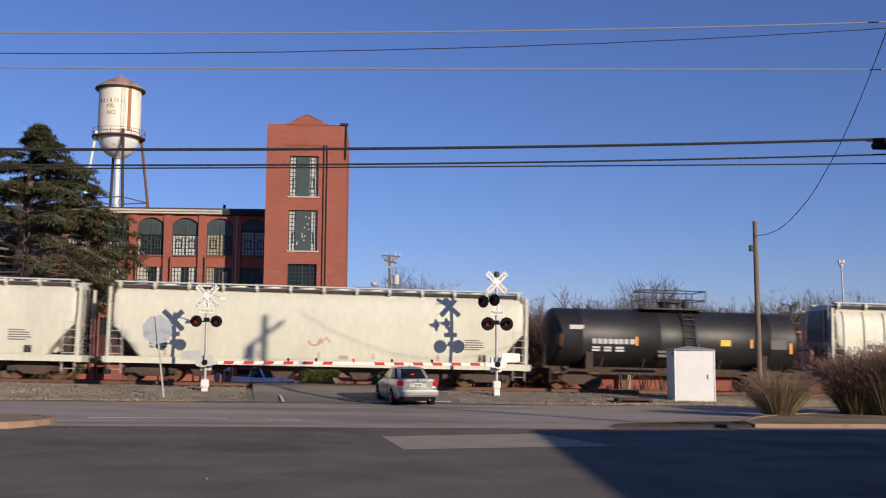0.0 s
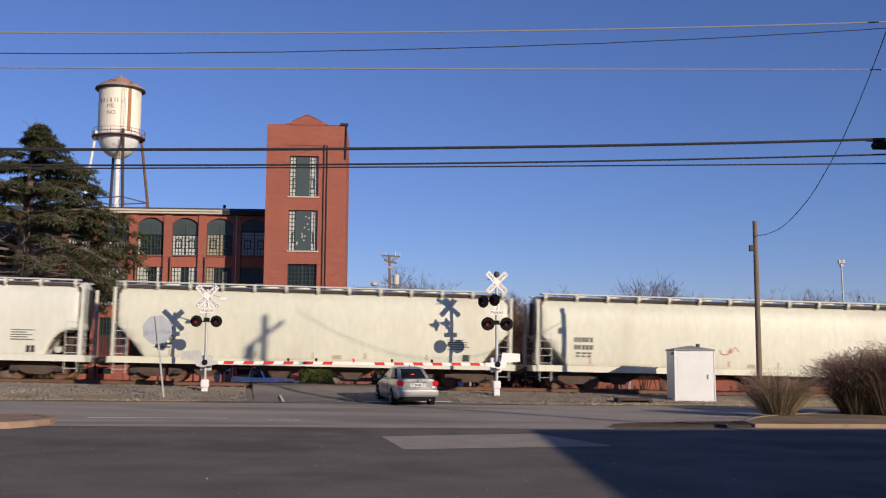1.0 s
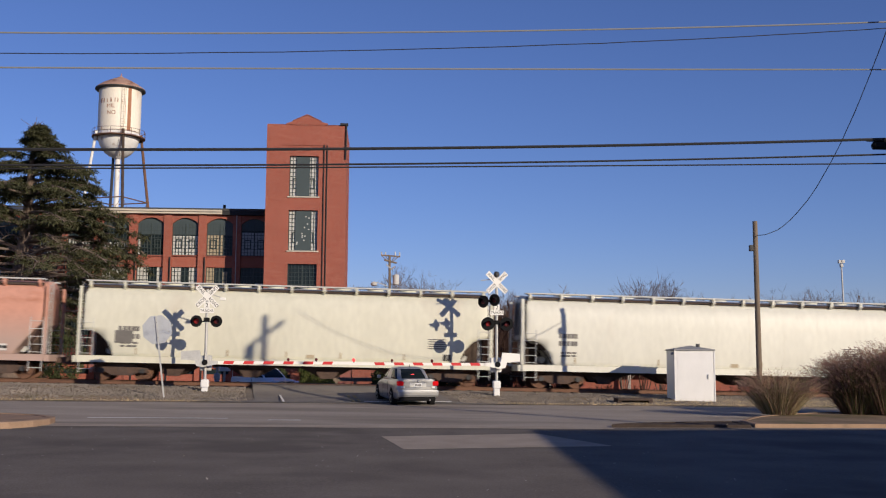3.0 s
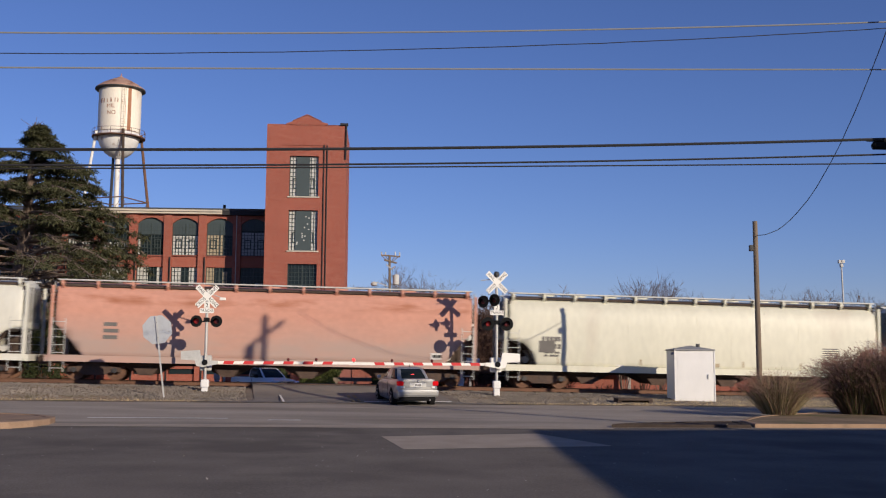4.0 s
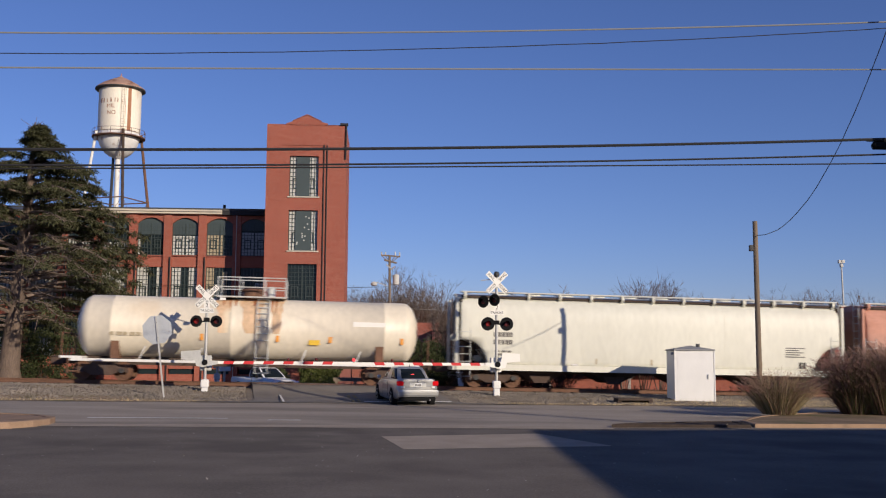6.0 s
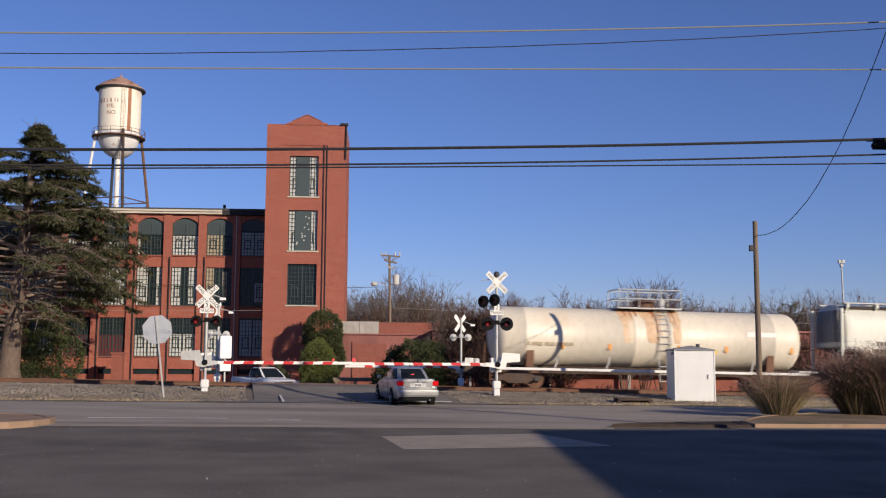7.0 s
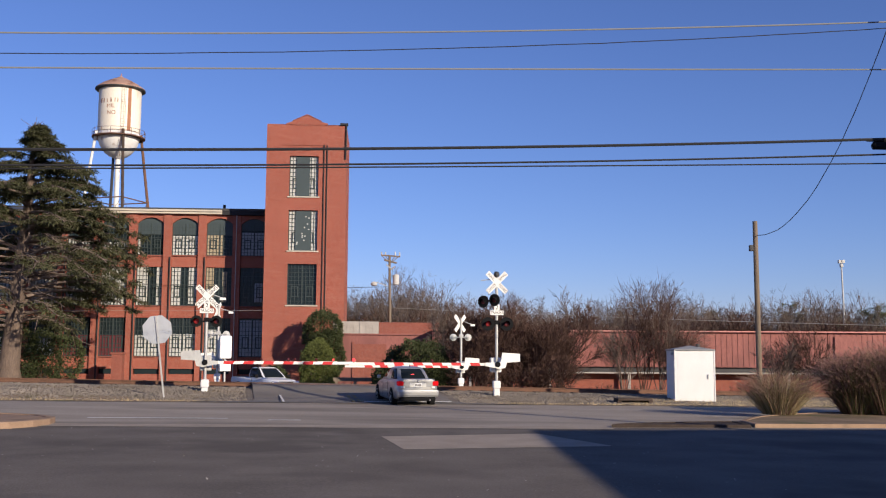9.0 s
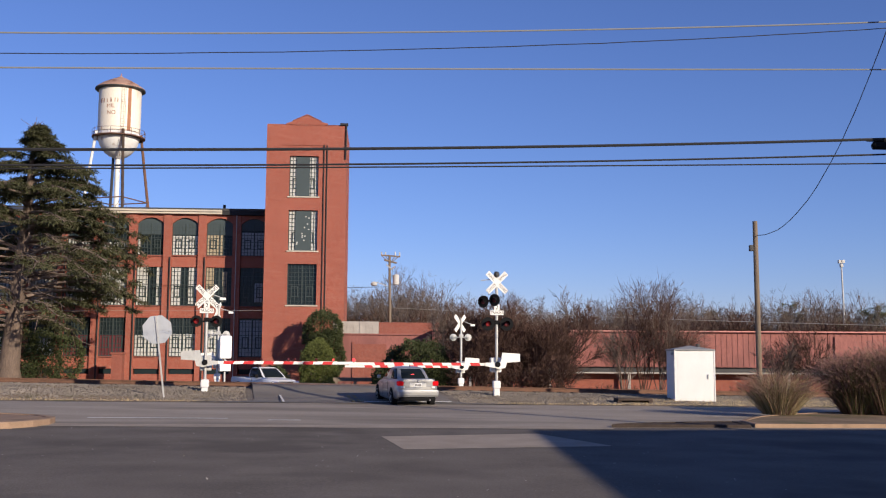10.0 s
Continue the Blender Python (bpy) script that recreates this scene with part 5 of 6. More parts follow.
    part("door_handle", B(1.4, 1.46, -0.05, -0.008, 1.0, 1.2, bevel=0.01), M_GREYBOX, hut)
    for x in (-0.02, 1.72):
        part("corner_trim", B(x - 0.02, x + 0.03, -0.02, 0.03, 0, 2.24), M_WHITEBOX, hut)
    part("lamp", lathe(bmesh.new(), [(0.03, -0.06), (0.07, 0), (0.06, 0.05), (0.02, 0.08)], 12, pose(-0.07, 0.3, 2.1)), M_GREYBOX, hut)
    part("foundation", B(-0.08, 1.78, -0.08, 1.83, -0.35, 0.0), M_CONC, hut)


# ---- poles and wires ----
def cable(bm, pts, r, n=6):
    """One round cable through the points."""
    last = None
    for i, p in enumerate(pts):
        d = (pts[min(i + 1, len(pts) - 1)] - pts[max(i - 1, 0)]).to_track_quat("Z", "Y").to_matrix()
        ring = [bm.verts.new(p + d @ Vector((r * math.cos(2 * math.pi * k / n), r * math.sin(2 * math.pi * k / n), 0))) for k in range(n)]
        if last:
            for k in range(n):
                bm.faces.new((last[k], last[(k + 1) % n], ring[(k + 1) % n], ring[k]))
        last = ring


def wire(name, a, b, sag, r, mtl, label, n=28, group="overhead wires", wob=0.0, seed=0):
    rnd = random.Random(seed)
    bm = bmesh.new()
    a, b = Vector(a), Vector(b)
    pts = []
    for i in range(n + 1):
        f = i / n
        p = a.lerp(b, f)
        p.z -= 4 * sag * f * (1 - f) + (rnd.uniform(-wob, wob) if 0 < i < n else 0)
        pts.append(p)
    cable(bm, pts, r)
    return tagged(part(name, bm, mtl), label, "wire", group)


def span(za, zb, zm, v, r, mtl, label, seed, wob=0.0):
    """A wire along the street, through heights za at x -10, zm at 0 and zb at 11, drawn out to both sides."""
    # parabola through three heights
    A = np.array([[100, -10, 1], [0, 0, 1], [121, 11, 1]], float)
    c = np.linalg.solve(A, np.array([za, zm, zb], float))
    f = lambda x: c[0] * x * x + c[1] * x + c[2]
    bm = bmesh.new()
    rnd = random.Random(seed)
    xs = [-30 + i * 0.75 for i in range(56)] + [11.95]
    pts = [Vector((x, v + TS * x, f(x) + rnd.uniform(-wob, wob))) for x in xs] + [Vector((12.2, 23.5, f(12.2)))]
    cable(bm, pts, r)
    tagged(part("overhead_wire", bm, mtl), label, "wire", "overhead wires")


def build_wires():
    span(9.07, 10.33, 9.56, 23.6, 0.019, M_WIREA, "thin pale bare overhead wire above the street", 1)
    span(8.59, 10.16, 9.15, 23.6, 0.011, M_WIRE, "thin dark overhead wire above the street", 2, 0.006)
    span(8.26, 9.1, 8.65, 23.6, 0.019, M_WIREA, "pale bare overhead wire above the street", 3)
    span(6.39, 7.32, 6.74, 23.6, 0.036, M_WIRE, "thick black overhead cable above the street", 4)
    span(6.03, 6.93, 6.37, 23.6, 0.024, M_WIRE, "black overhead cable above the street", 5)
    span(5.95, 6.7, 6.29, 23.6, 0.018, M_WIRE, "thin black overhead cable above the street", 6)
    cl = thing("cable_splice_case", pose(11.0, 24.98, 7.15, 0, -1.5, TRACK_ANG), "black splice case hanging on the cable", "cable splice")
    part("case", lathe(bmesh.new(), [(0.05, -0.42), (0.1, -0.38), (0.11, 0.38), (0.05, 0.42)], 14, pose(0.1, 0, 0.0, 0, 90, 0)), M_BLACK, cl)
    part("hanger", T((-0.45, 0, 0.12), (0.5, 0, 0.12), 0.02, n=6), M_BLACK, cl)
    # pole of the wires, just out of view
    up = thing("utility_pole", pose(12.2, 23.4, 0), "tall brown wooden utility pole with crossarms", "utility pole")
    part("pole", T((0, 0, -0.5), (0, 0, 13.1), 0.17, 0.12, n=14), M_WOOD, up)
    for z, w in ((12.3, 1.5),):
        part("crossarm", box(bmesh.new(), -w, w, -0.06, 0.06, z - 0.07, z + 0.07, m=pose(0.12, 0, 0, 0, 0, 108)), M_WOOD, up)
    part("transformer", lathe(bmesh.new(), [(0.1, 11.55), (0.2, 11.6), (0.2, 12.2), (0.1, 12.3)], 18, pose(0.5, -1.35, 0)), M_GREYBOX, up)
    # short pole by the hut, with its service drop
    pl = thing("service_pole", pose(12.52, 40.5, 0), "short weathered wooden pole by the tracks", "utility pole")
    part("pole", T((0.02, 0, -0.6), (0.0, 0, 7.36), 0.115, 0.095, n=14), M_WOOD, pl)
    part("bracket", B(-0.26, -0.1, -0.08, 0.08, 6.15, 6.4, bevel=0.03), M_DARK, pl)
    wire("service_wire", (12.58, 40.45, 6.78), (12.2, 25.2, 12.75), 2.0, 0.014, M_WIRE, "black service wire sagging to the short pole", 40, wob=0.012, seed=4)
    # far pole with a transformer and street lamp
    fp = thing("utility_pole", pose(-4.65, 90.0, 0), "grey wooden utility pole with transformer and lamp arm", "utility pole")
    part("pole", T((0.1, 0, -1.0), (-0.1, 0, 10.9), 0.15, 0.1, n=12), M_WOOD, fp)
    for z in (10.6, 10.1):
        part("crossarm", box(bmesh.new(), -0.85, 0.85, -0.08, 0.06, -0.06, 0.06, m=pose(0, 0, z + 0.25, 0, 4, 0 if z > 10.4 else 55)), M_WOOD, fp)
    for x in (-0.8, -0.45, 0.4, 0.8):
        part("insulator", T((x, 0, 10.85), (x, 0, 11.2), 0.05, n=8), M_GREYBOX, fp)
        part("arm_brace", T((x, -0.06, 10.85), (0, -0.06, 10.2), 0.03, n=5), M_WOOD, fp)
    for z, x in ((9.6, 0.4), (9.75, -0.35)):
        part("cutout", T((0, -0.1, z), (x, -0.25, z + 0.3), 0.05, n=6), M_GREYBOX, fp)
    part("transformer", lathe(bmesh.new(), [(0.15, 8.25), (0.28, 8.3), (0.28, 9.1), (0.12, 9.2)], 16, pose(0.5, -0.2, 0)), M_GREYBOX, fp, "pale grey transformer can")
    part("lamp_arm", T((-0.1, 0, 8.1), (-1.25, 0, 8.5), 0.04, n=6), M_GREYBOX, fp)
    part("lamp_head", lathe(bmesh.new(), [(0.1, 8.55), (0.3, 8.4), (0.28, 8.25), (0.1, 8.15)], 14, pose(-1.45, 0, 0)), M_GREYBOX, fp)
    wire("far_wire", (-4.9, 90, 8.1), (-34, 84, 8.3), 0.4, 0.02, M_WIRE, "thin far wire behind the mill trees", 20)
    wire("far_wire", (-4.65, 90, 6.25), (60, 74, 4.1), 0.35, 0.02, M_WIREA, "thin pale wire in front of the warehouse", 20)
    wire("far_wire", (-60, 80, 5.7), (-14.5, 82.4, 5.6), 0.2, 0.014, M_WIREA, "thin pale wire in front of the mill", 20)
    lp = thing("floodlight_pole", pose(47.2, 120.0, 0), "thin grey floodlight pole beyond the trees", "light pole")
    part("pole", T((0.25, 0, -1), (0, 0, 13.4), 0.12, 0.09, n=10), M_GREYBOX, lp)
    for x, z in ((-0.2, 13.3), (0.2, 13.3), (0.0, 12.85)):
        part("floodlight", B(x - 0.17, x + 0.17, -0.2, 0.2, z, z + 0.4, bevel=0.06), M_GREYBOX, lp)


def build_barrier():
    br = thing("timber_barrier", pose(-5.6, 66.0, gxy(-5.6, 66.0), 0, 0, 6), "low grey timber barrier beyond the crossing", "barrier")
    part("beam", B(-1.4, 1.4, -0.08, 0.08, 0.95, 1.2, bevel=0.02), M_WOOD, br)
    part("lower_beam", B(-1.4, 1.4, -0.06, 0.06, 0.35, 0.5, bevel=0.02), M_WOOD, br)
    for x in (-1.2, 0.0, 1.2):
        part("post", B(x - 0.09, x + 0.09, -0.07, 0.11, -0.3, 1.15, bevel=0.02), M_WOOD, br)


def build_drain():
    dr = thing("drain_inlet", pose(8.1, 43.6, gxy(8.1, 43.6), 0, 0, TRACK_ANG), "low dark drain inlet in the gravel", "drain")
    part("slab", B(-0.75, 0.75, -0.35, 0.35, 0.1, 0.2, bevel=0.02), M_UNDER, dr)
    for x in (-0.68, 0.68):
        part("cheek", B(x - 0.08, x + 0.08, -0.32, 0.32, -0.2, 0.1), M_UNDER, dr)
    # near-black back wall: the opening's shade put into its colour
    part("back_wall", B(-0.6, 0.6, 0.2, 0.3, -0.2, 0.1), M_DARK, dr)


# ---- kerbs, islands and the building behind ----
def island(name, outline, h, label, top_mat, kerb_mat=None):
    """A kerbed island: concrete kerb ring round an earth or concrete top. outline: (x, y) points."""
    isl = thing(name, Matrix(), label, "kerb", kind="structure")
    c = Vector((sum(p[0] for p in outline) / len(outline), sum(p[1] for p in outline) / len(outline)))
    out = [Vector(p) for p in outline]
    inn = [p + (c - p).normalized() * 0.22 for p in out]
    bm = bmesh.new()
    rows = []
    for p, dz in ((0, -0.1), (1, h - 0.02), (2, h), (3, h), (4, h - 0.05)):
        ring = []
        for a, b in zip(out, inn):
            q = {0: a, 1: a, 2: a.lerp(b, 0.12), 3: b, 4: b}[p]
            ring.append(bm.verts.new((q.x, q.y, gxy(q.x, q.y) + dz)))
        rows.append(ring)
    n = len(out)
    for a, b in zip(rows, rows[1:]):
        for i in range(n):
            bm.faces.new((a[i], a[(i + 1) % n], b[(i + 1) % n], b[i]))
    part("kerb", bm, kerb_mat or M_KERB, isl)
    bm = bmesh.new()
    ring = [bm.verts.new((q.x, q.y, gxy(q.x, q.y) + h - 0.02)) for q in inn]
    f = bm.faces.new(ring)
    bmesh.ops.triangulate(bm, faces=[f])
    part("top", bm, top_mat, isl)


def build_kerbs():
    nose = [(4.6, 27.95), (5.2, 28.1), (6.2, 28.25), (7.4, 28.45), (8.6, 28.62), (8.75, 29.4), (8.7, 30.35), (7.8, 30.1), (6.9, 29.75), (6.0, 29.25), (5.2, 28.7), (4.75, 28.3)]
    # kerb turned from the sun: its shade is painted as dark brown
    island("kerb_nose", nose, 0.09, "low rounded kerb nose, shade put into its dark brown", M_DARKBROWN, M_DARKBROWN)
    front = [(x, 27.6 + 0.1 * x + 0.004 * x * x) for x in (8.75, 10, 12, 15, 18, 22, 27, 33, 39, 45)]
    back = [(45, 44.0), (30, 41.6), (18, 38.6), (15.5, 37.4), (13, 36.0), (11.4, 34.6), (10.0, 32.9), (9.2, 31.3), (8.8, 30.4)]
    island("kerb_island", front + back, 0.11, "tan kerbed verge with dry soil and ornamental grass", M_SOIL)
    left = [(-9.9, 26.0), (-10.1, 26.9), (-10.7, 27.6), (-11.6, 28.1), (-12.6, 28.3), (-20, 27.5), (-40, 25.0), (-40, 19.5), (-20, 22.6), (-12.6, 23.7), (-11, 23.95), (-10.3, 24.5), (-10.0, 25.2)]
    island("kerb_island", left, 0.16, "tan kerb nose at the lot entrance", M_KERB)
    # building behind the camera, whose shadow falls on the lot
    bd = thing("roadside_building", Matrix(), "plain brick roadside building behind the viewer", "building")
    plan = [(13.35, 14.0), (13.65, -30), (46, -30), (46, 20.5)]
    part("wall", prism(bmesh.new(), plan, "z", -0.4, 4.85), M_BRICK2, bd)
    part("roof", prism(bmesh.new(), [(13.2, 14.1), (13.5, -30.2), (46.2, -30.2), (46.2, 20.65)], "z", 4.85, 5.05), M_ROOF, bd)


# ---- vehicles ----
def ring_loft(rings):
    bm = bmesh.new()
    vs = [[bm.verts.new(p) for p in r] for r in rings]
    n = len(vs[0])
    for a, b in zip(vs, vs[1:]):
        for i in range(n):
            bm.faces.new((a[i], a[(i + 1) % n], b[(i + 1) % n], b[i]))
    bm.faces.new(vs[0][::-1])
    bm.faces.new(vs[-1])
    bmesh.ops.recalc_face_normals(bm, faces=bm.faces)
    return bm


def car_wheel(car, x, y, r, w=0.2):
    m = pose(x, y, r, 0, 90, 0)
    ty = part("wheel", lathe(bmesh.new(), [(r * 0.64, -w / 2), (r * 0.94, -w / 2), (r, -w / 3), (r, w / 3), (r * 0.94, w / 2), (r * 0.64, w / 2)], 24, m), M_TYRE, car)
    part("rim", lathe(bmesh.new(), [(0.05, -w / 2 - 0.01), (r * 0.3, -w / 2 + 0.02), (r * 0.62, -w / 2 - 0.005), (r * 0.64, 0), (r * 0.62, w / 2 + 0.005), (r * 0.3, w / 2 - 0.02), (0.05, w / 2 + 0.01)], 16, m), M_RIM, ty)


def cab_point(lv, a, out=0.0):
    """Point on a greenhouse at level lv (half width, rear y, front y, z) and angle a in degrees, 0 at the right side, 90 at the front."""
    w, yr, yf, z = lv
    c, q = math.cos(radians(a)), math.sin(radians(a))
    p = lambda u: math.copysign(abs(u) ** 0.42, u)
    hl = (yf - yr) / 2
    return Vector(((w + out) * p(c), (yr + yf) / 2 + (hl + out) * p(q), z))


def cab_patch(levels, a0, a1, out, n=10):
    """A curved panel of the greenhouse between two angles, standing out a little."""
    bm = bmesh.new()
    rows = [[bm.verts.new(cab_point(lv, a0 + (a1 - a0) * i / n, out)) for i in range(n + 1)] for lv in levels]
    for ra, rb in zip(rows, rows[1:]):
        for i in range(n):
            bm.faces.new((ra[i], ra[i + 1], rb[i + 1], rb[i]))
    return bm


def cab_levels(levels, f0, f1, n=5):
    """Levels between heights f0 and f1, as shares of the whole."""
    out = []
    for i in range(n + 1):
        f = (f0 + (f1 - f0) * i / n) * (len(levels) - 1)
        k = min(int(f), len(levels) - 2)
        u = f - k
        out.append(tuple(a + (b - a) * u for a, b in zip(levels[k], levels[k + 1])))
    return out


def greenhouse(car, paint, levels, crown, pillars):
    """Dark glass all round with a painted roof and pillars over it."""
    part("glass", ring_loft([[cab_point(lv, a) for a in range(0, 360, 5)] for lv in levels]), M_CARGLASS, car, "dark tinted window glass", smooth=True)
    w, yr, yf, z = levels[-1]
    cap = [[cab_point(lv, a, 0.012) for a in range(0, 360, 5)] for lv in cab_levels(levels, 0.92, 1.0, 3)]
    for k, dz in ((0.93, 0.02), (0.75, 0.04), (0.4, 0.055), (0.05, 0.06)):
        ym = (yr + yf) / 2
        cap.append([cab_point((w * k, ym - (ym - yr) * k, ym + (yf - ym) * k, z + dz * crown), a) for a in range(0, 360, 5)])
    part("roof", ring_loft(cap), paint, car, smooth=True)
    for a0, a1 in pillars:
        part("pillar", cab_patch(cab_levels(levels, 0, 0.9), a0, a1, 0.01), paint, car, smooth=True)
    part("beltline", ring_loft([[cab_point(lv, a, 0.014) for a in range(0, 360, 5)] for lv in cab_levels(levels, 0, 0.09, 2)]), paint, car, smooth=True)


def body_loft(sec):
    """Rounded body from sections: y, bottom z, half width, widest z, shoulder half width, top z."""
    rings = []
    for y, zb, w, zw, ws, zt in sec:
        half = [(w * 0.86, zb), (w * 0.95, zb + 0.03), (w * 0.985, zb + 0.1), (w, zb + (zw - zb) * 0.6), (w, zw), (w * 0.985, zw + (zt - zw) * 0.4), (ws + (w - ws) * 0.5, zw + (zt - zw) * 0.75), (ws, zt - 0.015), (ws * 0.85, zt), (ws * 0.4, zt + 0.012)]
        rings.append([Vector((-x, y, z)) for x, z in half] + [Vector((x, y, z)) for x, z in half[::-1]])
    return ring_loft(rings)


def build_sedan():
    car = thing("sedan_car", pose(-0.93, 39.3, -0.03, 1.2, 0, 15) @ Matrix.Scale(0.94, 4, (1, 0, 0)), "silver four-door sedan waiting with brake lights on", "car")
    sec = [(0.0, 0.46, 0.60, 0.62, 0.55, 0.88), (0.03, 0.38, 0.74, 0.64, 0.66, 0.97), (0.1, 0.32, 0.83, 0.66, 0.72, 1.01), (0.28, 0.28, 0.875, 0.68, 0.75, 1.03), (0.6, 0.25, 0.895, 0.68, 0.76, 1.035), (1.3, 0.2, 0.9, 0.68, 0.78, 1.0), (2.4, 0.19, 0.9, 0.67, 0.79, 0.97), (3.2, 0.2, 0.9, 0.66, 0.78, 0.95), (3.8, 0.22, 0.88, 0.62, 0.72, 0.88), (4.25, 0.25, 0.82, 0.56, 0.62, 0.8), (4.5, 0.3, 0.7, 0.52, 0.5, 0.72), (4.6, 0.36, 0.55, 0.5, 0.4, 0.62)]
    part("body", body_loft(sec), M_CARPAINT, car, smooth=True)
    levels = [(0.77, 0.62, 3.55, 0.97), (0.755, 0.78, 3.3, 1.08), (0.71, 0.98, 3.0, 1.22), (0.65, 1.22, 2.68, 1.36), (0.6, 1.4, 2.5, 1.42)]
    greenhouse(car, M_CARPAINT, levels, 1.0, ((-68, -46), (-134, -112), (48, 66), (114, 132), (-6, 2), (178, 186)))
    part("boot_lid", B(-0.66, 0.66, -0.012, 0.1, 0.73, 1.0, bevel=0.03), M_CARPAINT, car)
    part("boot_spoiler", B(-0.62, 0.62, -0.03, 0.12, 1.0, 1.035, bevel=0.015), M_CARPAINT, car)
    for s in (-1, 1):
        lo, hi = sorted((s * 0.6, s * 0.86))
        tl = part("tail_light", box(bmesh.new(), lo, hi, -0.03, 0.2, 0.79, 0.965, bevel=0.045), M_BRAKE, car, "lit red tail lamp")
        lo, hi = sorted((s * 0.56, s * 0.70))
        part("reversing_lens", box(bmesh.new(), lo, hi, -0.034, 0.0, 0.7, 0.77, bevel=0.01), M_PLATE, tl)
        lo, hi = sorted((s * 0.9, s * 1.06))
        part("mirror", B(lo, hi, 2.95, 3.06, 0.97, 1.1, bevel=0.04), M_CARPAINT, car)
        lo, hi = sorted((s * 0.897, s * 0.906))
        for y in (1.62, 2.5):
            part("door_seam", B(lo, hi, y, y + 0.015, 0.32, 0.9), M_BLACK, car)
        part("side_strip", B(*sorted((s * 0.897, s * 0.912)), 1.2, 3.3, 0.5, 0.56, bevel=0.004), M_CARPAINT, car)
        lo, hi = sorted((s * 0.895, s * 0.925))
        for y in (1.72, 2.62):
            part("door_handle", B(lo, hi, y, y + 0.18, 0.8, 0.83, bevel=0.008), M_CHROME, car)
        for y in (0.95, 3.62):
            part("wheel_arch", T((s * 0.7, y, 0.33), (s * 0.908, y, 0.33), 0.36, n=28), M_BLACK, car)
            car_wheel(car, s * 0.82, y, 0.32, 0.2)
    part("rear_bumper", B(-0.87, 0.87, -0.09, 0.24, 0.36, 0.64, bevel=0.09), M_CARPAINT, car)
    part("bumper_strip", B(-0.8, 0.8, -0.098, -0.08, 0.56, 0.6, bevel=0.006), M_GREYBOX, car)
    # matt black stands in for the shade below the bumper
    part("lower_valance", B(-0.74, 0.74, -0.05, 0.2, 0.22, 0.38, bevel=0.04), M_BLACK, car)
    part("plate_recess", B(-0.34, 0.34, -0.02, 0.04, 0.73, 0.9, bevel=0.01), M_GREYBOX, car)
    pl = part("number_plate", B(-0.16, 0.16, -0.035, -0.018, 0.745, 0.89, bevel=0.005), M_PLATE, car)
    for i in range(5):
        part("plate_bar", B(-0.125 + i * 0.052, -0.09 + i * 0.052, -0.04, -0.034, 0.785, 0.855), M_STENCIL, pl)
    part("badge", lathe(bmesh.new(), [(0.035, 0), (0.04, 0.01), (0.02, 0.014)], 12, pose(0, -0.02, 0.945, 90, 0, 0)), M_CHROME, car)
    part("high_brake_light", B(-0.07, 0.07, 0.93, 0.97, 1.17, 1.2), M_REDLIT, car, "lit red brake light behind the rear window")
    part("exhaust", T((0.5, -0.06, 0.25), (0.5, 0.2, 0.25), 0.035, n=10), M_CHROME, car)
    part("aerial", T((0, 1.5, 1.46), (0, 1.42, 1.56), 0.012, n=6), M_BLACK, car)


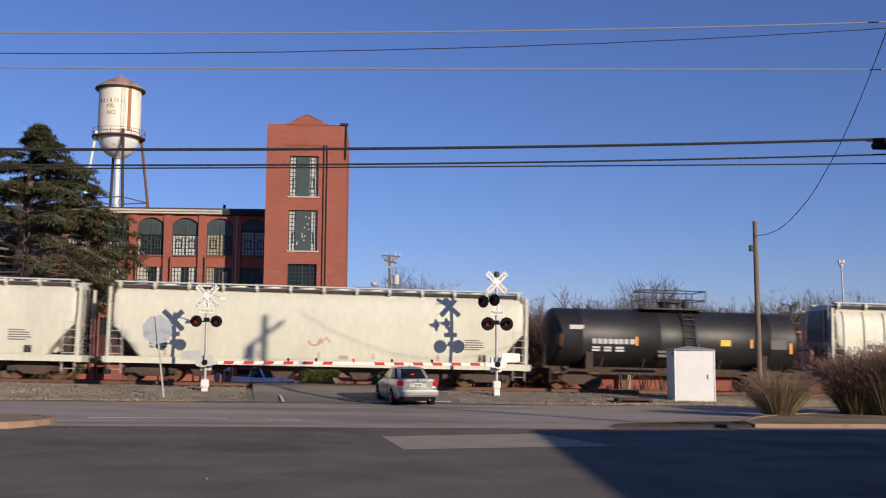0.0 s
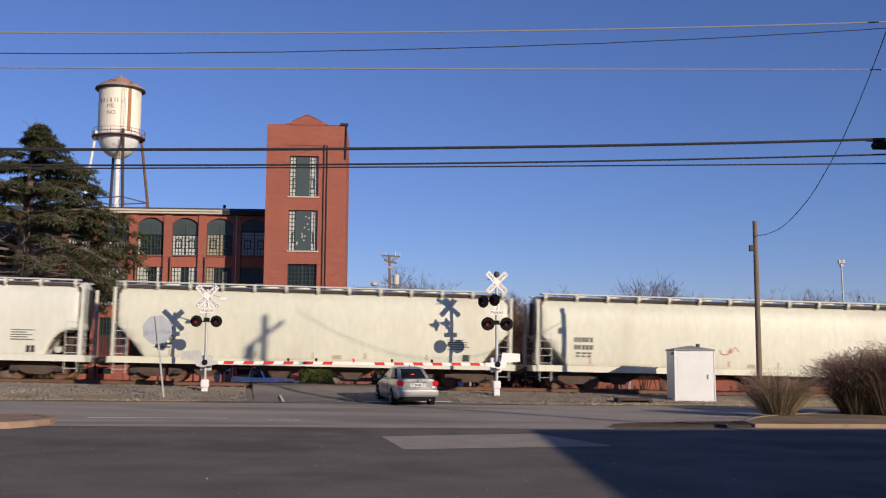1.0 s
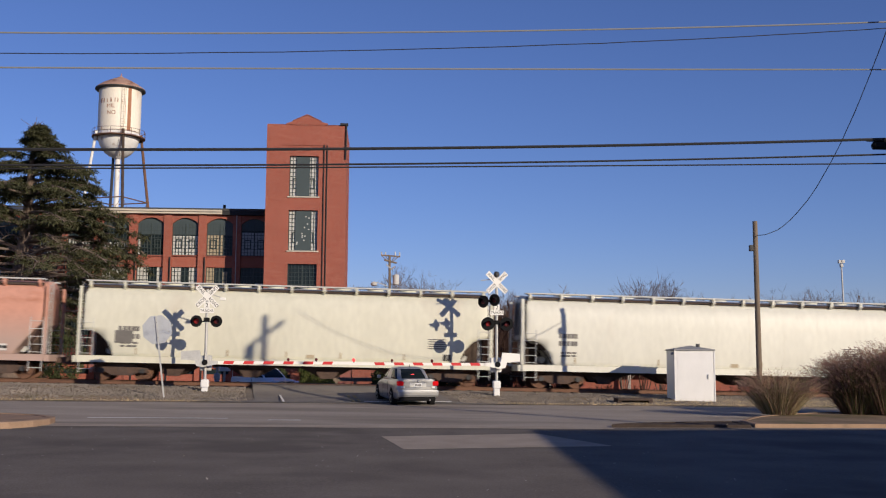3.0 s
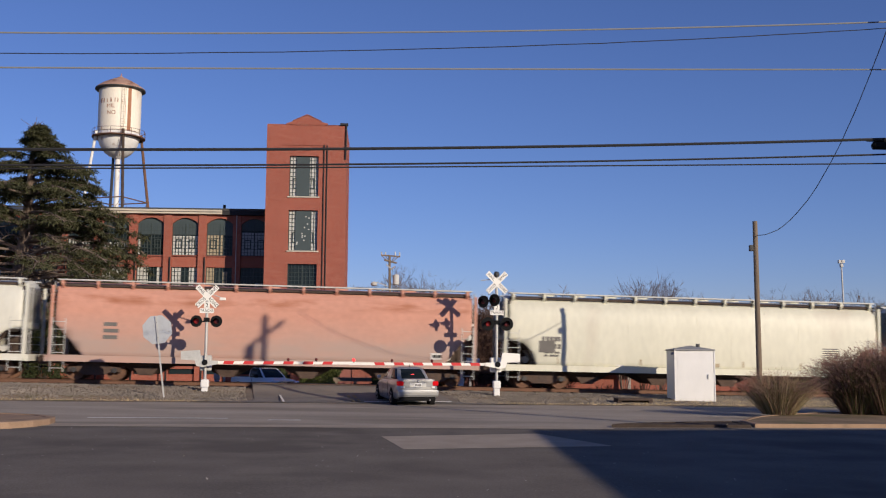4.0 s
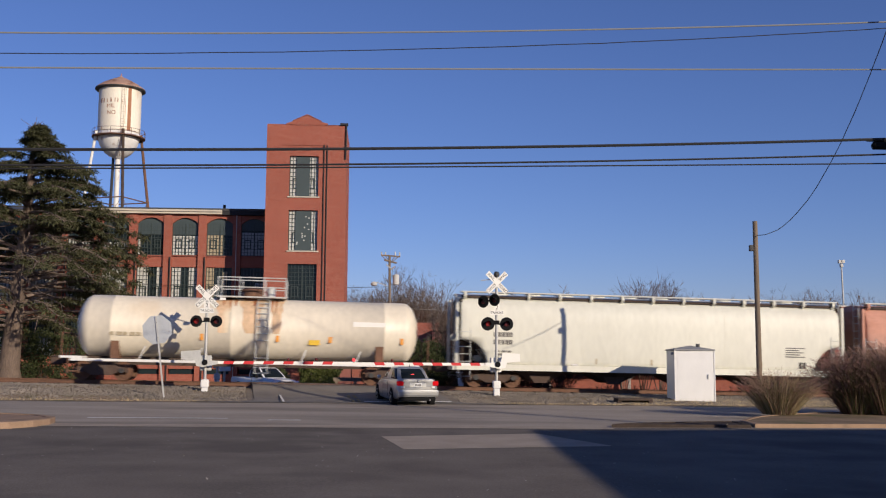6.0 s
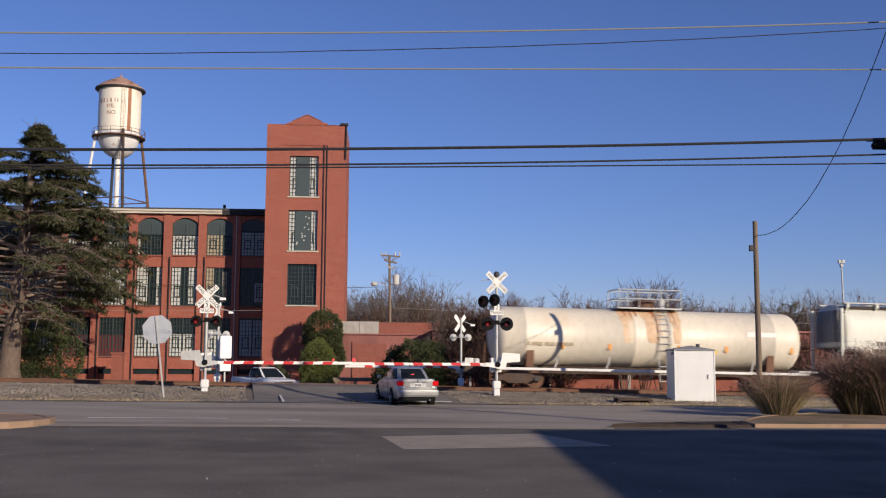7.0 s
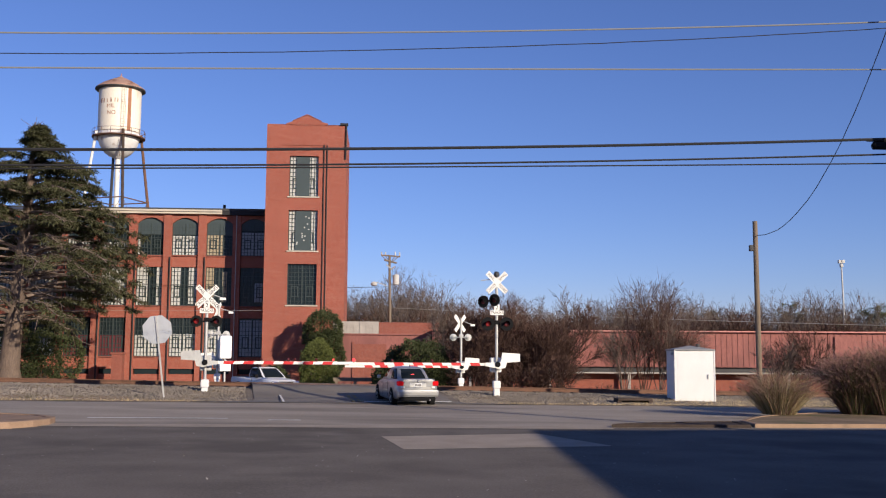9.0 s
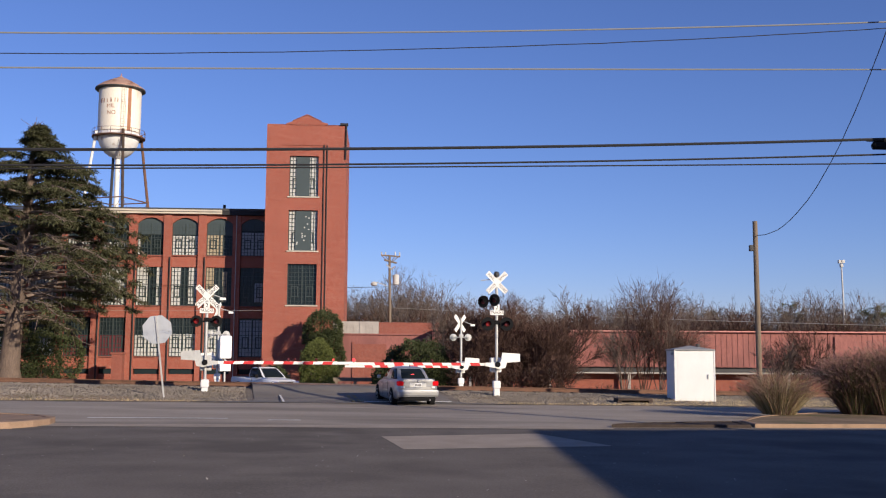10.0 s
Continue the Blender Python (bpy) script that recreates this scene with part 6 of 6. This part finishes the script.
def build_pickup():
    tr = thing("pickup_truck", pose(-8.85, 58.1, -0.46, 0, 0, 217), "white pickup truck with dark windows waiting beyond the tracks", "pickup truck")
    # forward is +y; the nose is at y 0 and the tail at -5.3
    sec = [(-5.3, 0.5, 0.86, 0.8, 0.84, 1.08), (-5.2, 0.42, 0.92, 0.8, 0.87, 1.12), (-3.4, 0.38, 0.93, 0.8, 0.88, 1.12), (-3.3, 0.38, 0.93, 0.8, 0.86, 1.08), (-1.5, 0.38, 0.93, 0.78, 0.84, 1.08), (-0.9, 0.4, 0.93, 0.76, 0.8, 1.06), (-0.35, 0.42, 0.91, 0.74, 0.76, 1.0), (-0.06, 0.45, 0.84, 0.72, 0.68, 0.94), (0.02, 0.5, 0.76, 0.7, 0.6, 0.88)]
    part("body", body_loft(sec), M_TRUCKPAINT, tr, smooth=True)
    levels = [(0.84, -3.35, -1.2, 1.06), (0.82, -3.34, -1.45, 1.22), (0.75, -3.3, -1.8, 1.44), (0.68, -3.24, -2.08, 1.6), (0.62, -3.15, -2.25, 1.66)]
    greenhouse(tr, M_TRUCKPAINT, levels, 1.0, ((48, 62), (118, 132), (-64, -44), (-136, -116), (-22, -14), (194, 202)))
    for s in (-1, 1):
        lo, hi = sorted((s * 0.5, s * 0.86))
        part("headlight", B(lo, hi, -0.16, 0.04, 0.76, 0.93, bevel=0.05), M_CHROME, tr)
        lo, hi = sorted((s * 0.92, s * 1.14))
        part("mirror", B(lo, hi, -1.7, -1.58, 1.1, 1.3, bevel=0.04), M_BLACK, tr)
        for y in (-0.95, -4.2):
            part("wheel_arch", T((s * 0.75, y, 0.4), (s * 0.937, y, 0.4), 0.45, n=24), M_BLACK, tr)
            car_wheel(tr, s * 0.84, y, 0.38, 0.24)
        part("roof_rail", T((s * 0.6, -2.3, 1.76), (s * 0.6, -3.1, 1.76), 0.025, n=6), M_BLACK, tr)
        for y in (-2.3, -3.1):
            part("rail_foot", T((s * 0.6, y, 1.62), (s * 0.6, y, 1.77), 0.03, n=6), M_BLACK, tr)
        lo, hi = sorted((s * 0.926, s * 0.934))
        part("door_seam", B(lo, hi, -2.45, -2.43, 0.45, 1.05), M_BLACK, tr)
    part("grille", B(-0.48, 0.48, -0.03, 0.07, 0.66, 0.92, bevel=0.03), M_BLACK, tr)
    for x in (-0.3, 0.0, 0.3):
        part("grille_bar", B(x - 0.04, x + 0.04, 0.06, 0.095, 0.66, 0.92), M_CHROME, tr)
    part("grille_bar", B(-0.48, 0.48, 0.06, 0.09, 0.88, 0.93), M_CHROME, tr)
    part("front_bumper", B(-0.92, 0.92, -0.14, 0.16, 0.42, 0.65, bevel=0.06), M_TRUCKPAINT, tr)
    part("bed_floor", B(-0.78, 0.78, -5.15, -3.5, 1.13, 1.15), M_DARK, tr)


build_crossing()
build_wires()
build_barrier()
build_drain()
build_kerbs()
build_sedan()
build_pickup()


# ---- plants ----
class Soup:
    """Loose geometry gathered into one mesh."""
    def __init__(self):
        self.v, self.f = [], []

    def limb(self, a, b, r0, r1, n=3):
        a, b = Vector(a), Vector(b)
        d = b - a
        if d.length < 1e-5:
            return
        q = d.to_track_quat("Z", "Y").to_matrix()
        k = len(self.v)
        for c, r in ((a, r0), (b, r1)):
            for i in range(n):
                w = 2 * math.pi * i / n
                self.v.append(c + q @ Vector((r * math.cos(w), r * math.sin(w), 0)))
        for i in range(n):
            j = (i + 1) % n
            self.f.append((k + i, k + j, k + n + j, k + n + i))

    def leaf(self, p, d, side, ln, wd):
        """A pointed leaf or needle spray: a narrow four-cornered blade."""
        k = len(self.v)
        self.v += [p, p + d * ln * 0.45 + side * wd, p + d * ln, p + d * ln * 0.45 - side * wd]
        self.f.append((k, k + 1, k + 2, k + 3))

    def done(self, name, material, parent=None, label=""):
        return raw(name, self.v, self.f, material, parent, label)


def rvec(rnd):
    while True:
        v = Vector((rnd.uniform(-1, 1), rnd.uniform(-1, 1), rnd.uniform(-1, 1)))
        if 0.1 < v.length < 1:
            return v.normalized()


def bare_tree(soup, rnd, base, height, spread=0.45, stems=1, r0=0.12, levels=4, kids=4, thin=0.012):
    """Leafless limbs that fork down to twigs."""
    stack = []
    for s in range(stems):
        d = (Vector((0, 0, 1)) + Vector((rnd.uniform(-1, 1), rnd.uniform(-1, 1), 0)) * (spread if stems > 1 else 0.08)).normalized()
        stack.append((Vector(base), d, height * rnd.uniform(0.36, 0.5), r0 / math.sqrt(stems), 0))
    while stack:
        p, d, ln, r, lv = stack.pop()
        if lv == levels and levels > 2:
            # last twigs as slim blades
            for c in range(2):
                dd = (d + rvec(rnd) * 0.35).normalized()
                soup.leaf(p, dd, dd.cross(rvec(rnd)).normalized(), ln * rnd.uniform(0.8, 1.3), thin * 0.9)
            continue
        segs = 3 if lv < 2 else 2
        for i in range(segs):
            d = (d + rvec(rnd) * 0.16 + Vector((0, 0, 0.05))).normalized()
            q = p + d * ln / segs
            soup.limb(p, q, max(thin, r * (1 - 0.3 * i / segs)), max(thin * 0.8, r * (1 - 0.3 * (i + 1) / segs)), 5 if lv == 0 else 3)
            p = q
            if lv < levels and i >= (1 if lv == 0 else 0):
                for c in range(rnd.randint(1, 2)):
                    dd = (d + rvec(rnd) * (0.55 + spread * 0.5) + Vector((0, 0, 0.12))).normalized()
                    stack.append((p, dd, ln * rnd.uniform(0.5, 0.72), r * 0.5, lv + 1))
        if lv < levels:
            for c in range(kids - 2):
                dd = (d + rvec(rnd) * (0.35 + spread * 0.5)).normalized()
                stack.append((p, dd, ln * rnd.uniform(0.55, 0.8), r * 0.6, lv + 1))


def build_woods():
    rnd = random.Random(21)
    soup = Soup()
    for i in range(300):
        x = -14 + 92 * (i + rnd.random()) / 300
        y = rnd.uniform(116, 150)
        hgt = rnd.uniform(7.6, 10.4) * y / 130
        px = x / y
        if 0.17 < px < 0.235:
            hgt *= 1.1
        if -0.1 < px < 0.0:
            hgt *= 1.2
        bare_tree(soup, rnd, (x, y, -1.2), hgt, 0.42, 1, 0.12, 4, 3, 0.019)
    ob = soup.done("winter_woods", M_TWIG)
    tagged(ob, "far belt of leafless grey-brown winter trees", "woods", kind="stuff")
    soup = Soup()
    for i in range(140):
        x = -16 + 100 * (i + rnd.random()) / 140
        y = rnd.uniform(104, 114)
        bare_tree(soup, rnd, (x, y, -1.2), rnd.uniform(5.0, 7.4), 0.5, 4, 0.1, 3, 4, 0.03)
    tagged(soup.done("winter_thicket", M_TWIG2), "dense leafless brown thicket before the far trees", "thicket", kind="stuff")
    # pines in the far belt
    for x, y, h in ((36.5, 135, 9.3), (46.5, 136, 10.4), (55.5, 130, 9.8), (60.5, 138, 9.9), (50.5, 128, 9.0)):
        pine = thing("pine_tree", pose(x, y, -1.2), "dark green pine among leafless trees", "tree", "far pines")
        part("trunk", T((0, 0, 0), (0, 0, h), 0.16, 0.05, n=8), M_BARK, pine)
        s = Soup()
        for c in range(26):
            cz = h * rnd.uniform(0.62, 1.02)
            cp = Vector((rnd.gauss(0, 0.75), rnd.gauss(0, 0.75), cz))
            s.limb((0, 0, cz - 0.5), cp, 0.04, 0.02)
            for q in range(55):
                d = rvec(rnd)
                s.leaf(cp + d * rnd.uniform(0, 0.45), d, d.orthogonal().normalized(), 0.3, 0.05)
        s.done("crown", M_NEEDLE, pine)


def shrub_tree(x, y, h, stems, spread, seed, mtl, label, r0=0.09, levels=4):
    rnd = random.Random(seed)
    z = gxy(x, y) - 0.1
    sh = thing("bare_shrub", pose(x, y, z), label, "shrub", "leafless shrubs by the warehouse")
    s = Soup()
    bare_tree(s, rnd, (0, 0, 0), h, spread, stems, r0, levels, 4, 0.011)
    s.done("branchwork", mtl, sh)


def build_shrubs():
    rnd = random.Random(5)
    for i in range(18):
        x = 0.7 + i * 0.4
        shrub_tree(x, 64 + rnd.uniform(-2.0, 4), rnd.uniform(3.6, 5.2), 3, 0.3, 100 + i, M_TWIG2 if i % 5 else M_TWIG, "tall leafless brown shrub beyond the crossing", 0.07, 4)
    for i in range(7):
        x = 2.0 + i * 0.9
        shrub_tree(x, 60.5 + rnd.uniform(-0.5, 0.8), rnd.uniform(1.8, 2.8), 6, 0.55, 140 + i, M_TWIG2, "low leafless reddish shrub beside the tracks", 0.09, 3)
    for i, (x, h) in enumerate(((11.6, 5.4), (12.9, 6.6), (14.0, 5.6), (15.4, 4.4), (21.6, 4.0), (23.2, 4.4), (30.5, 4.2))):
        shrub_tree(x, 66.0, h, 7, 0.3, 170 + i, M_TWIG2 if i % 2 else M_TWIG, "fan-shaped leafless shrub before the red warehouse", 0.1, 3)
    s = Soup()
    for i in range(60):
        x = 1.5 + 36 * i / 60 + rnd.uniform(-.3, .3)
        y = 58.8 + TS * x + rnd.uniform(-0.6, 0.9)
        bare_tree(s, rnd, (x, y, gxy(x, y) - 0.1), rnd.uniform(0.5, 1.2), 0.6, 4, 0.04, 2, 4, 0.008)
    tagged(s.done("brushwood", M_TWIG2), "low leafless brush along the far side of the tracks", "brush", kind="stuff")


def leafy(name, x, y, blobs, mtl, label, seed, leaf=0.13, count=5200):
    """An evergreen bush: short stems and many leaves over uneven mounds. blobs: (dx, dz, rx, rz)."""
    rnd = random.Random(seed)
    z0 = gxy(x, y) - 0.1
    b = thing(name, pose(x, y, z0), label, "bush", "evergreen bushes by the crossing")
    bm = bmesh.new()
    for i in range(5):
        tube(bm, (rnd.uniform(-.2, .2), rnd.uniform(-.2, .2), 0), (rnd.uniform(-.8, .8), rnd.uniform(-.6, .6), 1.6), 0.06, 0.03, n=6)
    part("stems", bm, M_BARK, b)
    s = Soup()
    tot = sum(q[2] * q[3] for q in blobs)
    for dx, dz, rx, rz in blobs:
        for i in range(int(count * rx * rz / tot)):
            d = rvec(rnd)
            bump = 1 + 0.2 * noise.noise(d * 2.3 + Vector((seed, dx, dz))) + 0.1 * noise.noise(d * 6 + Vector((seed, 3, 1)))
            k = rnd.uniform(0.72, 1.02) ** 0.6 * bump
            p = Vector((dx + d.x * rx * k, d.y * rx * k * 0.9, dz + d.z * rz * k))
            if p.z < 0.02:
                continue
            t = (d + rvec(rnd) * 0.9).normalized()
            s.leaf(p, t, t.orthogonal().normalized() if rnd.random() < .5 else t.cross(rvec(rnd)).normalized(), leaf * rnd.uniform(0.7, 1.5), leaf * 0.35)
    s.done("foliage", mtl, b)


def build_bushes():
    leafy("evergreen_tree", -9.3, 79.5, [(0, 4.4, 1.5, 1.75), (0.2, 2.6, 1.45, 2.1)], M_LEAF, "dark rounded evergreen tree beside the brick tower", 31, 0.14, 16000)
    leafy("clipped_bush", -9.35, 77.0, [(0.0, 1.9, 1.35, 1.95), (0.1, 1.0, 1.35, 1.4)], M_LEAF2, "olive-green clipped bush before the brick tower", 32, 0.1, 15000)
    leafy("evergreen_bush", -1.85, 63.0, [(0.2, 1.6, 2.1, 2.1), (-0.95, 1.1, 1.5, 1.65), (1.45, 1.15, 1.5, 1.7)], M_LEAF, "broad dark evergreen bush beside the crossing road", 33, 0.1, 44000)
    leafy("evergreen_bush", -11.2, 68.5, [(0, 0.8, 1.0, 1.1)], M_LEAF, "low dark evergreen bush by the mill", 34, 0.12, 2500)
    # added bush: stands in for the cedar's cast shadow on the mill
    leafy("evergreen_bush", -31.0, 79.5, [(0, 2.0, 1.4, 2.4), (-2.5, 2.2, 2.2, 2.8), (1.6, 2.2, 1.6, 1.8)], M_LEAF, "dark bush added in place of the cedar's shadow", 35, 0.14, 14000)


def build_cedar():
    rnd = random.Random(77)
    x0, y0 = -32.1, 76.0
    tree = thing("cedar_tree", pose(x0, y0, -0.4), "large old cedar with drooping layered limbs", "tree")
    bm = bmesh.new()
    spine = [Vector((0, 0, 0)), Vector((-0.05, 0, 1.2)), Vector((0.15, 0, 4.5)), Vector((0.45, 0, 9)), Vector((0.75, 0, 13)), Vector((0.9, 0, 17)), Vector((1.0, 0, 19.9))]
    rad = [1.0, 0.78, 0.62, 0.5, 0.34, 0.18, 0.05]
    for (a, ra), (b, rb) in zip(zip(spine, rad), zip(spine[1:], rad[1:])):
        tube(bm, a, b, ra, rb, n=14, caps=False)
    part("trunk", bm, M_BARK, tree, smooth=True)

    def mid(z):
        for a, b in zip(spine, spine[1:]):
            if a.z <= z <= b.z:
                return a.lerp(b, (z - a.z) / (b.z - a.z))
        return spine[-1]

    def reach(z):
        pts = [(3.5, 4.8), (5.5, 7.4), (7, 8.8), (9.5, 8.8), (11.5, 9.2), (13, 7.8), (14.5, 6.4), (16.5, 4.7), (17.6, 3.3), (18.6, 1.9), (19.4, 1.0), (20.3, 0.3)]
        for (a, b), (c, d) in zip(pts, pts[1:]):
            if a <= z <= c:
                return b + (d - b) * (z - a) / (c - a)
        return 3.0
    wood, leaves = Soup(), Soup()
    for i in range(96):
        z = 4.6 + 15.2 * ((i + rnd.random()) / 96) ** 0.9
        a = rnd.uniform(0, 2 * math.pi) if i % 3 else rnd.uniform(-0.9, 0.7)
        ln = reach(z) * rnd.uniform(0.72, 1.04)
        p = mid(z - 0.12 * ln * 0.5)
        out = Vector((math.cos(a), math.sin(a), 0))
        side = Vector((-out.y, out.x, 0))
        n = 7
        low = z < 11.5
        r = 0.05 + 0.014 * ln
        start = 0.5 if low else 0.2
        for k in range(n):
            f = (k + 1) / n
            q = mid(z - 0.06 * ln) + out * ln * f + side * rnd.uniform(-0.12, 0.12) * ln * 0.3 + Vector((0, 0, ln * (0.16 * math.sin(f * 2.2) - (0.2 if low else 0.13) * f * f)))
            wood.limb(p, q, r * (1 - 0.8 * (k / n)), r * (1 - 0.8 * f), 5)
            if f > start:
                for s in (-1, 1):
                    for t in range(2):
                        bl = ln * rnd.uniform(0.12, 0.26) * (1.15 - 0.5 * f)
                        d = (out * rnd.uniform(0.3, 0.8) + side * s + Vector((0, 0, rnd.uniform(-0.3, 0.05)))).normalized()
                        c = p.lerp(q, rnd.random())
                        e = c + d * bl + Vector((0, 0, -0.12 * bl))
                        wood.limb(c, e, 0.03, 0.012)
                        m = int(32 + bl * 44) if not (low and out.y < 0.15 and f < 0.8) else int(7 + bl * 10)
                        for u in range(m):
                            g = c.lerp(e, rnd.uniform(0.15, 1.05)) + Vector((rnd.gauss(0, 0.12), rnd.gauss(0, 0.12), rnd.gauss(-0.05, 0.05)))
                            dd = (d * rnd.uniform(0.2, 1) + rvec(rnd) * 0.7 + Vector((0, 0, -0.25))).normalized()
                            sd = dd.cross(Vector((0, 0, 1)) + rvec(rnd) * 0.6).normalized()
                            leaves.leaf(g, dd, sd, rnd.uniform(0.2, 0.45), rnd.uniform(0.02, 0.042))
            p = q
    # bare lower limbs
    for i in range(34):
        z = rnd.uniform(4, 13.0)
        a = rnd.uniform(-1.2, 1.2) if i % 2 else rnd.uniform(0, 6.28)
        ln = rnd.uniform(2.5, 6.5)
        p = mid(z)
        d = Vector((math.cos(a), -abs(math.sin(a)), 0.12))
        r = rnd.uniform(0.06, 0.13)
        for k in range(5):
            d = (d + rvec(rnd) * 0.12 + Vector((0, 0, -0.11))).normalized()
            q = p + d * ln / 5
            wood.limb(p, q, r * (1 - 0.17 * k), r * (1 - 0.17 * (k + 1)), 5)
            if k > 1:
                wood.limb(q, q + (d + rvec(rnd) * 0.8).normalized() * ln * 0.22, 0.025, 0.008)
            p = q
    top = spine[-1]
    for dx, dz in ((-1.1, 0.25), (0.6, 0.1), (0.1, 0.45), (-0.5, -0.3), (0.9, -0.4)):
        wood.limb(top - Vector((0, 0, 0.5)), top + Vector((dx, 0, dz)), 0.03, 0.01)
    wood.done("limbwork", M_LIMB, tree)
    leaves.done("crown", M_NEEDLE, tree)
    # brick gate posts and low wall by the mill
    for x, y in ((-32.6, 82.0), (-26.3, 83.0)):
        gp = thing("gate_post", pose(x, y, -0.6, 0, 0, 3), "short red brick gate post with a cap", "gate post", "brick gate posts")
        part("shaft", B(-0.42, 0.42, -0.42, 0.42, 0, 2.6), M_BRICK2, gp)
        part("cap", B(-0.5, 0.5, -0.5, 0.5, 2.6, 2.75, bevel=0.03), M_BRICK2, gp)


def tall_grass(name, x, y, r, h, n, seed, label, mats, plume=0.0, lean=0.55):
    rnd = random.Random(seed)
    g = thing(name, pose(x, y, gxy(x, y) + 0.1), label, "ornamental grass", "ornamental grasses on the verge")
    soups = [Soup() for _ in mats]
    pl = Soup()
    for i in range(n):
        a, q = rnd.uniform(0, 6.283), r * math.sqrt(rnd.random()) * 0.55
        p = Vector((q * math.cos(a), q * math.sin(a), 0))
        o = Vector((math.cos(a), math.sin(a), 0))
        ln = h * rnd.uniform(0.55, 1.08)
        d = (Vector((0, 0, 1)) + o * rnd.uniform(0.0, lean) * (q / r + 0.3) * 1.8 + rvec(rnd) * 0.12).normalized()
        sp = soups[rnd.randrange(len(soups))]
        w = rnd.uniform(0.003, 0.007)
        sd = d.cross(rvec(rnd)).normalized()
        k0 = len(sp.v)
        segs = 4
        for k in range(segs + 1):
            f = k / segs
            sp.v += [p + sd * w * (1 - 0.85 * f), p - sd * w * (1 - 0.85 * f)]
            d = (d + o * 0.24 * f + Vector((0, 0, -0.2 * f)) + rvec(rnd) * 0.05).normalized()
            if k < segs:
                p = p + d * ln / segs
        for k in range(segs):
            b = k0 + 2 * k
            sp.f.append((b, b + 1, b + 3, b + 2))
        if plume and rnd.random() < plume:
            for u in range(7):
                dd = (d + rvec(rnd) * 0.5).normalized()
                pl.leaf(p - d * rnd.uniform(0, 0.4), dd, dd.orthogonal().normalized(), rnd.uniform(0.06, 0.16), 0.006)
    for s, m in zip(soups, mats):
        s.done("blades", m, g)
    if plume:
        pl.done("plumes", M_GRASS2, g)


def build_grass():
    tall_grass("ornamental_grass", 11.3, 34.5, 0.95, 1.5, 3200, 1, "pale dry fountain of ornamental grass on the verge", [M_GRASS, M_GRASS, M_GRASSG, M_GRASS2], 0.25, 0.65)
    for i, (x, y, r, h) in enumerate(((15.55, 38.6, 0.9, 1.9), (16.5, 38.2, 0.95, 2.2), (17.4, 38.4, 1.0, 2.5), (18.5, 38.3, 1.0, 2.5), (16.0, 39.3, 0.9, 2.1), (19.6, 38.6, 1.0, 2.4))):
        tall_grass("ornamental_grass", x * 0.92, y * 0.92, r * 0.95, h * 1.03, 2600, 10 + i, "dark dense ornamental grass with pinkish plumes", [M_GRASSG, M_DARKBROWN, M_GRASS2], 0.6)
    # dead grass along the kerbs and the ballast edge
    rnd = random.Random(9)
    s = Soup()
    for i in range(9000):
        if i % 3 == 0:
            x, v = rnd.uniform(-22, 24), rnd.gauss(41.3, 0.22)
            if -9.5 < x < 2.2:
                continue
        elif i % 3 == 1:
            x, v = rnd.uniform(-40, -12.5), rnd.gauss(57.6, 0.5)
        else:
            x, v = rnd.uniform(8, 24), rnd.uniform(41.2, 44.5)
        y = v + TS * x
        p = Vector((x, y, gz(x, v) - 0.01))
        d = (Vector((0, 0, 1)) + rvec(rnd) * 0.8).normalized()
        s.leaf(p, d, d.orthogonal().normalized(), rnd.uniform(0.05, 0.16), 0.008)
    tagged(s.done("dead_grass", M_GRASS), "thin dead grass along the gravel edge", "grass", kind="stuff")


def build_ballast():
    """Loose stones on the near slope and between the rails."""
    rnd = random.Random(14)
    s = Soup()
    base = [Vector(c) for c in ((1, 0, 0), (-1, 0, 0), (0, 1, 0), (0, -1, 0), (0, 0, 1), (0, 0, -1))]
    tri = [(0, 2, 4), (2, 1, 4), (1, 3, 4), (3, 0, 4), (2, 0, 5), (1, 2, 5), (3, 1, 5), (0, 3, 5)]
    for i in range(34000):
        x = rnd.uniform(-22, 24)
        v = rnd.uniform(41.4, 47.9) if rnd.random() < 0.85 else rnd.uniform(48, 56)
        if abs(x - xroad_x(v)) < 4.3:
            continue
        r = rnd.uniform(0.018, 0.045)
        c = Vector((x, v + TS * x, gz(x, v) + r * 0.3))
        e = Euler((rnd.uniform(0, 6), rnd.uniform(0, 6), rnd.uniform(0, 6))).to_matrix()
        k = len(s.v)
        s.v += [c + e @ (b * r * rnd.uniform(0.6, 1.2)) for b in base]
        s.f += [(k + a, k + b, k + d) for a, b, d in tri]
    tagged(s.done("ballast_stones", M_STONE), "loose grey-brown ballast stones", "gravel", kind="stuff")
    # fallen leaves and litter flecks on the lot
    s = Soup()
    for i in range(160):
        x, y = rnd.uniform(-9, 5), rnd.uniform(13.5, 26)
        d = Vector((rnd.uniform(-1, 1), rnd.uniform(-1, 1), 0.15)).normalized()
        s.leaf(Vector((x, y, gxy(x, y) + 0.012)), d, d.cross(Vector((0, 0, 1))).normalized(), rnd.uniform(0.02, 0.07), 0.015)
    tagged(s.done("litter", M_CONC), "small pale flecks of litter on the asphalt", "litter", kind="stuff")


build_woods()
build_shrubs()
build_bushes()
build_cedar()
build_grass()
build_ballast()


motions()
